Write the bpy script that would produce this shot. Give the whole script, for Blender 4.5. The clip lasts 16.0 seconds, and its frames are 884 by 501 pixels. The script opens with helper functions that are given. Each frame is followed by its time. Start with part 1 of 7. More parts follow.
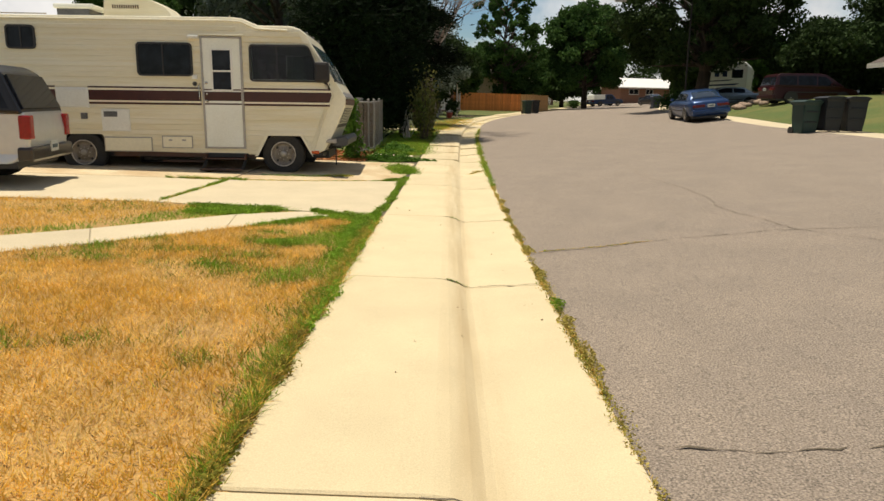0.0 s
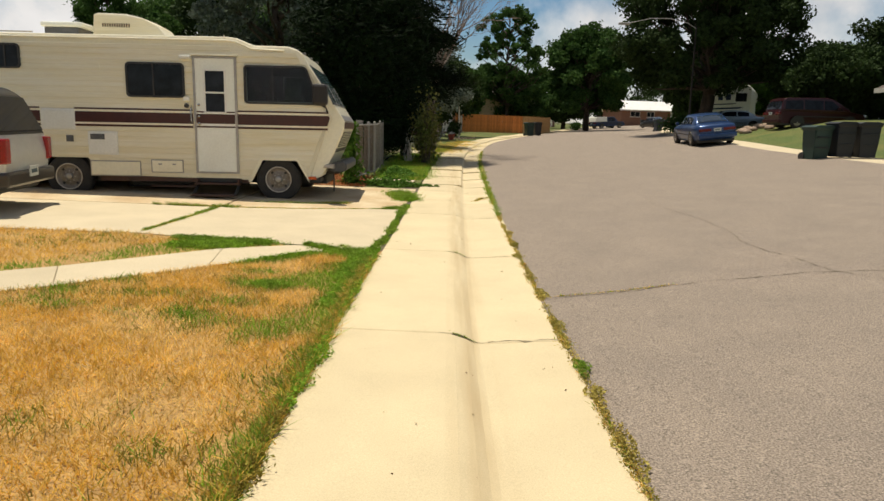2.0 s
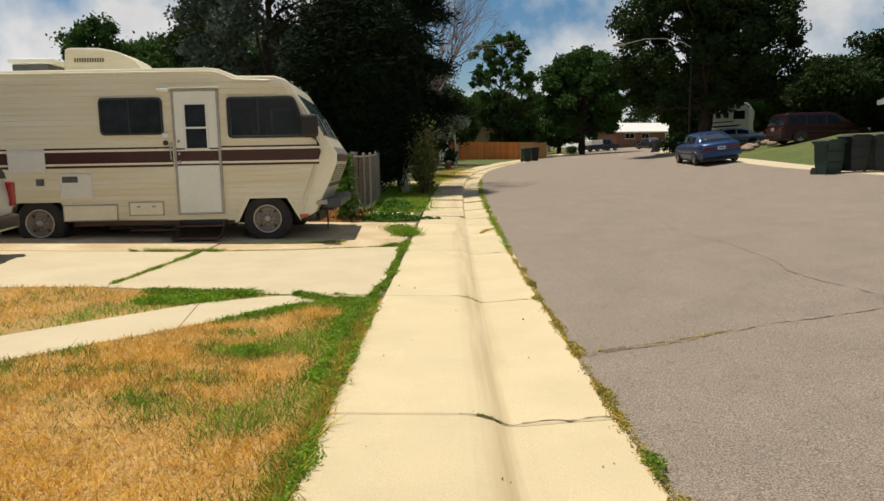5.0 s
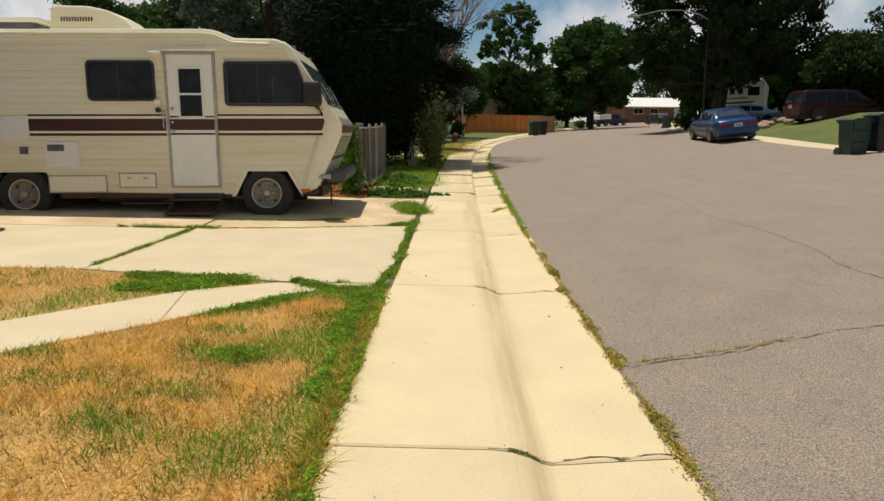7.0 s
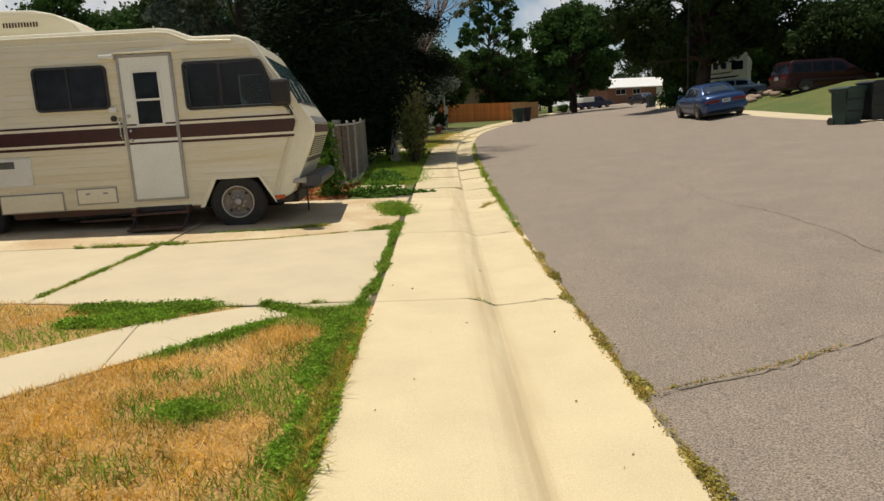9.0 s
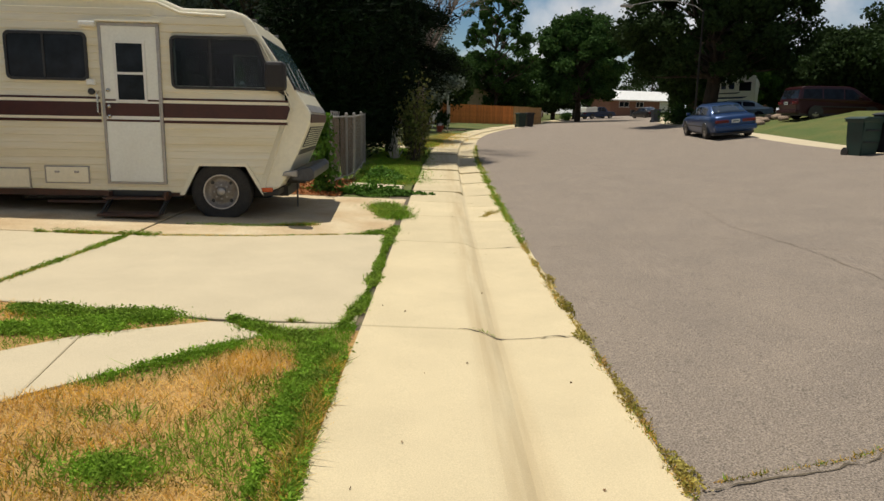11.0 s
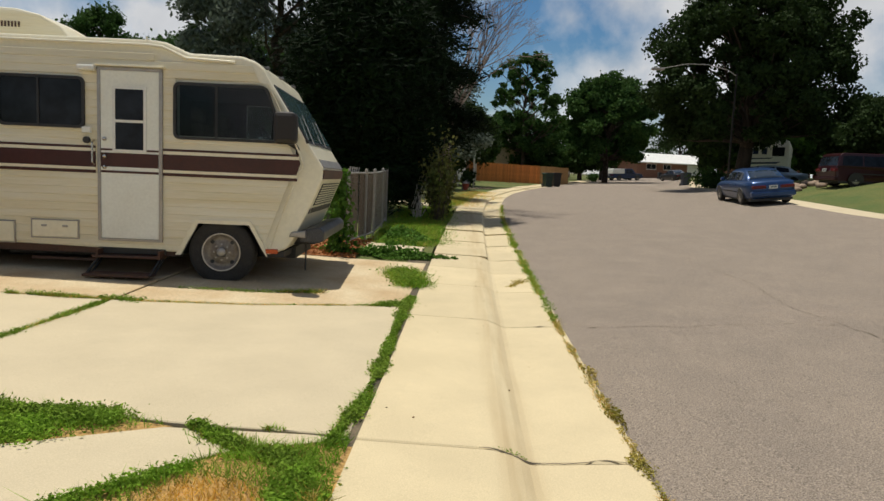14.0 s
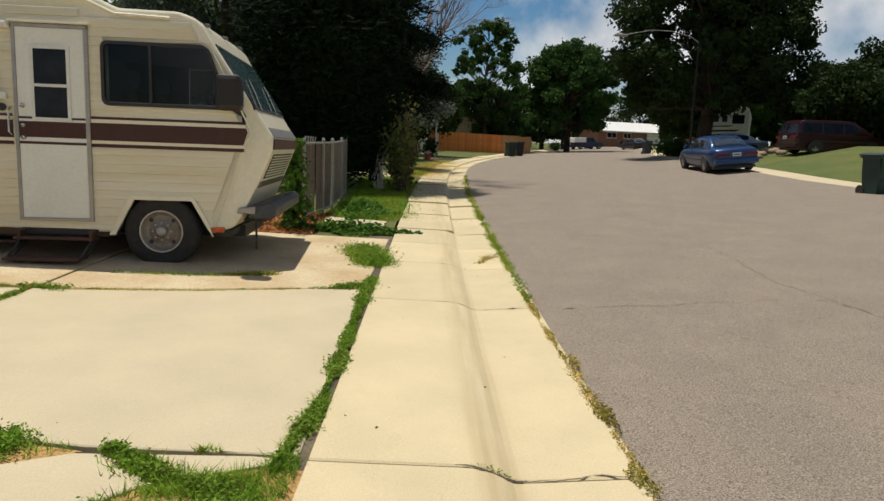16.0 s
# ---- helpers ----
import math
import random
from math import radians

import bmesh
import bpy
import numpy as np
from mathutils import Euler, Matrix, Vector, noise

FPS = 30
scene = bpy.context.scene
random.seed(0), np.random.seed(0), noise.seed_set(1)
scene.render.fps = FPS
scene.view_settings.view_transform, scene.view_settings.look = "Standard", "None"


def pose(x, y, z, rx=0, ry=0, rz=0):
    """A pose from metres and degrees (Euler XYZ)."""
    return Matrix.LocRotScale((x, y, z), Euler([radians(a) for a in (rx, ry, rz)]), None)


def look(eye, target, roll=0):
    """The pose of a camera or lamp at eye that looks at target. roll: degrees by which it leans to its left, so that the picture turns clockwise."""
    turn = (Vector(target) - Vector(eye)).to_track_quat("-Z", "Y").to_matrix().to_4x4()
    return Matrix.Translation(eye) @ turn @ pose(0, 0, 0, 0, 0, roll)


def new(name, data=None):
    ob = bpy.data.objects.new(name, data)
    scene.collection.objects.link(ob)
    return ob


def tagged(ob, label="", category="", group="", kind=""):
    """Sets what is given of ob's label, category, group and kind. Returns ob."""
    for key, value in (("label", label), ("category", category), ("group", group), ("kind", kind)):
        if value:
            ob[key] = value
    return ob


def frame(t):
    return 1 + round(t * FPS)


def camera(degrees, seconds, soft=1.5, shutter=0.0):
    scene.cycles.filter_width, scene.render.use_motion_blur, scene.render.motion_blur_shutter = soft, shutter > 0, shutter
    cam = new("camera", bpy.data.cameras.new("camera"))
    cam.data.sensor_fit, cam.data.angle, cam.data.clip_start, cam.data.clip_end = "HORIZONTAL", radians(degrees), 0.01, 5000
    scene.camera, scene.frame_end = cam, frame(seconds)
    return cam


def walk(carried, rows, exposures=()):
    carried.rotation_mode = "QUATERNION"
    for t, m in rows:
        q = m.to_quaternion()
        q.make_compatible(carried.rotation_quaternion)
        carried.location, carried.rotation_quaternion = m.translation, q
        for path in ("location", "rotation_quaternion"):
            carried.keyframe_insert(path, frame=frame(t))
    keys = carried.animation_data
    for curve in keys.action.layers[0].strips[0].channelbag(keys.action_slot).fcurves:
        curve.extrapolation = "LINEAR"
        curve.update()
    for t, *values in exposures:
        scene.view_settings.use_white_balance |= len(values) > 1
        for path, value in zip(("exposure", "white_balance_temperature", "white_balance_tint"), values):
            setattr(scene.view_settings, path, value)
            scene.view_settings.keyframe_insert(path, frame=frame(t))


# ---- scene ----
cam = camera(65.7, 16.0)
PATH = [
    (0, (0.035, 1.587, 1.28), (0.028, 3.547, 0.881), 0.7),
    (0.5, (0.009, 1.789, 1.312), (0.025, 3.737, 0.857), 1.3),
    (1, (0.015, 1.966, 1.36), (0.02, 3.926, 0.961), 1.4),
    (1.5, (-0.004, 2.136, 1.33), (-0.028, 4.115, 1.045), 0.9),
    (2, (-0.007, 2.263, 1.352), (-0.016, 4.234, 1.01), 1.1),
    (2.5, (-0.038, 2.478, 1.326), (0.007, 4.443, 0.956), 1.2),
    (3, (-0.05, 2.598, 1.378), (-0.018, 4.567, 1.027), 0.2),
    (3.5, (-0.061, 2.722, 1.381), (0.001, 4.706, 1.131), -0.4),
    (4, (-0.061, 2.908, 1.308), (-0.082, 4.894, 1.081), -1.7),
    (4.2, (-0.073, 2.993, 1.355), (-0.073, 4.977, 1.098), -1.1),
    (6.3, (-0.163, 3.671, 1.338), (-0.184, 5.654, 1.074), -1.0),
    (6.5, (-0.194, 3.77, 1.351), (-0.175, 5.748, 1.055), 0.1),
    (7, (-0.212, 3.95, 1.369), (-0.229, 5.921, 1.03), -0.1),
    (7.5, (-0.193, 4.121, 1.396), (-0.135, 6.102, 1.124), 0.0),
    (8, (-0.223, 4.329, 1.342), (-0.224, 6.32, 1.144), -3.4),
    (8.5, (-0.184, 4.483, 1.352), (-0.188, 6.464, 1.074), -4.6),
    (9, (-0.178, 4.662, 1.39), (-0.168, 6.629, 1.026), -3.3),
    (9.2, (-0.21, 4.751, 1.383), (-0.202, 6.716, 1.009), -3.2),
    (11.3, (-0.244, 5.473, 1.413), (-0.196, 7.439, 1.048), 1.6),
    (11.5, (-0.236, 5.505, 1.413), (-0.181, 7.475, 1.073), 1.7),
    (12, (-0.243, 5.722, 1.4), (-0.229, 7.705, 1.145), 0.4),
    (12.5, (-0.241, 5.884, 1.355), (-0.259, 7.874, 1.158), -1.1),
    (13, (-0.229, 6.053, 1.404), (-0.262, 8.037, 1.158), -0.8),
    (13.5, (-0.218, 6.212, 1.434), (-0.271, 8.192, 1.157), 0.6),
    (14, (-0.221, 6.407, 1.444), (-0.258, 8.396, 1.235), 2.5),
    (14.5, (-0.204, 6.546, 1.413), (-0.205, 8.541, 1.264), 2.4),
    (15, (-0.229, 6.693, 1.384), (-0.164, 8.683, 1.187), 3.0),
    (15.5, (-0.25, 6.855, 1.403), (-0.212, 8.834, 1.118), 2.3),
    (16, (-0.247, 7.026, 1.434), (-0.172, 9.003, 1.144), 2.1),
]
walk(cam, [(t, look(eye, target, roll)) for t, eye, target, roll in PATH],
     exposures=[(0.0, 0.05, 7060, 9), (2.0, 0.01, 6980, 9), (4.0, -0.07, 6820, 9), (7.0, -0.13, 6820, 9), (9.0, -0.16, 6740, 9), (12.5, -0.21, 6540, 8), (16.0, -0.21, 6520, 8)])

# ---- world, sun ----
SUN_FROM = Vector((-0.19, 0.2, 1.0)).normalized()      # towards the sun
world = bpy.data.worlds.new("world")
scene.world = world
world.use_nodes = True
wt = world.node_tree
wt.nodes.clear()
w_out = wt.nodes.new("ShaderNodeOutputWorld")
w_bg = wt.nodes.new("ShaderNodeBackground")
w_bg.inputs["Strength"].default_value = 0.074
w_sky = wt.nodes.new("ShaderNodeTexSky")
w_sky.sky_type = "NISHITA"
w_sky.sun_disc = False
w_sky.sun_elevation = math.asin(SUN_FROM.z)
w_sky.sun_rotation = math.atan2(SUN_FROM.x, SUN_FROM.y)
w_noise = wt.nodes.new("ShaderNodeTexNoise")
w_noise.inputs["Scale"].default_value = 4.2
w_noise.inputs["Detail"].default_value = 7
w_noise.inputs["Roughness"].default_value = 0.55
w_ramp = wt.nodes.new("ShaderNodeValToRGB")
w_ramp.color_ramp.elements[0].position = 0.40
w_ramp.color_ramp.elements[1].position = 0.56
w_noise2 = wt.nodes.new("ShaderNodeTexNoise")
w_noise2.inputs["Scale"].default_value = 9.0
w_noise2.inputs["Detail"].default_value = 4
w_cloud = wt.nodes.new("ShaderNodeMix")
w_cloud.data_type = "RGBA"
w_cloud.inputs["A"].default_value = (4.2, 4.4, 4.9, 1)
w_cloud.inputs["B"].default_value = (9.6, 9.6, 9.8, 1)
w_mix = wt.nodes.new("ShaderNodeMix")
w_mix.data_type = "RGBA"
wt.links.new(w_noise.outputs["Fac"], w_ramp.inputs["Fac"])
wt.links.new(w_noise2.outputs["Fac"], w_cloud.inputs["Factor"])
wt.links.new(w_ramp.outputs["Color"], w_mix.inputs["Factor"])
w_hue = wt.nodes.new("ShaderNodeHueSaturation")
w_hue.inputs["Saturation"].default_value = 1.45
w_hue.inputs["Value"].default_value = 1.15
wt.links.new(w_sky.outputs["Color"], w_hue.inputs["Color"])
wt.links.new(w_hue.outputs["Color"], w_mix.inputs["A"])
w_co = wt.nodes.new("ShaderNodeTexCoord")
w_sep = wt.nodes.new("ShaderNodeSeparateXYZ")
w_haze = wt.nodes.new("ShaderNodeMapRange")      # haze: clouds brightest near the horizon
w_haze.inputs["From Min"].default_value = 0.08
w_haze.inputs["From Max"].default_value = 0.60
w_haze.inputs["To Min"].default_value = 1.55
w_haze.inputs["To Max"].default_value = 0.62
w_scale = wt.nodes.new("ShaderNodeVectorMath")
w_scale.operation = "SCALE"
wt.links.new(w_co.outputs["Generated"], w_sep.inputs["Vector"])
wt.links.new(w_sep.outputs["Z"], w_haze.inputs["Value"])
wt.links.new(w_cloud.outputs["Result"], w_scale.inputs[0])
wt.links.new(w_haze.outputs["Result"], w_scale.inputs["Scale"])
wt.links.new(w_scale.outputs["Vector"], w_mix.inputs["B"])
wt.links.new(w_mix.outputs["Result"], w_bg.inputs["Color"])
wt.links.new(w_bg.outputs["Background"], w_out.inputs["Surface"])

sun_data = bpy.data.lights.new("sun", "SUN")
sun_data.energy = 5.0
sun_data.angle = radians(0.55)
sun_data.color = (1.0, 0.94, 0.83)
sun = new("sun", sun_data)
sun.matrix_world = look(SUN_FROM * 60, (0, 0, 0))


# ---- materials ----
def mat(name, color, rough=0.8, metal=0.0, color2=None, scale=6.0, amount=0.5, fine=60.0, fine_amount=0.25,
        bump=0.0, bump_scale=80.0, stretch=None, per_object=0.0, per_island=0.0, trans=0.0, coat=0.0):
    """A surface with two scales of colour variation, relief, and some change from piece to piece."""
    m = bpy.data.materials.new(name)
    m.use_nodes = True
    nt = m.node_tree
    bsdf = nt.nodes["Principled BSDF"]
    bsdf.inputs["Roughness"].default_value = rough
    bsdf.inputs["Metallic"].default_value = metal
    if trans:
        bsdf.inputs["Transmission Weight"].default_value = trans
    if coat:
        bsdf.inputs["Coat Weight"].default_value = coat
        bsdf.inputs["Coat Roughness"].default_value = 0.06
    coord = nt.nodes.new("ShaderNodeTexCoord")
    vec = coord.outputs["Object"]
    if stretch:
        mp = nt.nodes.new("ShaderNodeMapping")
        mp.inputs["Scale"].default_value = stretch
        nt.links.new(vec, mp.inputs["Vector"])
        vec = mp.outputs["Vector"]
    n1 = nt.nodes.new("ShaderNodeTexNoise")
    n1.inputs["Scale"].default_value = scale
    n1.inputs["Detail"].default_value = 5
    n1.inputs["Roughness"].default_value = 0.6
    nt.links.new(vec, n1.inputs["Vector"])
    r1 = nt.nodes.new("ShaderNodeMapRange")
    r1.inputs["From Min"].default_value = 0.5 - 0.35 * max(0.1, 1.0 - amount)
    r1.inputs["From Max"].default_value = 0.5 + 0.35 * max(0.1, 1.0 - amount)
    nt.links.new(n1.outputs["Fac"], r1.inputs["Value"])
    mix = nt.nodes.new("ShaderNodeMix")
    mix.data_type = "RGBA"
    mix.inputs["A"].default_value = (*color, 1)
    mix.inputs["B"].default_value = (*(color2 or tuple(c * 0.82 for c in color)), 1)
    nt.links.new(r1.outputs["Result"], mix.inputs["Factor"])
    n2 = nt.nodes.new("ShaderNodeTexNoise")
    n2.inputs["Scale"].default_value = fine
    n2.inputs["Detail"].default_value = 3
    nt.links.new(vec, n2.inputs["Vector"])
    hsv = nt.nodes.new("ShaderNodeHueSaturation")
    nt.links.new(mix.outputs["Result"], hsv.inputs["Color"])
    r2 = nt.nodes.new("ShaderNodeMapRange")
    r2.inputs["From Min"].default_value = 0.3
    r2.inputs["From Max"].default_value = 0.7
    r2.inputs["To Min"].default_value = 1 - fine_amount
    r2.inputs["To Max"].default_value = 1 + fine_amount
    nt.links.new(n2.outputs["Fac"], r2.inputs["Value"])
    value = r2.outputs["Result"]
    for amount_i, node, out in ((per_object, "ShaderNodeObjectInfo", "Random"), (per_island, "ShaderNodeNewGeometry", "Random Per Island")):
        if amount_i:
            src = nt.nodes.new(node)
            rr = nt.nodes.new("ShaderNodeMapRange")
            rr.inputs["To Min"].default_value = 1 - amount_i
            rr.inputs["To Max"].default_value = 1 + amount_i
            nt.links.new(src.outputs[out], rr.inputs["Value"])
            mul = nt.nodes.new("ShaderNodeMath")
            mul.operation = "MULTIPLY"
            nt.links.new(value, mul.inputs[0])
            nt.links.new(rr.outputs["Result"], mul.inputs[1])
            value = mul.outputs["Value"]
    nt.links.new(value, hsv.inputs["Value"])
    nt.links.new(hsv.outputs["Color"], bsdf.inputs["Base Color"])
    if bump:
        nb = nt.nodes.new("ShaderNodeTexNoise")
        nb.inputs["Scale"].default_value = bump_scale
        nb.inputs["Detail"].default_value = 4
        nt.links.new(vec, nb.inputs["Vector"])
        b = nt.nodes.new("ShaderNodeBump")
        b.inputs["Strength"].default_value = bump
        b.inputs["Distance"].default_value = 0.02
        nt.links.new(nb.outputs["Fac"], b.inputs["Height"])
        nt.links.new(b.outputs["Normal"], bsdf.inputs["Normal"])
    return m


def leaf_mat(name, color, color2, trans=0.25, spread=0.3):
    m = mat(name, color, 0.85, color2=color2, scale=1.2, amount=0.6, fine=9, fine_amount=0.25, per_island=spread)
    nt = m.node_tree
    bsdf, out = nt.nodes["Principled BSDF"], nt.nodes["Material Output"]
    bsdf.inputs["Specular IOR Level"].default_value = 0.15
    tr = nt.nodes.new("ShaderNodeBsdfTranslucent")
    nt.links.new(bsdf.inputs["Base Color"].links[0].from_socket, tr.inputs["Color"])
    mx = nt.nodes.new("ShaderNodeMixShader")
    mx.inputs["Fac"].default_value = trans
    nt.links.new(bsdf.outputs["BSDF"], mx.inputs[1])
    nt.links.new(tr.outputs["BSDF"], mx.inputs[2])
    nt.links.new(mx.outputs["Shader"], out.inputs["Surface"])
    return m


def concrete_mat(name, color, band):
    """Worn concrete; band: the flow line of the gutter carries a brownish stain along the street."""
    m = mat(name, color, 0.9, color2=tuple(c * 0.86 for c in color), scale=1.6, amount=0.35, fine=140, fine_amount=0.10,
            bump=0.25, bump_scale=160, per_object=0.05)
    if band:
        nt = m.node_tree
        bsdf = nt.nodes["Principled BSDF"]
        src = bsdf.inputs["Base Color"].links[0].from_socket
        co = nt.nodes.new("ShaderNodeTexCoord")
        sep = nt.nodes.new("ShaderNodeSeparateXYZ")
        nt.links.new(co.outputs["Object"], sep.inputs["Vector"])
        mp = nt.nodes.new("ShaderNodeMapping")
        mp.inputs["Scale"].default_value = (9, 0.55, 1)
        nt.links.new(co.outputs["Object"], mp.inputs["Vector"])
        ns = nt.nodes.new("ShaderNodeTexNoise")
        ns.inputs["Scale"].default_value = 1.0
        ns.inputs["Detail"].default_value = 5
        nt.links.new(mp.outputs["Vector"], ns.inputs["Vector"])
        sub = nt.nodes.new("ShaderNodeMath")
        sub.operation = "SUBTRACT"
        sub.inputs[1].default_value = 0.17
        nt.links.new(sep.outputs["X"], sub.inputs[0])
        ab = nt.nodes.new("ShaderNodeMath")
        ab.operation = "ABSOLUTE"
        nt.links.new(sub.outputs["Value"], ab.inputs[0])
        rg = nt.nodes.new("ShaderNodeMapRange")
        rg.inputs["From Min"].default_value = 0.04
        rg.inputs["From Max"].default_value = 0.17
        rg.inputs["To Min"].default_value = 1.0
        rg.inputs["To Max"].default_value = 0.0
        nt.links.new(ab.outputs["Value"], rg.inputs["Value"])
        r3 = nt.nodes.new("ShaderNodeMapRange")
        r3.inputs["From Min"].default_value = 0.35
        r3.inputs["From Max"].default_value = 0.65
        r3.inputs["To Min"].default_value = 0.0
        r3.inputs["To Max"].default_value = 0.75
        nt.links.new(ns.outputs["Fac"], r3.inputs["Value"])
        mul = nt.nodes.new("ShaderNodeMath")
        mul.operation = "MULTIPLY"
        nt.links.new(rg.outputs["Result"], mul.inputs[0])
        nt.links.new(r3.outputs["Result"], mul.inputs[1])
        mx = nt.nodes.new("ShaderNodeMix")
        mx.data_type = "RGBA"
        mx.inputs["B"].default_value = (color[0] * 0.70, color[1] * 0.63, color[2] * 0.55, 1)
        nt.links.new(mul.outputs["Value"], mx.inputs["Factor"])
        nt.links.new(src, mx.inputs["A"])
        nt.links.new(mx.outputs["Result"], bsdf.inputs["Base Color"])
    return m


def asphalt_mat():
    m = mat("asphalt", (0.262, 0.212, 0.166), 0.92, color2=(0.205, 0.168, 0.135), scale=1.4, amount=0.3, fine=110, fine_amount=0.65,
            bump=0.5, bump_scale=190)
    nt = m.node_tree
    bsdf = nt.nodes["Principled BSDF"]
    src = bsdf.inputs["Base Color"].links[0].from_socket
    co = nt.nodes.new("ShaderNodeTexCoord")
    vo = nt.nodes.new("ShaderNodeTexVoronoi")
    vo.inputs["Scale"].default_value = 62
    nt.links.new(co.outputs["Object"], vo.inputs["Vector"])
    rg = nt.nodes.new("ShaderNodeMapRange")
    rg.inputs["From Min"].default_value = 0.16
    rg.inputs["From Max"].default_value = 0.26
    rg.inputs["To Min"].default_value = 0.55
    rg.inputs["To Max"].default_value = 0.0
    nt.links.new(vo.outputs["Distance"], rg.inputs["Value"])
    mx = nt.nodes.new("ShaderNodeMix")
    mx.data_type = "RGBA"
    mx.inputs["B"].default_value = (0.42, 0.36, 0.31, 1)
    nt.links.new(rg.outputs["Result"], mx.inputs["Factor"])
    nt.links.new(src, mx.inputs["A"])
    nt.links.new(mx.outputs["Result"], bsdf.inputs["Base Color"])
    return m


CONC = (0.60, 0.50, 0.315)
M_walk = concrete_mat("sidewalk_concrete", CONC, True)
M_drive = concrete_mat("driveway_concrete", (0.55, 0.465, 0.315), False)
M_drive_old = mat("weathered_concrete", (0.60, 0.50, 0.33), 0.92, color2=(0.46, 0.33, 0.185), scale=1.3, amount=0.5, fine=60, fine_amount=0.22, bump=0.5, bump_scale=70)
M_asphalt = asphalt_mat()
M_soil = mat("dry_soil", (0.46, 0.28, 0.09), 0.95, color2=(0.33, 0.20, 0.07), scale=2.5, amount=0.5, fine=50, fine_amount=0.3, bump=0.8, bump_scale=40)
M_turf = mat("green_turf", (0.055, 0.095, 0.016), 0.95, color2=(0.13, 0.125, 0.03), scale=0.6, amount=0.4, fine=40, fine_amount=0.4, bump=0.8, bump_scale=30)
M_farground = mat("far_ground", (0.13, 0.12, 0.045), 0.95, color2=(0.09, 0.10, 0.03), scale=0.15, amount=0.4, fine=4, fine_amount=0.3)
M_crack = mat("crack_dirt", (0.060, 0.048, 0.034), 0.95, color2=(0.14, 0.11, 0.07), scale=3, amount=0.5)
M_dry = leaf_mat("dry_grass", (0.72, 0.46, 0.095), (0.62, 0.37, 0.065), 0.4, 0.14)
M_straw = leaf_mat("straw_grass", (0.80, 0.58, 0.22), (0.70, 0.47, 0.15), 0.4, 0.16)
M_green = leaf_mat("green_grass", (0.16, 0.31, 0.025), (0.23, 0.36, 0.04), 0.35)
M_olive = leaf_mat("olive_grass", (0.20, 0.19, 0.030), (0.28, 0.21, 0.045), 0.3)
M_leaf = leaf_mat("broad_leaf", (0.036, 0.085, 0.020), (0.055, 0.108, 0.025), 0.28)
M_leaf_bright = leaf_mat("bright_leaf", (0.045, 0.105, 0.016), (0.065, 0.13, 0.022))
M_leaf_dark = leaf_mat("dark_leaf", (0.020, 0.038, 0.010), (0.030, 0.055, 0.014), 0.15)
M_leaf_silver = leaf_mat("silver_leaf", (0.095, 0.125, 0.095), (0.15, 0.18, 0.145), 0.3)
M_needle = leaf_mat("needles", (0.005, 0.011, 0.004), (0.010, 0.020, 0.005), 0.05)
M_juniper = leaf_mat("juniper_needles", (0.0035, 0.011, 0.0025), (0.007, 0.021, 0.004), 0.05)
M_weed = leaf_mat("broad_weed_leaf", (0.15, 0.26, 0.025), (0.22, 0.32, 0.045), 0.35)
M_dry_weed = leaf_mat("dry_weed_leaf", (0.46, 0.35, 0.10), (0.34, 0.31, 0.07), 0.3)
M_litter = leaf_mat("brown_litter", (0.13, 0.075, 0.035), (0.20, 0.12, 0.06), 0.0)
M_ivy = leaf_mat("ivy_leaf", (0.065, 0.145, 0.018), (0.10, 0.20, 0.032))
M_shrub = leaf_mat("shrub_leaf", (0.09, 0.12, 0.03), (0.16, 0.15, 0.05))
M_bark = mat("bark", (0.085, 0.062, 0.045), 0.95, color2=(0.045, 0.034, 0.026), scale=5, fine=30, bump=0.9, bump_scale=22, stretch=(1, 1, 0.25))
M_twig = mat("bare_twig", (0.25, 0.195, 0.165), 0.9, scale=4)
M_cream = mat("cream_siding", (0.79, 0.745, 0.60), 0.34, color2=(0.72, 0.635, 0.41), scale=1.0, amount=0.5, fine=14, fine_amount=0.05, stretch=(0.45, 1, 8))
M_cap = mat("cream_fibreglass", (0.85, 0.80, 0.63), 0.30, color2=(0.80, 0.74, 0.55), scale=1.6, amount=0.3, fine=22, fine_amount=0.04, coat=0.3)
M_brown = mat("brown_stripe", (0.044, 0.010, 0.006), 0.4, color2=(0.060, 0.014, 0.008), scale=3, fine=20, fine_amount=0.12)
M_skirt = mat("brown_skirt", (0.085, 0.032, 0.018), 0.6, color2=(0.05, 0.024, 0.015), scale=3)
M_white = mat("white_paint", (0.820, 0.834, 0.766), 0.4, color2=(0.770, 0.772, 0.693), scale=2, fine=30, fine_amount=0.04)
M_offwhite = mat("offwhite_plastic", (0.78, 0.78, 0.73), 0.42, color2=(0.72, 0.71, 0.65), scale=3, fine=30, fine_amount=0.05)
M_alu = mat("dull_aluminium", (0.42, 0.40, 0.37), 0.42, 0.75, color2=(0.33, 0.31, 0.29), scale=8, fine=60, fine_amount=0.1)
M_chrome = mat("chrome", (0.62, 0.61, 0.58), 0.18, 0.95, color2=(0.45, 0.43, 0.40), scale=7, fine=50, fine_amount=0.1)
M_glass = mat("dark_glass", (0.007, 0.008, 0.010), 0.05, color2=(0.020, 0.024, 0.032), scale=3.5, fine=5, fine_amount=0.1)
M_glass.node_tree.nodes["Principled BSDF"].inputs["Specular IOR Level"].default_value = 0.14
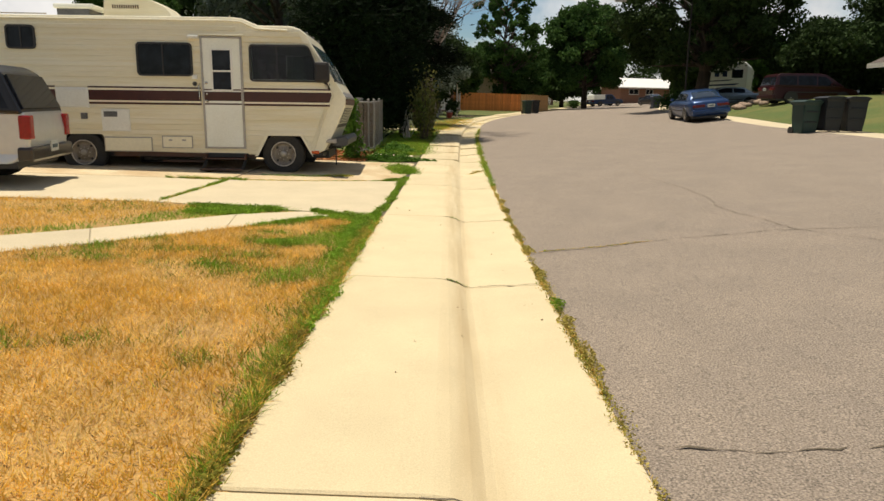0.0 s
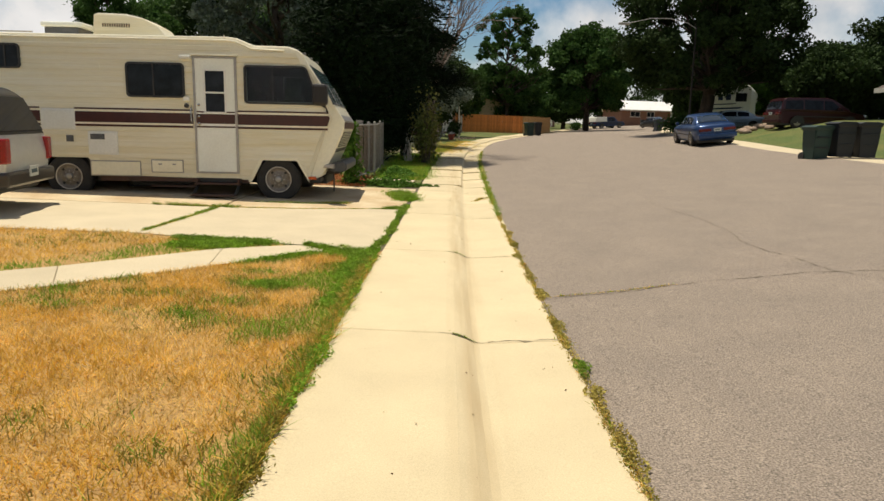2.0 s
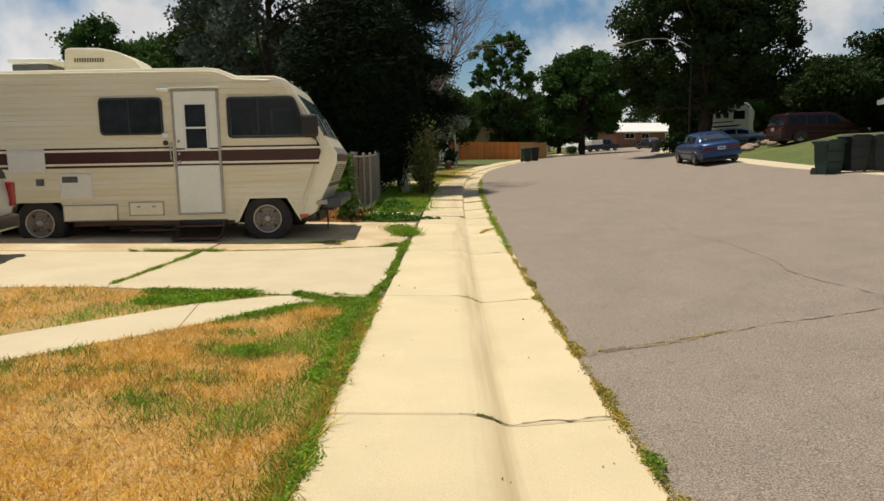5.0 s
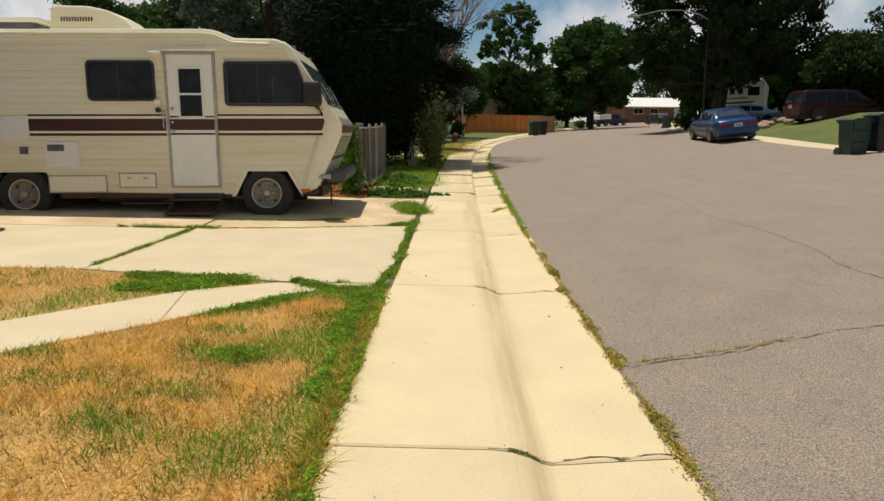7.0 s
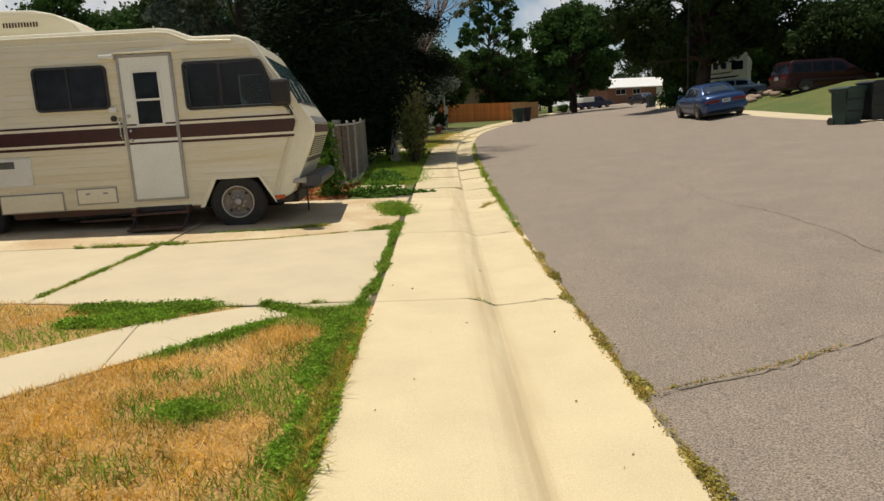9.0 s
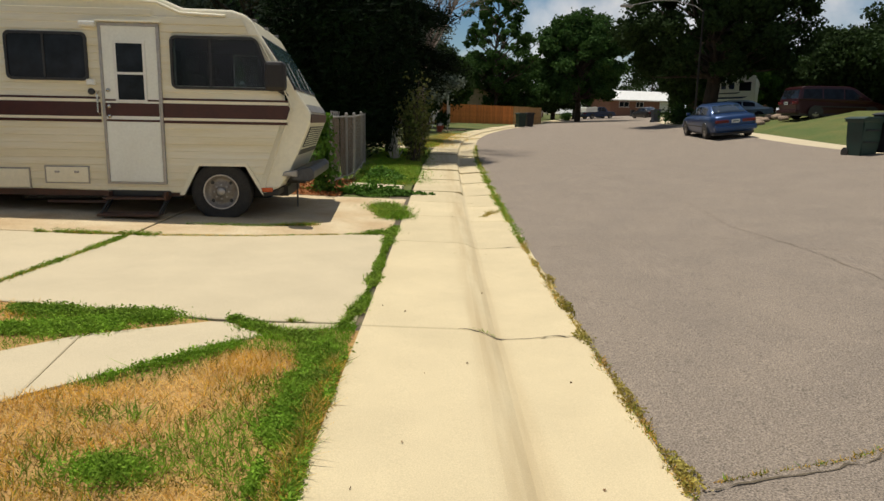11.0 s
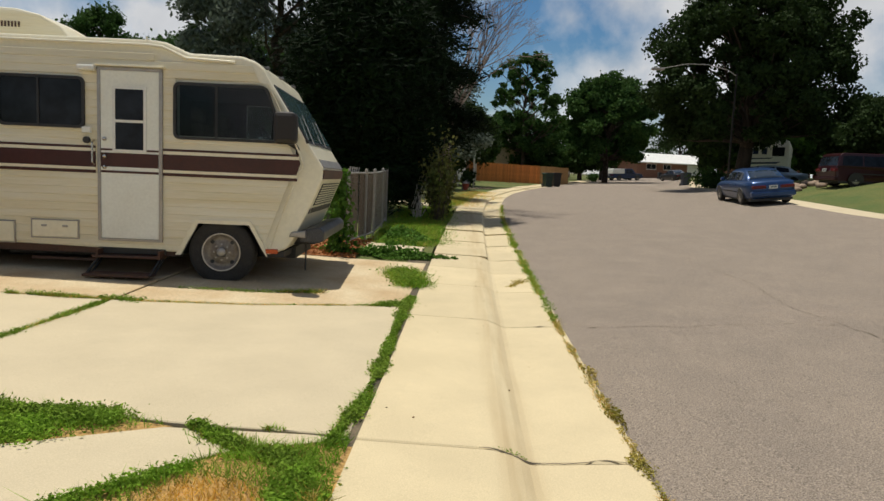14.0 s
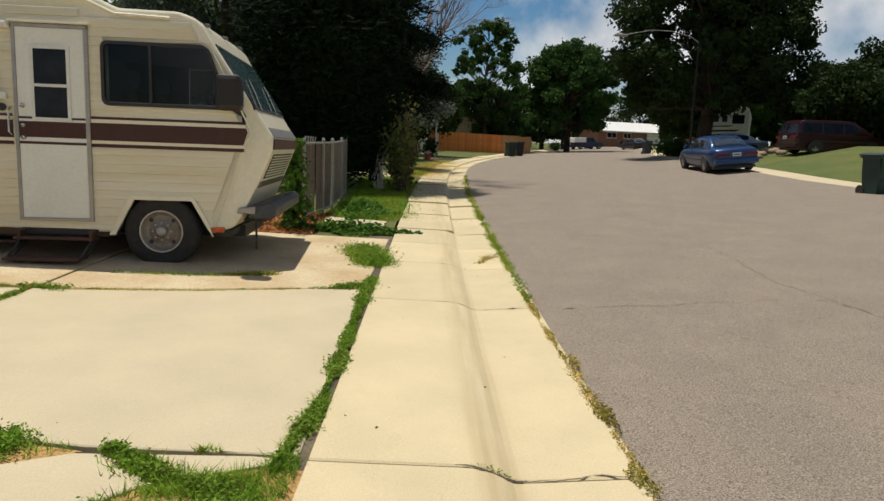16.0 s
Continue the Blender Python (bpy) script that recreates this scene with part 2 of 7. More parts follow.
# teal of the reflected sky is put into this opaque pane's base colour
M_wshield = mat("sky_teal_windscreen", (0.060, 0.105, 0.110), 0.05, color2=(0.040, 0.070, 0.075), scale=2, fine=5, fine_amount=0.1)
M_rubber = mat("tyre_rubber", (0.022, 0.021, 0.020), 0.85, color2=(0.035, 0.032, 0.028), scale=7, fine=60, bump=0.3)
M_ring = mat("bright_trim_ring", (0.62, 0.58, 0.50), 0.35, 0.3, color2=(0.45, 0.40, 0.33), scale=12)
M_rim = mat("steel_rim", (0.27, 0.24, 0.20), 0.45, 0.3, color2=(0.16, 0.13, 0.10), scale=9, fine=50, fine_amount=0.15)
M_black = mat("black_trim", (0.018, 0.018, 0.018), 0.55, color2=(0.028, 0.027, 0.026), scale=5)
M_steel = mat("grey_steel", (0.17, 0.17, 0.17), 0.5, 0.6, color2=(0.11, 0.11, 0.11), scale=8, fine=60)
M_orange_lens = mat("orange_lens", (0.62, 0.10, 0.015), 0.25, scale=12)
M_red_lens = mat("red_lens", (0.11, 0.006, 0.008), 0.2, scale=12)
M_red_tall = mat("bright_red_lens", (0.30, 0.012, 0.012), 0.2, scale=12)
M_plate = mat("number_plate", (0.55, 0.58, 0.55), 0.4, scale=10)
M_plate_bar = mat("plate_bar", (0.06, 0.10, 0.12), 0.5, scale=10)
M_fence = mat("orange_fence_stain", (0.56, 0.195, 0.042), 0.75, color2=(0.46, 0.15, 0.032), scale=2, fine=20, stretch=(3, 3, 0.4), per_object=0.14)
M_fence_tan = mat("tan_fence_stain", (0.40, 0.23, 0.085), 0.8, color2=(0.33, 0.19, 0.07), scale=2, fine=20, stretch=(3, 3, 0.4), per_object=0.14)
M_board = mat("weathered_board", (0.17, 0.13, 0.09), 0.9, color2=(0.11, 0.085, 0.06), scale=3, fine=30, stretch=(4, 4, 0.4), per_object=0.25, bump=0.3)
M_galv = mat("galvanised_steel", (0.34, 0.32, 0.29), 0.6, 0.4, color2=(0.26, 0.25, 0.235), scale=14, fine=70)
M_bin_green = mat("green_bin_plastic", (0.006, 0.036, 0.028), 0.5, color2=(0.008, 0.028, 0.023), scale=3)
M_bin_dark = mat("dark_bin_plastic", (0.003, 0.006, 0.011), 0.5, color2=(0.005, 0.008, 0.013), scale=3)
M_bin_blue = mat("blue_bin_plastic", (0.018, 0.035, 0.065), 0.5, color2=(0.022, 0.03, 0.05), scale=3)
M_brick = mat("brown_brick", (0.24, 0.115, 0.07), 0.9, color2=(0.17, 0.085, 0.055), scale=4, fine=30, per_object=0.1)
M_roof_grey = mat("shingle_roof", (0.10, 0.08, 0.068), 0.9, color2=(0.07, 0.056, 0.05), scale=3, fine=25, fine_amount=0.3)
M_roof_white = mat("white_metal_roof", (0.78, 0.78, 0.76), 0.45, color2=(0.70, 0.70, 0.69), scale=1.5)
M_trim = mat("pale_trim", (0.62, 0.58, 0.52), 0.6, scale=3)
M_wood_beige = mat("beige_wall", (0.42, 0.32, 0.22), 0.85, color2=(0.36, 0.27, 0.18), scale=1.5)
M_rock = mat("landscape_rock", (0.34, 0.25, 0.18), 0.9, color2=(0.22, 0.16, 0.12), scale=4, bump=0.6, bump_scale=12, per_object=0.15)
M_chips = leaf_mat("rust_bark_chips", (0.36, 0.155, 0.055), (0.25, 0.10, 0.04), 0.0)
M_pole = mat("weathered_brown_pole", (0.014, 0.012, 0.010), 0.9, color2=(0.010, 0.008, 0.007), scale=4, stretch=(3, 3, 0.3))
M_mulch = mat("bark_mulch", (0.40, 0.17, 0.06), 0.95, color2=(0.27, 0.11, 0.04), scale=9, amount=0.6, fine=45, fine_amount=0.4, bump=0.9, bump_scale=30)
M_bumper = mat("dull_dark_steel", (0.085, 0.088, 0.092), 0.5, 0.4, color2=(0.055, 0.056, 0.06), scale=6)
M_mirror_shell = mat("dark_brown_plastic", (0.013, 0.009, 0.007), 0.5, scale=5)
M_terracotta = mat("red_planter", (0.34, 0.065, 0.035), 0.7, scale=5)
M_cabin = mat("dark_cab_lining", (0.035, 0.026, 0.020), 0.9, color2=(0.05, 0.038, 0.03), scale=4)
M_seat = mat("grey_brown_seat_cloth", (0.12, 0.09, 0.07), 0.95, color2=(0.08, 0.06, 0.05), scale=8, fine=80)


def clear_glass():
    """Lightly tinted pane that lets the eye through and mirrors a little."""
    m = bpy.data.materials.new("tinted_pane")
    m.use_nodes = True
    nt = m.node_tree
    nt.nodes.remove(nt.nodes["Principled BSDF"])
    tr = nt.nodes.new("ShaderNodeBsdfTransparent")
    tr.inputs["Color"].default_value = (0.62, 0.66, 0.68, 1)
    gl = nt.nodes.new("ShaderNodeBsdfGlossy")
    gl.inputs["Roughness"].default_value = 0.03
    fr = nt.nodes.new("ShaderNodeFresnel")
    fr.inputs["IOR"].default_value = 1.3
    mx = nt.nodes.new("ShaderNodeMixShader")
    nt.links.new(fr.outputs["Fac"], mx.inputs["Fac"])
    nt.links.new(tr.outputs["BSDF"], mx.inputs[1])
    nt.links.new(gl.outputs["BSDF"], mx.inputs[2])
    nt.links.new(mx.outputs["Shader"], nt.nodes["Material Output"].inputs["Surface"])
    return m


M_pane = clear_glass()
M_petal = leaf_mat("white_petal", (0.72, 0.70, 0.66), (0.62, 0.60, 0.58), 0.2)


def car_paint(name, c, rough=0.34):
    return mat(name, c, rough, 0.45, color2=tuple(v * 0.9 for v in c), scale=1.2, fine=12, fine_amount=0.03, coat=0.3)


M_car_blue = car_paint("steel_blue_paint", (0.014, 0.050, 0.150))
M_car_red = car_paint("dark_red_paint", (0.034, 0.004, 0.006))
M_car_white = car_paint("white_car_paint", (0.62, 0.63, 0.62))
M_car_glass = mat("blue_tinted_glass", (0.02, 0.035, 0.06), 0.06, color2=(0.03, 0.045, 0.07), scale=3, fine=5, fine_amount=0.1)
M_car_tan = car_paint("tan_car_paint", (0.055, 0.050, 0.045))
M_car_pale = car_paint("pale_blue_paint", (0.45, 0.57, 0.66))
M_car_navy = car_paint("navy_paint", (0.018, 0.035, 0.085))
M_car_black = car_paint("black_car_paint", (0.015, 0.015, 0.017))


# ---- plan of the ground ----
WIDTH = 11.3          # of the roadway
# section of sidewalk, rolled kerb and gutter: offset from the asphalt's edge, height
WALK_PROFILE = [(-1.55, 0.020), (-1.30, 0.013), (-0.85, 0.002), (-0.80, -0.001), (-0.74, -0.010), (-0.66, -0.036), (-0.61, -0.062), (-0.57, -0.070), (-0.50, -0.068), (-0.25, -0.052), (0.012, -0.037)]
WALK_X, WALK_Z = [p[0] for p in WALK_PROFILE], [p[1] for p in WALK_PROFILE]


def edge(y):
    """x of the asphalt's near edge: straight, then the street bends away."""
    bend = 0.29 * 7.0 * math.log1p(math.exp(min(60.0, (y - 44.0) / 7.0)))
    return 0.80 + 0.013 * max(0.0, y - 8.0) + bend


def rise(y):
    return 0.023 * (max(0.0, y - 12.0) if y > 14 else max(0.0, (y - 10.0)) ** 2 / 8.0)


def cross(y):
    """Cross slope of the roadway: it flattens a little before the rise."""
    a = min(1.0, max(0.0, (y - 10.0) / 10.0))
    b = min(1.0, max(0.0, (38.0 - y) / 10.0))
    return 0.045 - 0.012 * a * a * (3 - 2 * a) * b * b * (3 - 2 * b)


def lawn_rise(d, y):
    """Height of the far side's front yards above the kerb, d metres behind it."""
    k = 0.20 if y < 48 else max(0.07, 0.20 - 0.008 * (y - 48))
    return 0.12 + k * min(max(d - 1.6, 0.0), 5.5) + 0.03 * max(d - 7.1, 0.0)


def gz(x, y):
    """Height of the finished ground."""
    e, z = edge(y), rise(y)
    if x < e - 1.55:
        return z - 0.025 * (x - e + 0.8)
    if x < e:
        return z + float(np.interp(x - e, WALK_X, WALK_Z))
    if x < e + WIDTH:
        return z - 0.03 + cross(y) * (x - e)
    return z - 0.03 + cross(y) * WIDTH + lawn_rise(x - e - WIDTH, y)


# ---- mesh helpers ----
def mesh_object(name, verts, faces, material, parent=None, smooth=False, label="", mats=None, face_mats=None):
    me = bpy.data.meshes.new(name)
    me.from_pydata([tuple(v) for v in verts], [], [tuple(f) for f in faces])
    for m in (mats or [material]):
        me.materials.append(m)
    if face_mats is not None:
        me.polygons.foreach_set("material_index", face_mats)
    if smooth:
        me.polygons.foreach_set("use_smooth", [True] * len(me.polygons))
    me.update()
    ob = new(name, me)
    if parent is not None:
        ob.parent = parent
    if label:
        ob["label"] = label
    return ob


def part(name, bm, material, parent, label="", smooth=False):
    me = bpy.data.meshes.new(name)
    bmesh.ops.recalc_face_normals(bm, faces=bm.faces)
    bm.to_mesh(me)
    bm.free()
    me.materials.append(material)
    if smooth:
        me.polygons.foreach_set("use_smooth", [True] * len(me.polygons))
    ob = new(name, me)
    if parent is not None:
        ob.parent = parent
    if label:
        ob["label"] = label
    return ob


def empty(name, m, label, category, group="", kind=""):
    ob = new(name)
    ob.matrix_world = m
    ob.empty_display_size = 0.2
    return tagged(ob, label, category, group, kind)


def add_box(bm, x0, x1, y0, y1, z0, z1, bevel=0.0):
    r = bmesh.ops.create_cube(bm, size=1.0, matrix=Matrix.Translation(((x0 + x1) / 2, (y0 + y1) / 2, (z0 + z1) / 2)) @ Matrix.Diagonal((x1 - x0, y1 - y0, z1 - z0, 1)))
    if bevel:
        es = list({e for v in r["verts"] for e in v.link_edges})
        bmesh.ops.bevel(bm, geom=es, offset=bevel, segments=2, affect="EDGES", profile=0.5)
    return bm


def box(x0, x1, y0, y1, z0, z1, bevel=0.0):
    return add_box(bmesh.new(), x0, x1, y0, y1, z0, z1, bevel)


def add_prism(bm, poly, y0, y1, bevel=0.0, taper=None):
    """A polygon in x, z drawn out along y. taper(x, z) gives how far both sides lean in there."""
    lean = taper or (lambda x, z: 0.0)
    a = [bm.verts.new((x, y0 + lean(x, z), z)) for x, z in poly]
    b = [bm.verts.new((x, y1 - lean(x, z), z)) for x, z in poly]
    n = len(poly)
    fs = [bm.faces.new(a), bm.faces.new(b[::-1])]
    for i in range(n):
        fs.append(bm.faces.new((a[i], b[i], b[(i + 1) % n], a[(i + 1) % n])))
    bmesh.ops.recalc_face_normals(bm, faces=fs)
    if bevel:
        es = list({e for f in fs for e in f.edges})
        bmesh.ops.bevel(bm, geom=es, offset=bevel, segments=2, affect="EDGES", profile=0.5)
    return bm


def prism(poly, y0, y1, bevel=0.0, taper=None):
    return add_prism(bmesh.new(), poly, y0, y1, bevel, taper)


def add_tube(bm, a, b, r0, r1=None, sides=8):
    a, b = Vector(a), Vector(b)
    d = b - a
    m = Matrix.Translation((a + b) / 2) @ d.to_track_quat("Z", "Y").to_matrix().to_4x4()
    bmesh.ops.create_cone(bm, cap_ends=True, segments=sides, radius1=r0, radius2=r0 if r1 is None else r1, depth=d.length, matrix=m)
    return bm


def lathe(profile, axis="y", sides=24, caps=True):
    """A turned body: profile rows of radius and place along the axis."""
    bm = bmesh.new()
    rings = []
    for r, h in profile:
        ring = []
        for i in range(sides):
            a = 2 * math.pi * i / sides
            c, s = r * math.cos(a), r * math.sin(a)
            ring.append(bm.verts.new((c, h, s) if axis == "y" else (c, s, h)))
        rings.append(ring)
    for p, q in zip(rings, rings[1:]):
        for i in range(sides):
            bm.faces.new((p[i], p[(i + 1) % sides], q[(i + 1) % sides], q[i]))
    if caps:
        bm.faces.new(rings[0][::-1])
        bm.faces.new(rings[-1])
    return bm


def rounded(u0, u1, z0, z1, r, n=4):
    pts = []
    for cx, cz, a0 in ((u1 - r, z1 - r, 0), (u0 + r, z1 - r, 90), (u0 + r, z0 + r, 180), (u1 - r, z0 + r, 270)):
        for i in range(n + 1):
            a = radians(a0 + 90 * i / n)
            pts.append((cx + r * math.cos(a), cz + r * math.sin(a)))
    return pts


def ring_frame(poly_out, poly_in, y0, y1):
    """A frame between two loops of equally many points, from y0 to y1."""
    bm = bmesh.new()
    o0, o1 = [bm.verts.new((x, y0, z)) for x, z in poly_out], [bm.verts.new((x, y1, z)) for x, z in poly_out]
    i0, i1 = [bm.verts.new((x, y0, z)) for x, z in poly_in], [bm.verts.new((x, y1, z)) for x, z in poly_in]
    n = len(poly_out)
    for k in range(n):
        j = (k + 1) % n
        bm.faces.new((o0[k], o0[j], i0[j], i0[k]))
        bm.faces.new((o1[k], i1[k], i1[j], o1[j]))
        bm.faces.new((o0[k], o1[k], o1[j], o0[j]))
        bm.faces.new((i0[k], i0[j], i1[j], i1[k]))
    return bm


def quads_object(name, corners, material, parent=None, mats=None, face_mats=None):
    """One mesh out of an array of quads or triangles (n, k, 3)."""
    n, k, _ = corners.shape
    me = bpy.data.meshes.new(name)
    me.vertices.add(n * k)
    me.vertices.foreach_set("co", corners.reshape(-1).astype(np.float32))
    me.loops.add(n * k)
    me.loops.foreach_set("vertex_index", np.arange(n * k, dtype=np.int32))
    me.polygons.add(n)
    me.polygons.foreach_set("loop_start", np.arange(0, n * k, k, dtype=np.int32))
    for m in (mats or [material]):
        me.materials.append(m)
    if face_mats is not None:
        me.polygons.foreach_set("material_index", np.asarray(face_mats, dtype=np.int32))
    me.update(calc_edges=True)
    ob = new(name, me)
    if parent is not None:
        ob.parent = parent
    return ob


def leaf_quads(centres, size, rng, flat=0.0, long=1.3, wide=0.42):
    """Pointed leaves of random turn about the given centres."""
    n = len(centres)
    a = rng.normal(size=(n, 3))
    a[:, 2] *= 1 - flat
    a /= np.linalg.norm(a, axis=1, keepdims=True) + 1e-9
    b = np.cross(a, rng.normal(size=(n, 3)))
    b /= np.linalg.norm(b, axis=1, keepdims=True) + 1e-9
    s = size * rng.uniform(0.6, 1.35, size=(n, 1))
    return np.stack([centres - a * s * long * 0.5, centres + b * s * wide, centres + a * s * long * 0.5, centres - b * s * wide], 1)


def blades(xy, height, width, rng, lean=0.5):
    """Grass blades (triangles) at the given places, on the ground."""
    n = len(xy)
    z = np.array([gz(x, y) for x, y in xy])
    base = np.column_stack([xy, z - 0.005])
    ang = rng.uniform(0, 2 * np.pi, n)
    side = np.column_stack([np.cos(ang), np.sin(ang), np.zeros(n)])
    h = height * rng.uniform(0.5, 1.3, n)
    tip = base + np.column_stack([rng.normal(size=n) * lean * h, rng.normal(size=n) * lean * h, h])
    w = (width * rng.uniform(0.7, 1.3, n))[:, None]
    return np.stack([base - side * w, base + side * w, tip], 1)


# ---- the ground ----
def strip(name, y_rows, offsets, material, label, category, dz=0.0, zfun=None, left=None):
    """A sheet that follows the street: offsets from the asphalt's near edge."""
    verts, faces = [], []
    for y in y_rows:
        e = edge(y)
        for o in offsets:
            x = e + o
            verts.append((x, y, (zfun(x, y) if zfun else gz(x, y)) + dz))
    n = len(offsets)
    for i in range(len(y_rows) - 1):
        for j in range(n - 1):
            a = i * n + j
            faces.append((a, a + 1, a + n + 1, a + n))
    return tagged(mesh_object(name, verts, faces, material, smooth=True), label, category, kind="structure")


Y_NEAR = [-30, -20, -12, -6, -2] + [0.5 * i for i in range(0, 60)] + [30 + 2 * i for i in range(0, 60)] + [150, 160, 175, 190]


def build_ground():
    ys = [-900, -400, -150, -60] + Y_NEAR + [230, 300, 450, 700, 1200, 2000]
    offs = [-2000, -900, -400, -150, -60, -30, -15, -8, -4, -1.6, -0.8, 0, 4, 8, WIDTH, WIDTH + 0.05, WIDTH + 1.6, WIDTH + 4, WIDTH + 7, WIDTH + 12, WIDTH + 25, WIDTH + 60, WIDTH + 150, 500, 1000, 2000]

    def low(x, y):
        yy = min(y, 190.0)
        xx = max(min(x, 150.0), -60.0)
        return gz(xx - edge(y) + edge(yy), yy) - 0.16
    verts, faces = [], []
    for y in ys:
        e = edge(min(y, 190.0))
        for o in offs:
            verts.append((e + o, y, low(e + o, min(y, 190.0))))
    n = len(offs)
    for i in range(len(ys) - 1):
        for j in range(n - 1):
            a = i * n + j
            faces.append((a, a + 1, a + n + 1, a + n))
    tagged(mesh_object("ground", verts, faces, M_farground, smooth=True), "dry grassy ground running out to the horizon", "ground", kind="structure")


build_ground()
strip("road", Y_NEAR, [-0.004, 0.4, 1, 2, 3, 4, 5.65, 7, 8, 9, 10, WIDTH], M_asphalt, "worn warm-grey asphalt street with open cracks", "road")
strip("lawn_far_side", [y for y in Y_NEAR if y >= -12], [WIDTH + d for d in (1.6, 2.2, 3, 4, 5, 6, 7.1, 9, 12, 16, 22, 30)], M_turf, "sloping green and yellow front lawns beyond the street", "lawn")


def patch(name, poly, material, label, category, dz):
    """A flat-lying piece of ground with the outline poly, on the lie of the land."""
    bm = bmesh.new()
    bm.faces.new([bm.verts.new((x, y, 0)) for x, y in poly])
    bmesh.ops.triangulate(bm, faces=bm.faces)
    for _ in range(3):
        bmesh.ops.subdivide_edges(bm, edges=[e for e in bm.edges if e.calc_length() > 0.9], cuts=1, use_grid_fill=True)
    for v in bm.verts:
        v.co.z = gz(v.co.x, v.co.y) + dz
    ob = part(name, bm, material, None, smooth=True)
    return tagged(ob, label, category, kind="structure")


LAWN = [(-0.70, -6.0), (-0.68, 10.02), (-1.35, 9.68), (-2.25, 8.60), (-3.15, 7.60), (-3.70, 7.08), (-6.5, 5.3), (-16, 2.5), (-16, -6)]
STRIP = [(-1.72, 10.0), (-2.42, 9.57), (-3.51, 8.32), (-4.12, 7.78), (-6.9, 5.9), (-16, 3.3), (-16, 10.4), (-5.6, 10.25), (-3.86, 10.38), (-2.75, 10.18)]
patch("lawn_near", LAWN, M_soil, "sun-scorched orange lawn beside the sidewalk", "lawn", -0.012)
patch("lawn_strip", STRIP, M_soil, "strip of dry lawn between driveway and footpath", "lawn", -0.012)
strip("verge_soil", [16.9 + 0.5 * i for i in range(0, 50)] + [42 + 3 * i for i in range(0, 36)], [-34, -20, -10, -6, -4, -3, -2.2, -1.6], M_turf, "shaded weedy yard along the sidewalk", "lawn", dz=-0.012)
patch("joint_soil", [(-0.70, 9.9), (-0.60, 17.2), (-0.95, 17.2), (-1.0, 9.9)], M_crack, "dark soil showing in the joint beside the driveway", "soil", -0.011)
patch("bark_bed", [(-1.75, 16.9), (-5.0, 16.9), (-9, 16.9), (-9, 19.6), (-2.0, 19.6)], M_mulch, "bare earth bed strewn with bark chips", "soil", 0.004)


def crack(name, pts, width, seed, label):
    """A jagged open crack filled with dirt, lying in the asphalt."""
    rng = np.random.default_rng(seed)
    verts, faces = [], []
    path = []
    for (x0, y0), (x1, y1) in zip(pts, pts[1:]):
        n = max(2, int(math.hypot(x1 - x0, y1 - y0) / 0.055))
        for i in range(n):
            path.append((x0 + (x1 - x0) * i / n, y0 + (y1 - y0) * i / n))
    path.append(pts[-1])
    wob = 0.0
    for i, (x, y) in enumerate(path):
        j = min(i + 1, len(path) - 1)
        k = max(i - 1, 0)
        d = Vector((path[j][0] - path[k][0], path[j][1] - path[k][1])).normalized()
        nx, ny = -d.y, d.x
        wob = 0.86 * wob + rng.normal() * 0.012
        w = width * max(0.05, rng.normal() * 0.55 + 0.62)
        for s in (-1, 1):
            px, py = x + nx * (wob + s * w / 2), y + ny * (wob + s * w / 2)
            verts.append((px, py, gz(px, py) + 0.004))
        if i:
            a = 2 * i
            faces.append((a - 2, a - 1, a + 1, a))
    return tagged(mesh_object(name, verts, faces, M_crack), label, "crack", "cracks in the asphalt", "structure")


CL = "dark dirt-filled crack in the asphalt"
crack("crack", [(0.92, 7.93), (1.5, 8.08), (2.3, 8.40), (3.49, 8.72), (4.68, 8.75), (7.5, 8.85), (11, 9.3)], 0.015, 1, CL)
crack("crack", [(0.90, 4.12), (1.3, 4.02), (1.75, 4.05), (2.4, 4.1)], 0.014, 2, CL)
crack("crack", [(0.98, 13.24), (2.1, 13.3), (3.0, 13.45), (3.8, 13.4)], 0.011, 3, CL)
crack("crack", [(4.9, 7.5), (4.2, 8.0), (3.75, 8.72), (3.6, 10.2), (3.85, 11.6), (3.85, 12.8), (3.75, 14.4), (3.95, 16.1), (3.9, 18.6), (4.1, 21.5), (4.15, 25), (4.4, 28.5), (4.6, 33)], 0.010, 4, CL)
crack("crack", [(3.85, 12.8), (4.6, 12.4), (5.6, 12.5), (7.0, 12.1)], 0.010, 5, CL)
crack("crack", [(1.5, 3.35), (2.6, 3.6), (4.0, 3.4)], 0.011, 6, CL)
for jy in (3.69, 6.77, 9.99, 13.29):
    crack("joint_dirt", [(-0.04, jy), (0.08, jy + 0.005), (0.2, jy), (0.3, jy)], 0.016, int(jy * 10), "dark dirt packed in a gutter joint")
    crack("joint_dirt", [(0.3, jy), (0.55, jy), (0.78, jy)], 0.009, int(jy * 10) + 1, "dark dirt packed in a gutter joint")
crack("crack", [(1.05, 17.6), (2.5, 17.9), (4.0, 17.7)], 0.011, 7, CL)


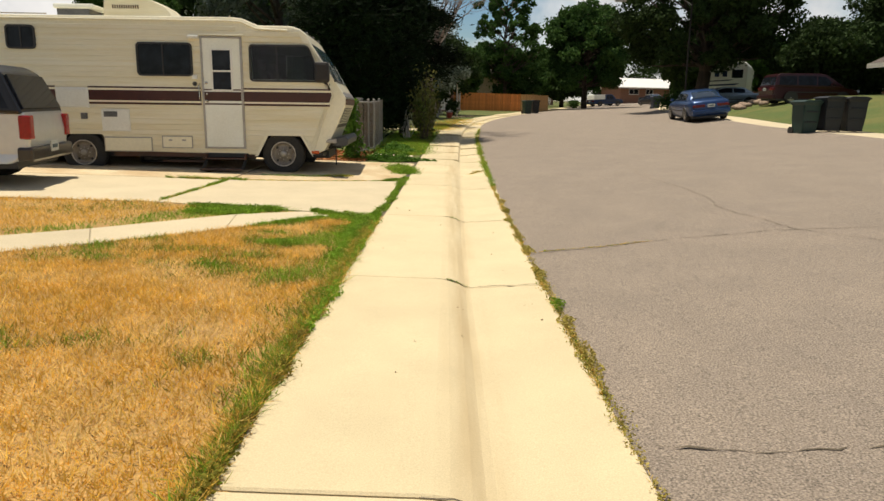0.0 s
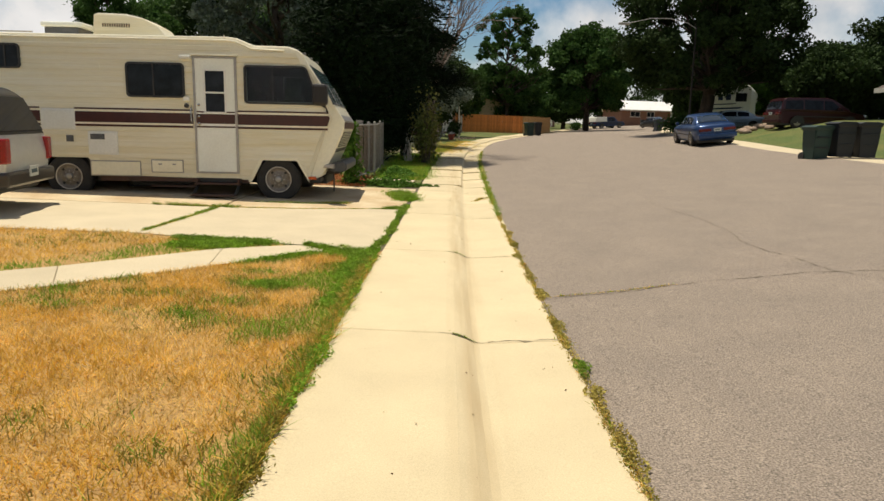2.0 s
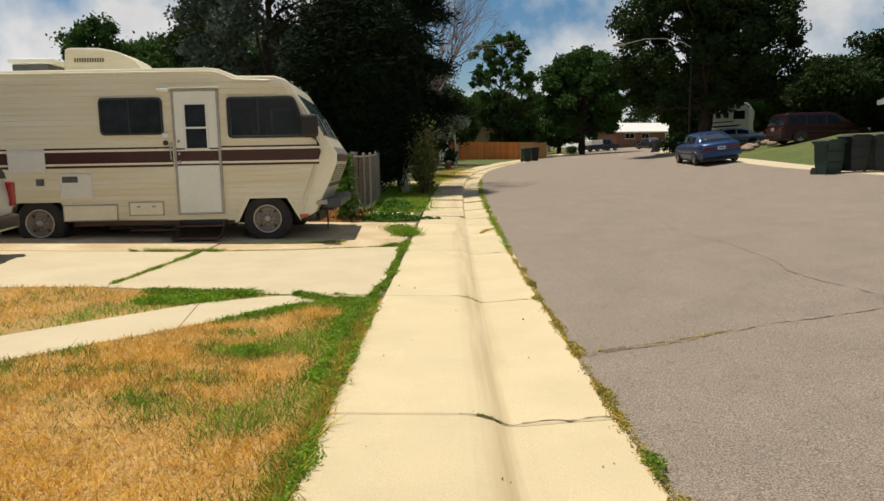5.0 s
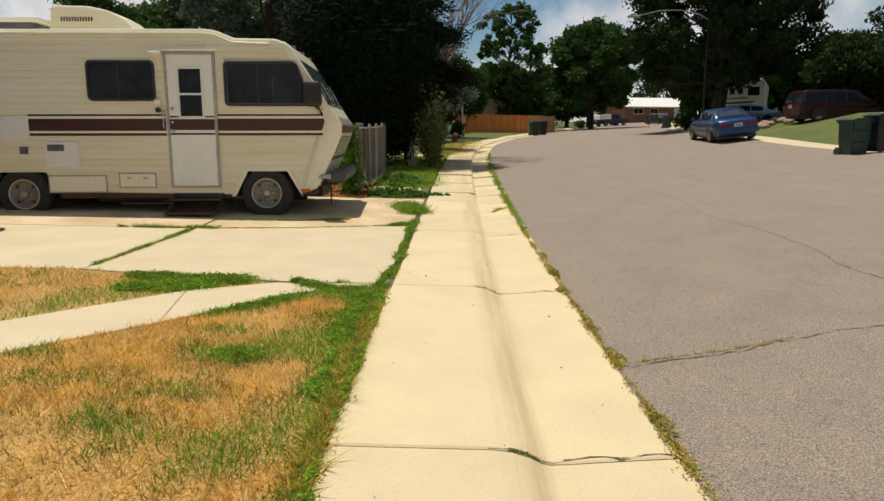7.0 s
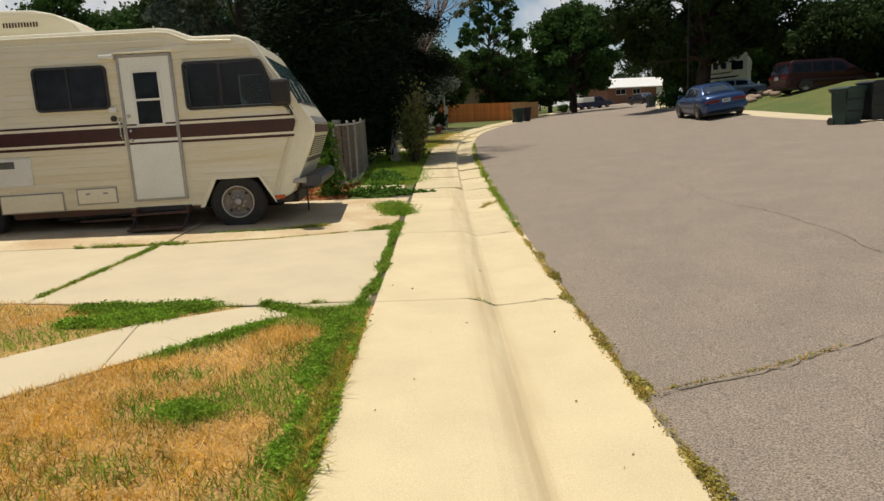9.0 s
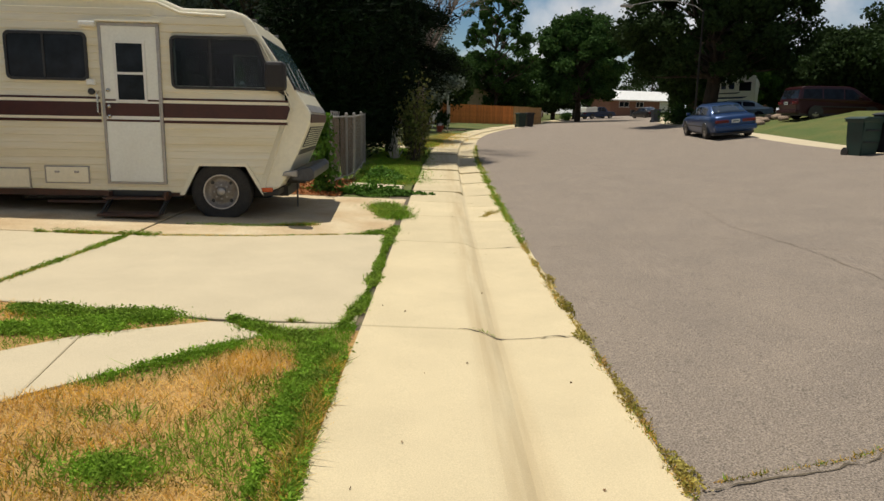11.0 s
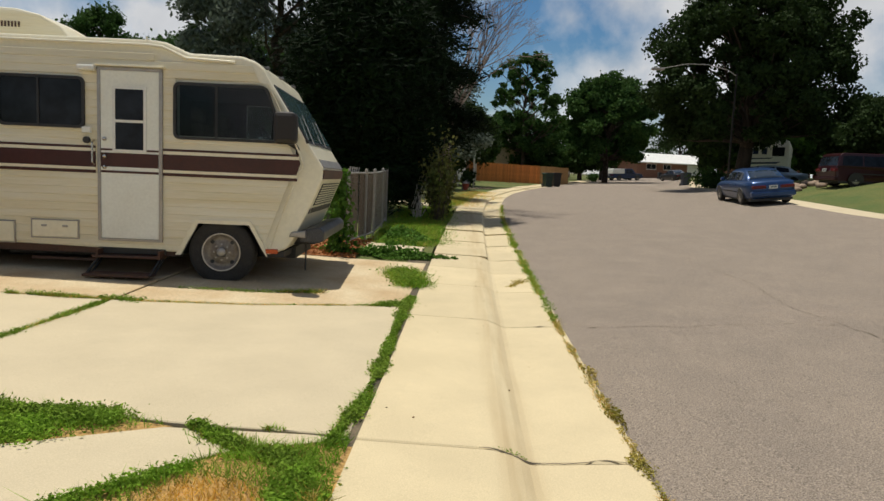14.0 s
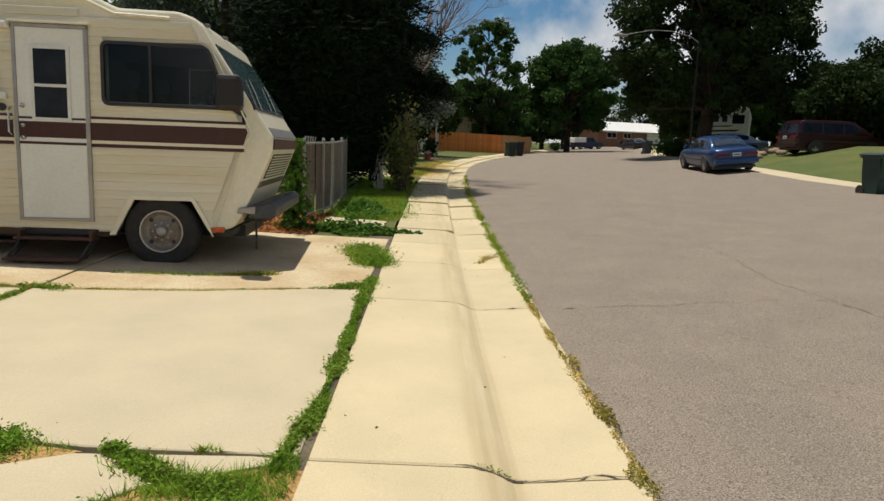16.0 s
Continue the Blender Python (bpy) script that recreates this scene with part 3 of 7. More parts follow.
# ---- motorhome ----
def wheel(parent, x, y, z, r, w, side, dual=False, hub_style="truck"):
    """A wheel at the given hub, its outer face towards side * y."""
    wm = empty("wheel", Matrix.Identity(4), "", "")
    for key in ("label", "category"):
        if key in wm:
            del wm[key]
    wm.parent = parent
    wm.location = (x, y, z)
    s = side
    k = 0.90 if hub_style == "truck" else 1.0
    part("tyre", lathe([(r * 0.62 * k, -w / 2 * s), (r * 0.93, -w / 2 * s), (r, -w * 0.36 * s), (r, w * 0.36 * s), (r * 0.95, w / 2 * s), (r * 0.80, w * 0.52 * s), (r * 0.64 * k, w * 0.46 * s)], "y", 32, False), M_rubber, wm, smooth=True)
    r = r * k
    part("rim", lathe([(r * 0.66, -w * 0.3 * s), (r * 0.66, w * 0.40 * s), (r * 0.655, w * 0.50 * s), (r * 0.60, w * 0.50 * s), (r * 0.55, w * 0.30 * s), (r * 0.40, w * 0.25 * s), (r * 0.34, w * 0.36 * s), (r * 0.01, w * 0.38 * s)], "y", 28), M_rim, wm, smooth=True)
    if hub_style == "truck":
        part("trim_ring", lathe([(r * 0.655, w * 0.49 * s), (r * 0.65, w * 0.53 * s), (r * 0.615, w * 0.53 * s), (r * 0.60, w * 0.46 * s)], "y", 32, False), M_ring, wm, smooth=True)
        part("hub_cap", lathe([(r * 0.17, w * 0.36 * s), (r * 0.17, w * 0.52 * s), (r * 0.12, w * 0.58 * s), (r * 0.01, w * 0.59 * s)], "y", 16), M_alu, wm, smooth=True)
        for i in range(8):
            a = 2 * math.pi * i / 8
            cx, cz = r * 0.265 * math.cos(a), r * 0.265 * math.sin(a)
            part("wheel_nut", add_tube(bmesh.new(), (cx, w * 0.36 * s, cz), (cx, w * 0.44 * s, cz), r * 0.035, sides=6), M_alu, wm)
        for i in range(4):
            a = 2 * math.pi * (i + 0.5) / 4
            cx, cz = r * 0.475 * math.cos(a), r * 0.475 * math.sin(a)
            bm = add_tube(bmesh.new(), (cx, w * 0.26 * s, cz), (cx, w * 0.295 * s, cz), r * 0.07, sides=10)
            part("vent_hole", bm, M_black, wm)
    else:
        part("hub_cap", lathe([(r * 0.60, w * 0.48 * s), (r * 0.52, w * 0.53 * s), (r * 0.30, w * 0.50 * s), (r * 0.14, w * 0.55 * s), (r * 0.01, w * 0.56 * s)], "y", 24), M_alu, wm, "silver hub cap", smooth=True)
    return wm


def build_motorhome():
    a = radians(3.0)
    rv = empty("motorhome", Matrix.Translation((-3.7, 14.35, 0.0)) @ Matrix.Rotation(a, 4, "Z"), "cream seventies motorhome with brown stripes parked on the driveway", "motorhome")
    W = 2.28
    prof = [(-5.3, 0.52), (-5.35, 2.86), (-0.12, 2.885), (0.06, 2.865), (0.34, 2.75), (0.93, 2.745), (1.10, 2.69), (1.19, 2.60), (1.27, 2.46), (1.71, 1.77),
            (1.88, 1.50), (1.87, 1.37), (1.68, 0.92), (1.58, 0.70), (1.47, 0.52), (1.26, 0.45), (1.21, 0.55), (1.06, 0.83), (0.44, 0.83), (0.24, 0.44), (-2.38, 0.50),
            (-2.45, 0.66), (-2.58, 0.82), (-3.22, 0.82), (-3.36, 0.66), (-3.42, 0.52)]

    def lean(x, z):
        return 0.30 * max(0.0, (x - 1.3)) + 0.05 * max(0.0, z - 2.6) / 0.3
    body = part("body", prism(prof, 0.0, W, 0.028, lean), M_cap, rv, "cream fibreglass and aluminium shell")
    # the cab is hollow behind its windows
    cab = [(-0.35, 0.95), (1.52, 0.95), (1.60, 1.72), (1.20, 2.38), (-0.35, 2.42)]
    near_hole = [(0.20, 1.80), (1.44, 1.80), (1.225, 2.385), (0.20, 2.385)]
    far_hole = [(0.45, 1.90), (0.82, 1.90), (0.82, 2.38), (0.45, 2.38)]
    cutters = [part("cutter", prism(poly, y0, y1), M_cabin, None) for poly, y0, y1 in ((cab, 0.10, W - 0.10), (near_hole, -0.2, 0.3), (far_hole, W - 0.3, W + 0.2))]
    for c in cutters:
        c.matrix_world = rv.matrix_world.copy()
        cut = body.modifiers.new("opening", "BOOLEAN")
        cut.operation = "DIFFERENCE"
        cut.solver = "EXACT"
        cut.object = c
    bpy.context.view_layer.update()
    hollow = bpy.data.meshes.new_from_object(body.evaluated_get(bpy.context.evaluated_depsgraph_get()))
    body.modifiers.clear()
    body.data = hollow
    for c in cutters:
        bpy.data.objects.remove(c)
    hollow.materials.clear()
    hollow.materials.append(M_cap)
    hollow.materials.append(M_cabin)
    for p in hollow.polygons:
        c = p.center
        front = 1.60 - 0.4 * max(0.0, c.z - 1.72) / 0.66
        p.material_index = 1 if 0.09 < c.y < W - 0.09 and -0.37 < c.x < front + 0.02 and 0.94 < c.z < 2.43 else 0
    # lapped aluminium siding, one board to a row
    def siding_row(s0, s1, u1, z, z1, zm):
        e0, e1 = ((u1 - 0.036 * step / 0.1, u1) if zm < 1.55 else (u1 + 0.02, u1 - 0.025)) if s1 == u1 else (s1, s1)
        bm = bmesh.new()
        rows = [(-0.001, z), (-0.011, z + 0.003), (-0.012, z + 0.018), (-0.004, z1 - 0.006), (-0.001, z1)]
        vs = [[bm.verts.new((s, yy, zz)) for s in (s0, e0 + (e1 - e0) * (zz - z) / (z1 - z))] for yy, zz in rows]
        for p, q in zip(vs, vs[1:]):
            bm.faces.new((p[0], p[1], q[1], q[0]))
        part("siding_board", bm, M_cream, rv)

    step = 0.092
    z = 0.52
    while z < 2.70:
        z1 = min(z + step, 2.72)
        zm = (z + z1) / 2
        u1 = 1.22 + (zm - 0.5) * 0.36 if zm < 1.55 else 1.60 - (zm - 1.55) * 0.50
        spans = [(-5.3, u1)]
        if zm < 0.84:
            spans = [(-5.3, -3.48), (-2.36, 0.22 + max(0, zm - 0.44) * 0.5), (1.30 - max(0, zm - 0.5) * 0.55, u1)]
        for s0, s1 in spans:
            if zm > 2.60:
                s1 = min(s1, -0.05 + 0.0)
            if s1 == u1 and 1.765 < zm < 2.415:
                gap = 1.455 - 0.24 * (zm - 1.765) / 0.65
                spans_here = [(s0, 0.19)] + ([(gap, u1)] if gap < u1 - 0.01 else [])
            else:
                spans_here = [(s0, s1)]
            for s0, s1 in spans_here:
                siding_row(s0, s1, u1, z, z1, zm)
        z = z1
    # stripes over the siding
    for nm, z0, z1, m in (("thin_stripe", 1.622, 1.648, M_brown), ("pale_stripe", 1.585, 1.620, M_cap), ("broad_stripe", 1.405, 1.583, M_brown), ("pale_stripe", 1.372, 1.403, M_cap), ("thin_stripe", 1.335, 1.370, M_brown)):
        for u0, u1 in ((-5.3, -3.30), (-2.72, -0.72), (0.05, 1.615 if z0 > 1.5 else 1.60)):
            if nm == "broad_stripe" and u1 > 1:
                poly = [(u0, z0), (u1 - 0.01, z0), (u1 + 0.035, z1 - 0.04), (u1 + 0.02, z1), (u0, z1)]
            else:
                poly = [(u0, z0), (u1, z0), (u1, z1), (u0, z1)]
            part(nm, prism(poly, -0.016, -0.003), m, rv)
    # roof edge moulding and front cap seam
    bm = bmesh.new()
    pts = [(-5.3, 2.80), (-0.14, 2.815), (0.04, 2.80), (0.31, 2.685), (0.86, 2.665)]
    for (x0, z0), (x1, z1) in zip(pts, pts[1:]):
        add_tube(bm, (x0, -0.004, z0), (x1, -0.004, z1), 0.017, sides=6)
    part("roof_moulding", bm, M_cap, rv)
    bm = bmesh.new()
    for (x0, z0), (x1, z1) in (((1.27, 0.47), (1.60, 1.42)), ((1.60, 1.42), (1.67, 1.52)), ((1.67, 1.52), (1.62, 1.66)), ((1.62, 1.66), (1.28, 2.36))):
        add_tube(bm, (x0, -0.002, z0), (x1, -0.002, z1), 0.010, sides=6)
    part("cap_seam", bm, M_cream, rv)

    def side_window(u0, u1, z0, z1, split, slant=0.0, glass=None):
        poly = rounded(u0, u1, z0, z1, 0.07)
        inner = rounded(u0 + 0.032, u1 - 0.032, z0 + 0.032, z1 - 0.032, 0.05)
        if slant:
            mid = (u0 + u1) / 2
            poly = [(x - (slant * (zz - z0) / (z1 - z0) if x > mid else 0), zz) for x, zz in poly]
            inner = [(x - (slant * (zz - z0) / (z1 - z0) if x > mid else 0), zz) for x, zz in inner]
        w = part("window", ring_frame(poly, inner, -0.034, 0.0), M_black, rv, "black-framed sliding window with dark panes")
        part("pane", prism(inner, -0.018, -0.004), glass or M_glass, w).visible_shadow = glass is None
        part("mullion", box(split - 0.013, split + 0.013, -0.030, -0.017, z0 + 0.03, z1 - 0.03), M_black, w)
        return w
    side_window(-4.06, -3.55, 2.275, 2.685, -3.80)
    wm = side_window(-1.82, -0.835, 1.84, 2.425, -1.36)
    side_window(0.17, 1.475, 1.765, 2.415, 0.66, 0.24, M_pane)
    part("far_pane", box(0.44, 0.83, W - 0.03, W - 0.02, 1.89, 2.39), M_pane, rv).visible_shadow = False
    bm = bmesh.new()
    for i in range(20):
        a0, a1 = 2 * math.pi * i / 20, 2 * math.pi * (i + 1) / 20
        add_tube(bm, (1.13 - 0.10 * math.sin(a0), 0.62 + 0.20 * math.cos(a0), 1.80 + 0.17 * math.sin(a0)), (1.13 - 0.10 * math.sin(a1), 0.62 + 0.20 * math.cos(a1), 1.80 + 0.17 * math.sin(a1)), 0.014, sides=6)
    add_tube(bm, (1.13, 0.62, 1.80), (1.42, 0.62, 1.50), 0.03)
    for y in (0.43, 0.81):
        add_tube(bm, (1.13, 0.62, 1.80), (1.13, y, 1.80), 0.012)
    part("steering_wheel", bm, M_black, rv, "thin black steering wheel in the cab")
    for y in (0.36, 1.42):
        seat = part("cab_seat", box(0.40, 0.86, y, y + 0.50, 0.95, 1.42, 0.05), M_seat, rv, "grey-brown cloth cab seat")
        part("backrest", prism([(0.34, 1.36), (0.48, 1.40), (0.36, 1.98), (0.24, 1.98)], y + 0.02, y + 0.48, 0.03), M_seat, seat)
        part("headrest", box(0.19, 0.32, y + 0.13, y + 0.37, 2.0, 2.18, 0.04), M_seat, seat)

    # entrance door
    d = part("door", box(-0.655, 0.01, -0.030, 0.004, 0.585, 2.51, 0.008), M_white, rv, "white entrance door with a two-pane window")
    for nm, b in (("door_jamb", (-0.69, -0.655, -0.036, 0.0, 0.565, 2.53)), ("door_jamb", (0.01, 0.05, -0.036, 0.0, 0.565, 2.53)), ("door_head", (-0.69, 0.05, -0.036, 0.0, 2.51, 2.545)), ("door_sill", (-0.69, 0.05, -0.04, 0.0, 0.555, 0.585))):
        part(nm, box(*b, 0.004), M_alu, rv)
    part("drip_rail", box(-0.70, 0.08, -0.085, 0.0, 2.550, 2.575, 0.006), M_cap, rv)
    part("porch_lamp", box(-0.90, -0.70, -0.09, 0.0, 2.490, 2.555, 0.02), M_offwhite, rv, "pale plastic porch lamp, unlit")
    part("window_frame", ring_frame([(-0.515, 1.585), (-0.130, 1.585), (-0.130, 2.335), (-0.515, 2.335)], [(-0.483, 1.617), (-0.162, 1.617), (-0.162, 2.303), (-0.483, 2.303)], -0.044, -0.028), M_offwhite, d)
    part("pane", box(-0.486, -0.159, -0.036, -0.029, 1.614, 2.306), M_glass, d)
    part("window_bar", box(-0.484, -0.161, -0.046, -0.028, 1.925, 1.955), M_offwhite, d)
    for z0, z1, m in ((1.415, 1.575, M_brown), (1.600, 1.622, M_brown), (1.345, 1.372, M_brown)):
        part("door_stripe", box(-0.65, 0.005, -0.0335, -0.028, z0, z1), m, d)
    for z in (1.73, 1.53, 1.41):
        part("lock", lathe([(0.024, 0.0), (0.026, -0.02), (0.018, -0.034), (0.002, -0.036)], "y", 14), M_chrome, d).location = (-0.605, -0.028, z)
    bm = add_tube(add_tube(add_tube(bmesh.new(), (0, 0, -0.14), (0, -0.05, -0.11), 0.010), (0, -0.05, -0.11), (0, -0.05, 0.11), 0.012), (0, -0.05, 0.11), (0, 0, 0.14), 0.010)
    part("grab_handle", bm, M_chrome, rv).location = (-0.735, -0.012, 1.57)
    part("switch_box", box(-0.86, -0.76, -0.055, -0.005, 1.79, 1.86, 0.008), M_offwhite, rv)
    part("round_socket", lathe([(0.04, 0.0), (0.04, -0.03), (0.028, -0.035), (0.004, -0.034)], "y", 16), M_black, rv).location = (-0.815, -0.01, 1.71)

    # hatches
    def hatch(nm, u0, u1, z0, z1, m, label, slats=0):
        h = part(nm, box(u0, u1, -0.030, 0.0, z0, z1, 0.010), m, rv, label)
        part("rim_frame", ring_frame([(u0 - 0.015, z0 - 0.015), (u1 + 0.015, z0 - 0.015), (u1 + 0.015, z1 + 0.015), (u0 - 0.015, z1 + 0.015)], [(u0, z0), (u1, z0), (u1, z1), (u0, z1)], -0.024, 0.0), M_alu if m is M_cap else m, h)
        for i in range(slats):
            zz = z0 + (z1 - z0) * (i + 0.7) / (slats + 0.6)
            part("slat", box(u0 + 0.03, u1 - 0.03, -0.037, -0.028, zz - 0.006, zz + 0.008), M_offwhite, h)
        return h
    hatch("vent_hatch", -3.27, -2.73, 1.28, 1.61, M_offwhite, "off-white louvred refrigerator vent", 8)
    hb = hatch("service_hatch", -2.50, -2.03, 0.865, 1.235, M_offwhite, "off-white utility hatch with a grey inset")
    part("inset", box(-2.47, -2.23, -0.036, -0.028, 1.11, 1.205), M_steel, hb)
    hatch("storage_hatch", -2.49, -1.66, 0.50, 0.735, M_cap, "cream storage hatch low on the side")
    hc = hatch("lower_hatch", -1.45, -0.93, 0.57, 0.765, M_cap, "cream hatch with two latches")
    for u in (-1.31, -1.07):
        part("latch", box(u - 0.03, u + 0.03, -0.038, -0.028, 0.69, 0.715, 0.003), M_alu, hc)
    part("outlet_cover", box(-2.885, -2.765, -0.024, 0.0, 1.065, 1.175, 0.006), M_steel, rv)
    part("name_badge", box(-2.50, -2.25, -0.014, -0.004, 2.29, 2.40, 0.003), M_cream, rv)
    # skirt
    part("skirt", box(-2.36, 0.24, 0.02, 0.06, 0.40, 0.555), M_skirt, rv, "faded brown lower skirt")
    part("skirt", box(-5.3, -3.45, 0.02, 0.06, 0.40, 0.55), M_skirt, rv, "faded brown lower skirt")
    for poly in ([(0.20, 0.42), (0.26, 0.42), (0.46, 0.80), (1.05, 0.80), (1.20, 0.53), (1.27, 0.42), (1.23, 0.57), (1.07, 0.845), (0.43, 0.845)],):
        part("arch_trim", prism(poly, -0.030, 0.01), M_cap, rv)
    # folded-down steps under the door
    part("step_box", box(-0.70, 0.08, 0.0, 0.30, 0.40, 0.475, 0.006), M_black, rv)
    for u in (-0.66, 0.05):
        part("step_arm", prism([(u - 0.012, 0.36), (u + 0.012, 0.36), (u + 0.012, 0.46), (u - 0.012, 0.46)], -0.14, 0.05), M_skirt, rv)
        part("step_bar", add_tube(bmesh.new(), (u, -0.02, 0.40), (u - 0.02, -0.36, 0.20), 0.015), M_black, rv)
        part("step_bar", add_tube(bmesh.new(), (u, 0.14, 0.42), (u - 0.02, -0.22, 0.20), 0.012), M_black, rv)
    part("tread", box(-0.72, 0.06, -0.14, 0.10, 0.365, 0.395, 0.006), M_skirt, rv, "worn brown step tread")
    part("tread", box(-0.70, 0.04, -0.42, -0.18, 0.185, 0.217, 0.006), M_skirt, rv, "worn brown step tread")
    part("side_rail", box(-1.5, -0.75, 0.05, 0.12, 0.30, 0.33), M_skirt, rv)
    part("exhaust_pipe", add_tube(bmesh.new(), (-2.0, 0.5, 0.33), (0.1, 0.5, 0.36), 0.035), M_steel, rv)
    # chassis, axles, wheels
    part("chassis", box(-5.2, 1.5, 0.55, 1.73, 0.36, 0.50), M_black, rv)
    # unseen pans and two blocks, added to keep bounced light from under the body
    for u0, u1 in ((-5.2, -3.46), (-2.34, 0.20), (1.27, 1.45)):
        part("floor_pan", box(u0, u1, 0.07, W - 0.05, 0.425, 0.49), M_black, rv)
    part("bounce_block_mid", box(-2.2, -1.2, 0.75, 1.6, 0.24, 0.40, 0.04), M_black, rv)
    part("bounce_block_rear", box(-4.9, -3.9, 0.6, 1.7, 0.26, 0.40, 0.03), M_black, rv)
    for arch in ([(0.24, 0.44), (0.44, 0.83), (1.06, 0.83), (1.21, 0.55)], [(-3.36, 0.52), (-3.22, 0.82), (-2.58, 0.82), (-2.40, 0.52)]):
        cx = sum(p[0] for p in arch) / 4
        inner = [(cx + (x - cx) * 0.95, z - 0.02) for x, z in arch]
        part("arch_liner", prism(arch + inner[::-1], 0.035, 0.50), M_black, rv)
    part("axle", add_tube(bmesh.new(), (0.72, 0.2, 0.45), (0.72, W - 0.2, 0.45), 0.05), M_black, rv)
    part("axle", add_tube(bmesh.new(), (-2.9, 0.2, 0.46), (-2.9, W - 0.2, 0.46), 0.06), M_black, rv)
    for u, r in ((0.72, 0.388), (-2.9, 0.388)):
        wheel(rv, u, 0.125, 0.462, r, 0.22, -1)
        wheel(rv, u, W - 0.16, 0.45, r, 0.22, 1)
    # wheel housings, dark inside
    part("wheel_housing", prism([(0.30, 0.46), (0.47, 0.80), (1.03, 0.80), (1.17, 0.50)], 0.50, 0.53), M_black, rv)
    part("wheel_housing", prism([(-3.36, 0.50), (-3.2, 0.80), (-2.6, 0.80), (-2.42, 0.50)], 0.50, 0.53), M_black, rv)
    part("marker_lamp", box(1.24, 1.385, -0.012, 0.03, 0.47, 0.525, 0.006), M_orange_lens, rv, "orange side marker lamp")

    # front: windscreen on the raked face
    def on_slope(p, q, s0, s1, y0, y1, lift, thick):
        px, pz = p
        qx, qz = q
        d = Vector((qx - px, 0, qz - pz))
        nrm = Vector((-d.z, 0, d.x)).normalized()
        if nrm.x < 0:
            nrm = -nrm
        bm = bmesh.new()
        a0, a1 = Vector((px, 0, pz)) + d * s0, Vector((px, 0, pz)) + d * s1
        lo = [bm.verts.new(v + nrm * (lift - thick) + Vector((0, yy, 0))) for v, yy in ((a0, y0), (a0, y1), (a1, y1), (a1, y0))]
        hi = [bm.verts.new(v + nrm * lift + Vector((0, yy, 0))) for v, yy in ((a0, y0), (a0, y1), (a1, y1), (a1, y0))]
        bm.faces.new(lo)
        bm.faces.new(hi[::-1])
        for i in range(4):
            bm.faces.new((lo[i], lo[(i + 1) % 4], hi[(i + 1) % 4], hi[i]))
        return bm
    T, B = (1.27, 2.46), (1.71, 1.77)
    ws = part("windscreen", on_slope(T, B, 0.02, 0.97, 0.12, W - 0.12, 0.012, 0.03), M_black, rv, "raked windscreen with sky-teal reflection in its colour, in a black gasket")
    part("pane", on_slope(T, B, 0.06, 0.93, 0.155, W / 2 - 0.02, 0.018, 0.02), M_wshield, ws)
    part("pane", on_slope(T, B, 0.06, 0.93, W / 2 + 0.02, W - 0.155, 0.018, 0.02), M_wshield, ws)
    for y in (0.25, 1.3):
        part("wiper", add_tube(add_tube(bmesh.new(), (1.75, y, 1.78), (1.62, y + 0.30, 1.985), 0.006), (1.62, y + 0.30, 1.985), (1.50, y + 0.55, 2.165), 0.005), M_black, rv)
    for y in (0.3, 1.14, 1.98):
        part("clearance_lamp", box(1.13, 1.19, y - 0.04, y + 0.04, 2.645, 2.675, 0.006), M_steel, rv)
    N0, N1, N2 = (1.71, 1.77), (1.88, 1.50), (1.87, 1.37)
    part("cowl_band", on_slope(N0, N1, 0.62, 0.97, 0.20, W - 0.20, 0.010, 0.03), M_alu, rv)
    part("nose_band", on_slope(N1, N2, 0.10, 0.98, 0.19, W - 0.19, 0.012, 0.03), M_skirt, rv, "tan-brown nose band")
    F0, F1 = (1.87, 1.37), (1.68, 0.92)
    gr = part("grille", on_slope(F0, F1, 0.12, 0.72, 0.36, W - 0.36, 0.008, 0.03), M_black, rv, "black louvred grille")
    for i in range(8):
        s = 0.15 + i * 0.07
        part("slat", on_slope(F0, F1, s, s + 0.024, 0.38, W - 0.38, 0.018, 0.02), M_cap, gr)
    for y in (0.22, W - 0.31):
        part("turn_signal", on_slope(F0, F1, 0.79, 0.93, y, y + 0.09, 0.012, 0.03), M_steel, rv)
    part("lower_slot", on_slope(F0, F1, 0.79, 0.93, 0.38, W - 0.38, 0.010, 0.03), M_black, rv)
    part("bumper", prism([(1.62, 0.62), (1.84, 0.60), (1.91, 0.64), (1.92, 0.74), (1.86, 0.80), (1.63, 0.755)], 0.10, W - 0.10, 0.02), M_bumper, rv, "dull dark steel front bumper")
    part("bumper_end", prism([(1.50, 0.675), (1.70, 0.665), (1.70, 0.755), (1.53, 0.735)], 0.05, 0.16, 0.015), M_alu, rv)
    part("bumper_bracket", box(1.4, 1.75, 0.5, 0.6, 0.55, 0.66), M_black, rv)
    part("tow_pin", add_tube(bmesh.new(), (1.66, 0.35, 0.24), (1.66, 0.35, 0.64), 0.012), M_black, rv)
    # mirror
    mi = part("mirror", box(1.36, 1.62, -0.27, -0.08, 1.755, 2.115, 0.05), M_mirror_shell, rv, "large dark brown door mirror")
    part("arm", add_tube(add_tube(bmesh.new(), (1.48, -0.14, 1.80), (1.56, 0.06, 1.74), 0.03), (1.48, -0.14, 2.06), (1.44, 0.06, 2.08), 0.014), M_black, mi)
    part("mirror_glass", box(1.356, 1.364, -0.22, -0.13, 1.81, 2.06), M_glass, mi)
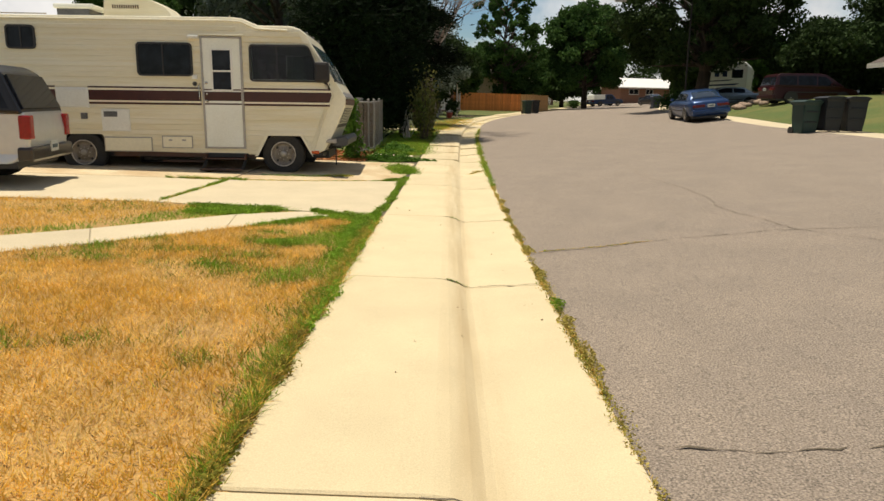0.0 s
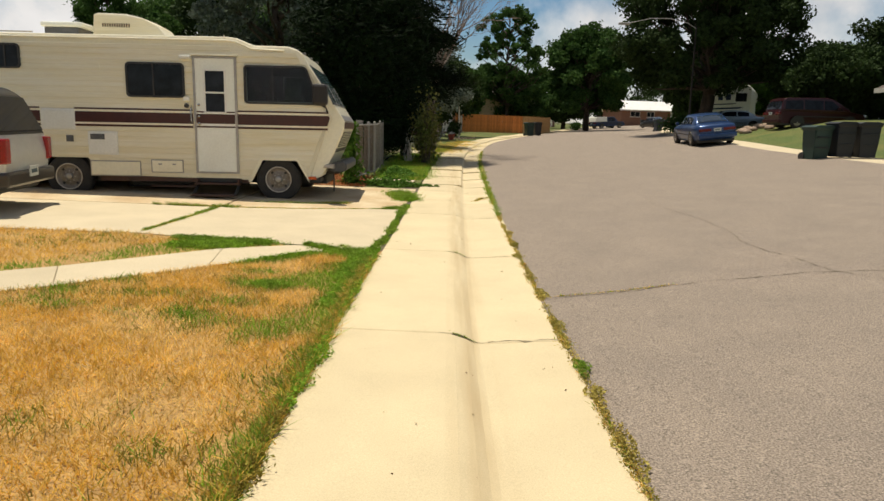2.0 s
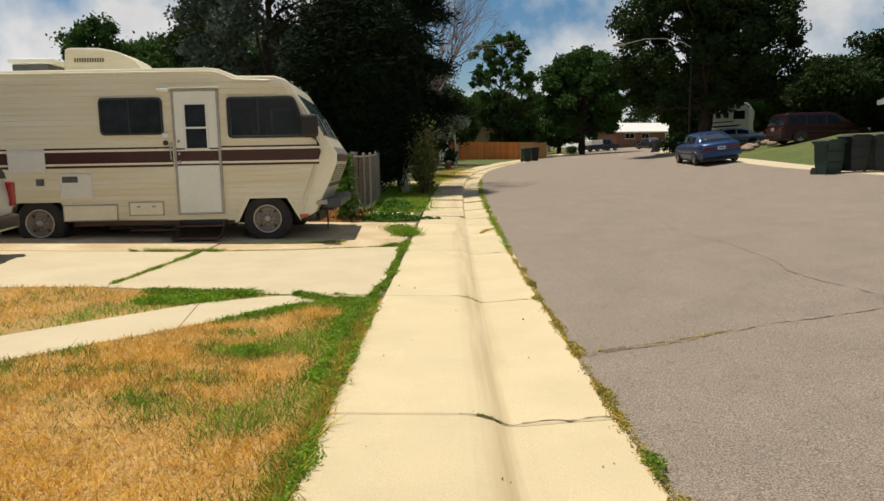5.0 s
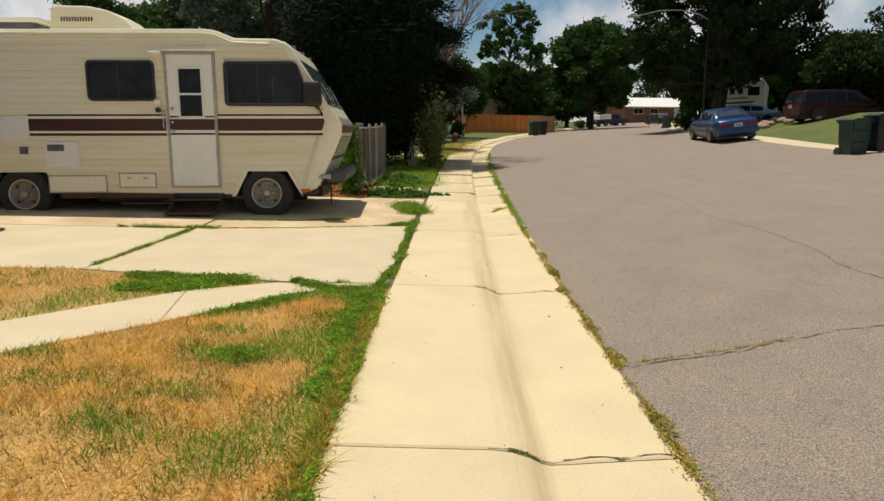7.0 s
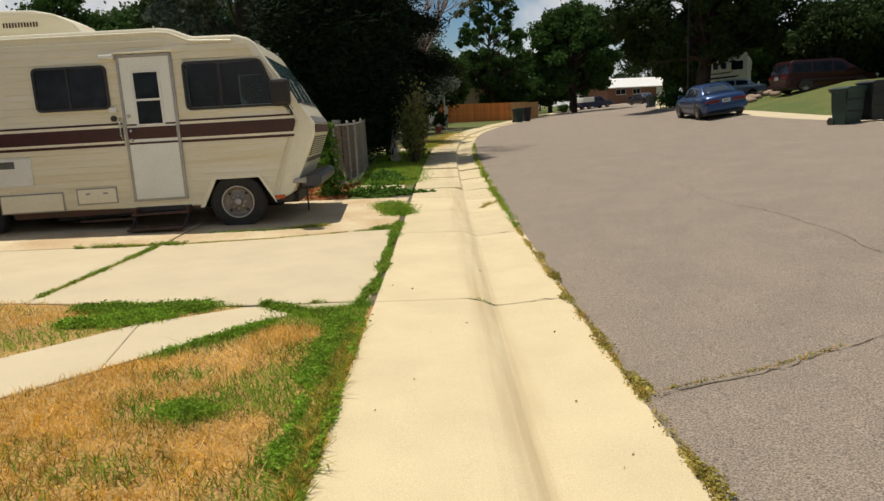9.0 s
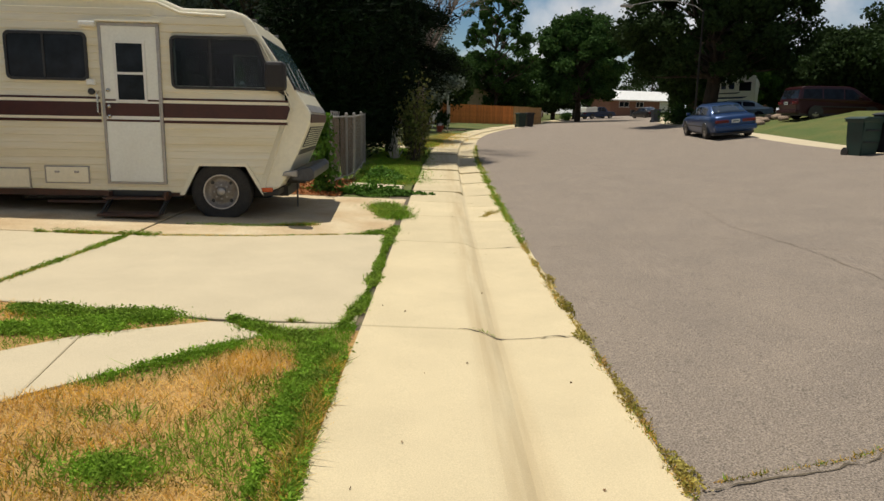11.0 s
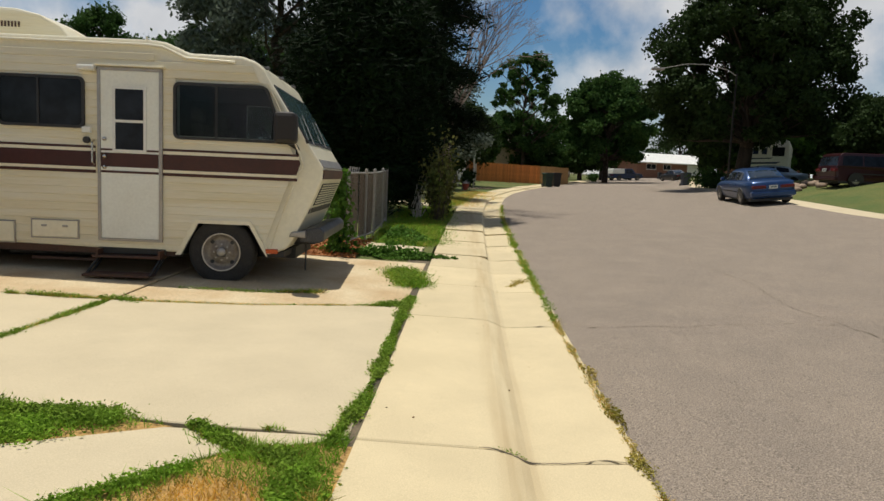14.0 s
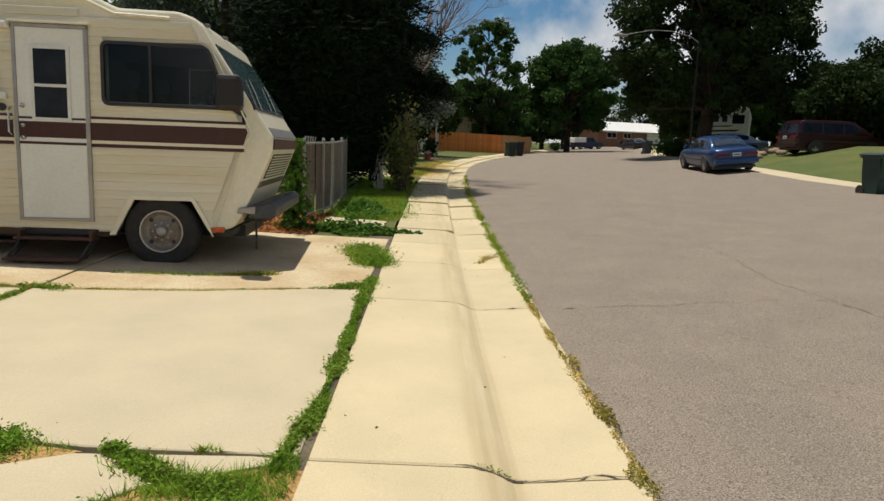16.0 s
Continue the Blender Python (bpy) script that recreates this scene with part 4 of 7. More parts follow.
    # roof gear
    ac = part("air_conditioner", prism([(-2.72, 2.85), (-2.68, 3.32), (-2.60, 3.345), (-2.10, 3.335), (-1.80, 3.27), (-1.55, 3.14), (-1.42, 2.99), (-1.41, 2.85)], 0.85, 1.60, 0.035), M_cream, rv, "cream rooftop air conditioner")
    for i in range(12):
        u = -2.52 + i * 0.042
        part("louvre", box(u, u + 0.018, 0.838, 0.852, 3.10, 3.165), M_skirt, ac)
    part("vent_base", box(-3.55, -2.95, 0.85, 1.40, 2.85, 3.08, 0.01), M_steel, rv)
    part("roof_vent", box(-3.60, -2.86, 0.80, 1.45, 3.08, 3.17, 0.03), M_white, rv, "white lid of the roof vent")
    part("roof_ladder_rail", add_tube(bmesh.new(), (-5.2, 0.15, 2.90), (-3.4, 0.15, 2.90), 0.012), M_alu, rv)
    bm = bmesh.new()
    for u in (-0.16,):
        add_tube(bm, (u, 0.06, 2.87), (u, 0.06, 2.91), 0.012)
    part("antenna_stub", bm, M_cap, rv)
    return rv


build_motorhome()


# ---- cars ----
def build_car(name, m, label, paint, length, width, lower, cabin, glass_side, wheels, wheel_r, ground_clear=0.2, lower_paint=None, category="car", tail=True, lean=0.10, plate=True, rear_glass=None, front_glass=None, cabin_paint=None, plate_z=None, tall_lamps=False):
    """A car along +x (its front), standing on z = 0. lower and cabin are side outlines; glass_side lists side panes."""
    car = empty(name, m, label, category)
    h = width / 2
    belt = max(z for _, z in lower)

    def body_lean(x, z):
        ends = max(0.0, abs(x) - (length / 2 - 0.45)) * 0.28
        return ends + 0.03 * abs(z - belt * 0.72)
    part("body", prism(lower, -h, h, 0.05, body_lean), paint, car)

    def cab_lean(x, z):
        return 0.05 + lean * max(0.0, z - belt + 0.05) / 0.5
    part("cabin", prism(cabin, -h, h, 0.05, cab_lean), cabin_paint or paint, car)
    for poly in glass_side:
        for s in (-1, 1):
            bm = bmesh.new()
            vs = [bm.verts.new((x, s * (h - cab_lean(x, z) + 0.006), z)) for x, z in poly]
            vi = [bm.verts.new((x, s * (h - cab_lean(x, z) - 0.02), z)) for x, z in poly]
            bm.faces.new(vs)
            bm.faces.new(vi[::-1])
            for i in range(len(vs)):
                bm.faces.new((vs[i], vi[i], vi[(i + 1) % len(vs)], vs[(i + 1) % len(vs)]))
            part("side_window", bm, M_glass, car)
    for nm, seg in (("rear_window", rear_glass), ("windscreen", front_glass)):
        if seg:
            (x0, z0), (x1, z1) = seg
            d = Vector((x1 - x0, 0, z1 - z0)).normalized()
            nrm = Vector((d.z, 0, -d.x))
            if (nrm.x < 0) != (nm == "rear_window"):
                nrm = -nrm
            bm = bmesh.new()
            hi, lo = [], []
            for x, z, s in ((x0, z0, -1), (x1, z1, -1), (x1, z1, 1), (x0, z0, 1)):
                p = Vector((x, s * (h - cab_lean(x, z) - 0.10), z))
                hi.append(bm.verts.new(p + nrm * 0.014))
                lo.append(bm.verts.new(p - nrm * 0.03))
            bm.faces.new(hi)
            bm.faces.new(lo[::-1])
            for i in range(4):
                bm.faces.new((hi[i], lo[i], lo[(i + 1) % 4], hi[(i + 1) % 4]))
            part(nm, bm, M_glass, car)
    for wx in wheels:
        for s in (-1, 1):
            wheel(car, wx, s * (h - 0.11), wheel_r, wheel_r, 0.21, s, hub_style="car")
            arch = [(wx + (wheel_r + 0.06) * math.cos(radians(t)), wheel_r + (wheel_r + 0.06) * math.sin(radians(t))) for t in range(-10, 191, 20)]
            part("wheel_arch", prism(arch, s * (h - 0.012) - 0.018, s * (h - 0.012) + 0.018), M_black, car)
    x_r = min(x for x, _ in lower)
    x_f = max(x for x, _ in lower)
    part("rear_bumper", box(x_r - 0.05, x_r + 0.18, -h + 0.06, h - 0.06, ground_clear + 0.08, ground_clear + 0.30, 0.04), lower_paint or paint, car)
    part("front_bumper", box(x_f - 0.18, x_f + 0.05, -h + 0.06, h - 0.06, ground_clear + 0.06, ground_clear + 0.28, 0.04), lower_paint or paint, car)
    part("underbody", box(x_r + 0.2, x_f - 0.2, -h + 0.12, h - 0.12, ground_clear - 0.03, ground_clear + 0.12), M_black, car)
    if tail:
        for s in (-1, 1):
            y0, y1 = sorted((s * (h - 0.10), s * (h - 0.52)))
            if tall_lamps:
                y0, y1 = sorted((s * (h - 0.09), s * (h - 0.27)))
                part("tail_lamp", box(x_r - 0.03, x_r + 0.14, y0, y1, belt - 0.42, belt - 0.06, 0.025), M_red_tall, car)
            else:
                part("tail_lamp", box(x_r - 0.02, x_r + 0.12, y0, y1, belt - 0.30, belt - 0.13, 0.02), M_red_lens, car)
            y0, y1 = sorted((s * (h - 0.16), s * (h - 0.5)))
            part("headlight", box(x_f - 0.10, x_f + 0.02, y0, y1, belt - 0.36, belt - 0.22, 0.02), M_plate, car)
    if plate:
        pl = part("number_plate", box(x_r - 0.062, x_r - 0.045, -0.16, 0.16, (plate_z or belt - 0.22) - 0.08, (plate_z or belt - 0.22) + 0.08), M_plate, car)
        part("plate_bar", box(x_r - 0.066, x_r - 0.060, -0.11, 0.11, (plate_z or belt - 0.22) - 0.03, (plate_z or belt - 0.22) + 0.03), M_plate_bar, pl)
    for s in (-1, 1):
        y0, y1 = sorted((s * (h + 0.01), s * (h + 0.17)))
        part("door_mirror", box(length * 0.14, length * 0.14 + 0.10, y0, y1, belt + 0.02, belt + 0.15, 0.02), paint, car)
        for hx in (-0.25, 0.75):
            y0, y1 = sorted((s * (h - 0.01), s * (h + 0.015)))
            part("door_handle", box(hx, hx + 0.16, y0, y1, belt - 0.14, belt - 0.10, 0.006), paint, car)
        y0, y1 = sorted((s * (h - 0.012), s * (h + 0.012)))
        part("rub_strip", box(-length * 0.28, length * 0.28, y0, y1, belt - 0.42, belt - 0.36, 0.006), M_black, car)
    return car


def at_ground(x, y, heading, tilt=0.0):
    """heading: degrees, 0 looks along +x; 90 along +y. The pose follows the lie of the land."""
    a = radians(heading)
    f = Vector((math.cos(a), math.sin(a), 0))
    l = Vector((-math.sin(a), math.cos(a), 0))
    f.z = (gz(x + f.x * 1.4, y + f.y * 1.4) - gz(x - f.x * 1.4, y - f.y * 1.4)) / 2.8
    l.z = (gz(x + l.x * 0.8, y + l.y * 0.8) - gz(x - l.x * 0.8, y - l.y * 0.8)) / 1.6
    f.normalize()
    up = f.cross(l).normalized()
    l = up.cross(f)
    hub = [gz(x + f.x * s * 1.4 + l.x * q * 0.8, y + f.y * s * 1.4 + l.y * q * 0.8) for s in (-1, 1) for q in (-1, 1)]
    m = Matrix((f, l, up)).transposed().to_4x4()
    m.translation = (x, y, sum(hub) / 4)
    return m


def loft(rings):
    """A closed skin through cross-sections of equally many points, capped at both ends."""
    bm = bmesh.new()
    vs = [[bm.verts.new(p) for p in ring] for ring in rings]
    n = len(vs[0])
    for p, q in zip(vs, vs[1:]):
        for i in range(n):
            bm.faces.new((p[i], p[(i + 1) % n], q[(i + 1) % n], q[i]))
    bm.faces.new(vs[0][::-1])
    bm.faces.new(vs[-1])
    return bm


def sheet(grid, lift):
    """A thin pane through a grid of points, raised by lift."""
    bm = bmesh.new()
    top = [[bm.verts.new(Vector(p) + Vector(lift)) for p in row] for row in grid]
    low = [[bm.verts.new(Vector(p) - Vector(lift)) for p in row] for row in grid]
    for g in (top, low):
        for a, b in zip(g, g[1:]):
            for i in range(len(a) - 1):
                bm.faces.new((a[i], a[i + 1], b[i + 1], b[i]))
    rim = lambda g: g[0] + [r[-1] for r in g[1:]] + g[-1][-2::-1] + [r[0] for r in g[-2:0:-1]]
    a, b = rim(top), rim(low)
    for i in range(len(a)):
        bm.faces.new((a[i], a[(i + 1) % len(a)], b[(i + 1) % len(a)], b[i]))
    return bm


# x, half width, underside, beltline
SEDAN_BODY = [(-2.54, 0.66, 0.42, 0.76), (-2.50, 0.78, 0.32, 0.89), (-2.38, 0.86, 0.27, 0.955), (-1.9, 0.915, 0.24, 0.985), (-1.2, 0.94, 0.22, 0.975), (-0.3, 0.945, 0.21, 0.95), (0.6, 0.945, 0.21, 0.925),
              (1.2, 0.935, 0.22, 0.90), (1.8, 0.905, 0.23, 0.84), (2.2, 0.85, 0.26, 0.76), (2.42, 0.75, 0.31, 0.68), (2.52, 0.55, 0.38, 0.60)]
# x, half width at the belt and at the roof, belt height, roof height
SEDAN_TOP = [(-1.86, 0.76, 0.72, 0.97, 0.985), (-1.55, 0.79, 0.67, 0.97, 1.17), (-1.24, 0.81, 0.63, 0.965, 1.335), (-0.98, 0.82, 0.61, 0.96, 1.395), (-0.35, 0.825, 0.605, 0.95, 1.425), (0.15, 0.825, 0.605, 0.94, 1.415), (0.48, 0.82, 0.62, 0.93, 1.35),
             (0.90, 0.80, 0.66, 0.915, 1.12), (1.28, 0.77, 0.72, 0.90, 0.915)]


def top_at(x):
    return [float(np.interp(x, [r[0] for r in SEDAN_TOP], [r[k] for r in SEDAN_TOP])) for k in range(1, 5)]


def sedan(name, m, label, paint):
    """A rounded four-door saloon looking along +x."""
    car = empty(name, m, label, "car")
    mirrored = lambda half: half + [(x, -y, z) for x, y, z in half[::-1]]
    rings = []
    for x, w, zb, zt in SEDAN_BODY:
        rings.append(mirrored([(x, 0.25 * w, zb), (x, 0.82 * w, zb), (x, 0.96 * w, zb + 0.07), (x, w, zb + (zt - zb) * 0.42), (x, 0.985 * w, zb + (zt - zb) * 0.72), (x, 0.95 * w, zt - 0.05), (x, 0.86 * w, zt), (x, 0.3 * w, zt + 0.02)]))
    part("body", loft(rings), paint, car, smooth=True)
    rings = []
    for x, wb, wr, zb, zr in SEDAN_TOP:
        rings.append(mirrored([(x, wb, zb - 0.06), (x, wb, zb), (x, wr + 0.04, max(zb, zr - 0.07)), (x, wr - 0.03, zr - 0.005), (x, wr * 0.5, zr + 0.015), (x, 0.05, zr + 0.02)]))
    part("cabin", loft(rings), paint, car, smooth=True)
    for x0, x1 in ((-1.22, -0.42), (-0.34, 0.98)):
        for s in (-1, 1):
            grid = []
            for i in range(7):
                x = x0 + (x1 - x0) * i / 6
                wb, wr, zb, zr = top_at(x)
                zr = max(zb + 0.03, zr - 0.07)
                grid.append([(x, s * (wb + (wr + 0.04 - wb) * v), zb + (zr - zb) * v) for v in (0.10, 0.5, 0.90)])
            part("side_window", sheet(grid, (0, s * 0.008, 0)), M_glass, car)
    for nm, x0, x1 in (("rear_window", -1.78, -1.22), ("windscreen", 0.50, 1.20)):
        grid = []
        for i in range(5):
            x = x0 + (x1 - x0) * i / 4
            wb, wr, zb, zr = top_at(x)
            grid.append([(x, (wr - 0.07) * v, zr - 0.005 + 0.025 * (1 - abs(v))) for v in (-1, -0.5, 0, 0.5, 1)])
        part(nm, sheet(grid, (-0.005 if x0 < 0 else 0.005, 0, 0.010)), M_car_glass, car, smooth=True)
    for wx in (-1.48, 1.45):
        for s in (-1, 1):
            wheel(car, wx, s * 0.84, 0.325, 0.325, 0.21, s, hub_style="car")
            arch = [(wx + 0.375 * math.cos(radians(t)), 0.325 + 0.375 * math.sin(radians(t))) for t in range(-10, 191, 20)]
            part("wheel_arch", prism(arch, s * 0.90 - 0.05, s * 0.90 + 0.05), M_black, car)
    part("rear_bumper", box(-2.62, -2.36, -0.84, 0.84, 0.36, 0.58, 0.06), paint, car)
    part("front_bumper", box(2.34, 2.58, -0.80, 0.80, 0.32, 0.54, 0.06), paint, car)
    part("underbody", box(-2.3, 2.3, -0.80, 0.80, 0.17, 0.30), M_black, car)
    for s in (-1, 1):
        y0, y1 = sorted((s * 0.26, s * 0.80))
        part("tail_lamp", box(-2.555, -2.36, y0, y1, 0.67, 0.80, 0.025), M_red_lens, car)
        y0, y1 = sorted((s * 0.30, s * 0.68))
        part("headlight", box(2.36, 2.50, y0, y1, 0.56, 0.67, 0.02), M_plate, car)
        y0, y1 = sorted((s * 0.90, s * 1.06))
        part("door_mirror", box(0.72, 0.84, y0, y1, 0.95, 1.07, 0.025), paint, car)
        for hx in (-0.95, 0.05):
            y0, y1 = sorted((s * 0.93, s * 0.955))
            part("door_handle", box(hx, hx + 0.16, y0, y1, 0.80, 0.835, 0.006), paint, car)
        y0, y1 = sorted((s * 0.93, s * 0.958))
        part("rub_strip", box(-1.0, 1.0, y0, y1, 0.50, 0.55, 0.006), M_black, car)
    pl = part("number_plate", box(-2.568, -2.50, -0.16, 0.16, 0.66, 0.80), M_plate, car)
    part("plate_bar", box(-2.575, -2.566, -0.11, 0.11, 0.71, 0.755), M_plate_bar, pl)
    return car


sedan("sedan", at_ground(12.45, 36.2, 85.0), "steel-blue four-door sedan parked at the far kerb", M_car_blue)
sedan("sedan", Matrix.Translation((20.4, 53.2, gz(19.2, 53.2) + 0.02)) @ Matrix.Rotation(radians(176), 4, "Z"), "pale blue sedan parked on a driveway", M_car_pale)
sedan("sedan", at_ground(28.4, 98.5, 100.0), "black sedan parked far down the street", M_car_black)

VAN_LOW = [(-2.40, 0.36), (-2.44, 0.80), (-2.36, 1.05), (1.30, 1.00), (2.20, 0.82), (2.42, 0.62), (2.42, 0.34), (2.2, 0.24), (-2.2, 0.26)]
VAN_CAB = [(-2.36, 1.0), (-2.22, 1.62), (-2.02, 1.74), (0.2, 1.76), (0.55, 1.68), (1.55, 0.98)]
VAN_GL = [[(-2.15, 1.08), (-2.08, 1.56), (-1.15, 1.60), (-1.15, 1.07)], [(-1.07, 1.07), (-1.07, 1.60), (-0.05, 1.60), (-0.05, 1.06)], [(0.03, 1.06), (0.03, 1.60), (0.45, 1.56), (1.05, 1.05)]]
build_car("minivan", Matrix.Translation((19.75, 40.0, 1.90)) @ Matrix.Rotation(radians(2), 4, "Z") @ Matrix.Diagonal((0.97, 0.97, 0.90, 1)), "dark red minivan parked on the sloping driveway", M_car_red, 4.85, 1.92, VAN_LOW, VAN_CAB, VAN_GL, (-1.45, 1.45), 0.33,
          category="minivan", rear_glass=((-2.33, 1.08), (-2.24, 1.55)), front_glass=((1.48, 1.04), (0.62, 1.64)))

SUV_LOW = [(-2.55, 0.48), (-2.58, 0.85), (-2.52, 1.16), (1.25, 1.14), (2.35, 1.05), (2.55, 0.80), (2.55, 0.48), (2.3, 0.34), (-2.3, 0.36)]
SUV_CAB = [(-2.52, 1.12), (-2.22, 1.74), (-2.02, 1.85), (0.25, 1.86), (0.55, 1.78), (1.30, 1.12)]
SUV_GL = [[(-2.34, 1.20), (-2.10, 1.70), (-1.20, 1.73), (-1.20, 1.19)], [(-1.12, 1.19), (-1.12, 1.73), (-0.15, 1.73), (-0.15, 1.18)], [(-0.07, 1.18), (-0.07, 1.73), (0.40, 1.70), (0.95, 1.18)]]
suv = build_car("sport_utility_vehicle", at_ground(-8.20, 11.48, 191.0) @ Matrix.Diagonal((0.91, 0.91, 0.91, 1)), "white sport utility vehicle with dark glass and tan bumper", M_car_white, 5.2, 1.95, SUV_LOW, SUV_CAB, SUV_GL, (-1.5, 1.5), 0.385,
                ground_clear=0.32, lower_paint=M_car_tan, category="suv", plate_z=0.60, cabin_paint=M_car_black, tall_lamps=True, rear_glass=((-2.50, 1.20), (-2.27, 1.70)), front_glass=((1.24, 1.18), (0.62, 1.75)), plate=True)

TRUCK_LOW = [(-2.70, 0.50), (-2.72, 1.00), (1.35, 1.02), (2.45, 0.96), (2.62, 0.75), (2.62, 0.48), (2.3, 0.36), (-2.4, 0.38)]
TRUCK_CAB = [(-0.55, 0.98), (-0.45, 1.62), (-0.25, 1.70), (0.62, 1.70), (0.85, 1.62), (1.42, 0.98)]
TRUCK_GL = [[(-0.40, 1.05), (-0.32, 1.58), (0.10, 1.60), (0.10, 1.04)], [(0.18, 1.04), (0.18, 1.60), (0.66, 1.57), (1.08, 1.03)]]
truck = build_car("pickup_truck", at_ground(23.8, 106.5, 25.0), "dark blue pickup with a white bed topper far down the street", M_car_navy, 5.3, 1.9, TRUCK_LOW, TRUCK_CAB, TRUCK_GL, (-1.6, 1.65), 0.36,
                  ground_clear=0.34, category="pickup", front_glass=((1.36, 1.04), (0.90, 1.58)))
part("bed_topper", prism([(-2.68, 1.0), (-2.60, 1.66), (-2.5, 1.70), (-0.62, 1.70), (-0.58, 1.0)], -0.86, 0.86, 0.04), M_white, truck, "white bed topper")


# ---- bins ----
def wheelie_bin(x, y, heading, m_body, label, group):
    b = empty("wheeled_bin", Matrix.Translation((x, y, gz(x, y))) @ Matrix.Rotation(radians(heading), 4, "Z") @ Matrix.Scale(1.05, 4), label, "trash bin", group)
    bm = bmesh.new()
    lo = [(-0.24, -0.27), (0.24, -0.27), (0.24, 0.25), (-0.24, 0.25)]
    rings = []
    for z, k in ((0.03, 1.0), (0.50, 1.12), (0.94, 1.24), (1.0, 1.32), (1.02, 1.32)):
        rings.append([bm.verts.new((px * k, py * k, z)) for px, py in lo])
    for p, q in zip(rings, rings[1:]):
        for i in range(4):
            bm.faces.new((p[i], p[(i + 1) % 4], q[(i + 1) % 4], q[i]))
    bm.faces.new(rings[0][::-1])
    bm.faces.new(rings[-1])
    bmesh.ops.bevel(bm, geom=[e for e in bm.edges if abs(e.verts[0].co.z - e.verts[1].co.z) > 0.1], offset=0.035, segments=2, affect="EDGES")
    part("tub", bm, m_body, b)
    part("lid", prism([(-0.36, 1.02), (-0.37, 1.045), (-0.2, 1.10), (0.2, 1.10), (0.36, 1.05), (0.36, 1.02)], -0.38, 0.35, 0.012), m_body, b)
    part("handle", add_tube(bmesh.new(), (-0.26, 0.42, 0.98), (0.26, 0.42, 0.98), 0.016), m_body, b)
    for s in (-1, 1):
        part("handle_arm", add_tube(bmesh.new(), (s * 0.24, 0.30, 0.98), (s * 0.24, 0.42, 0.98), 0.016), m_body, b)
        part("wheel", lathe([(0.02, 0), (0.13, 0.0), (0.13, 0.05), (0.02, 0.05)], "y", 18), M_rubber, b).matrix_local = Matrix.Translation((s * 0.25 - 0.025, 0.30, 0.13)) @ Matrix.Rotation(radians(-90), 4, "Z")
    for z in (0.42, 0.74):
        part("grip_bar", box(-0.2, 0.2, -0.36 if z > 0.6 else -0.325, -0.25, z - 0.02, z + 0.02, 0.006), M_bin_dark, b)
    return b


G3 = "bins waiting at the far kerb"
wheelie_bin(12.10, 25.1, 8, M_bin_green, "green wheeled trash bin with closed lid at the kerb", G3)
wheelie_bin(12.80, 24.95, 2, M_bin_dark, "dark wheeled trash bin beside a green one", G3)
wheelie_bin(13.50, 24.8, -6, M_bin_dark, "dark wheeled trash bin beside a green one", G3)
wheelie_bin(6.91, 61.4, 20, M_bin_green, "green wheeled trash bin by the orange fence", "bins by the fence")
wheelie_bin(7.73, 62.4, 14, M_bin_dark, "dark wheeled trash bin by the orange fence", "bins by the fence")
wheelie_bin(18.5, 63.6, 5, M_bin_blue, "dark blue wheeled trash bin alone at the kerb", "")
wheelie_bin(26.5, 117.0, 5, M_bin_green, "dark green wheeled trash bin far down the street", "")
wheelie_bin(27.3, 118.5, 5, M_bin_blue, "dark blue wheeled trash bin far down the street", "")
wheelie_bin(34.5, 126.0, 5, M_bin_dark, "dark wheeled trash bin far down the street", "")


# ---- trees and shrubs ----
LEAF_MORE, LEAF_SIZE = 1.9, 0.72

def limb_mesh(bm, a, b, r0, r1, rng, bends=3, wob=0.12):
    """A tapering, slightly bent limb; returns its end."""
    a, b = Vector(a), Vector(b)
    prev, L = a, (b - a).length
    for i in range(1, bends + 1):
        p = a.lerp(b, i / bends)
        if i < bends:
            p += Vector(rng.normal(size=3)) * wob * L * 0.25
        add_tube(bm, prev, p, r0 + (r1 - r0) * (i - 1) / bends, r0 + (r1 - r0) * i / bends, sides=7 if r0 > 0.05 else 4)
        prev = p
    return b


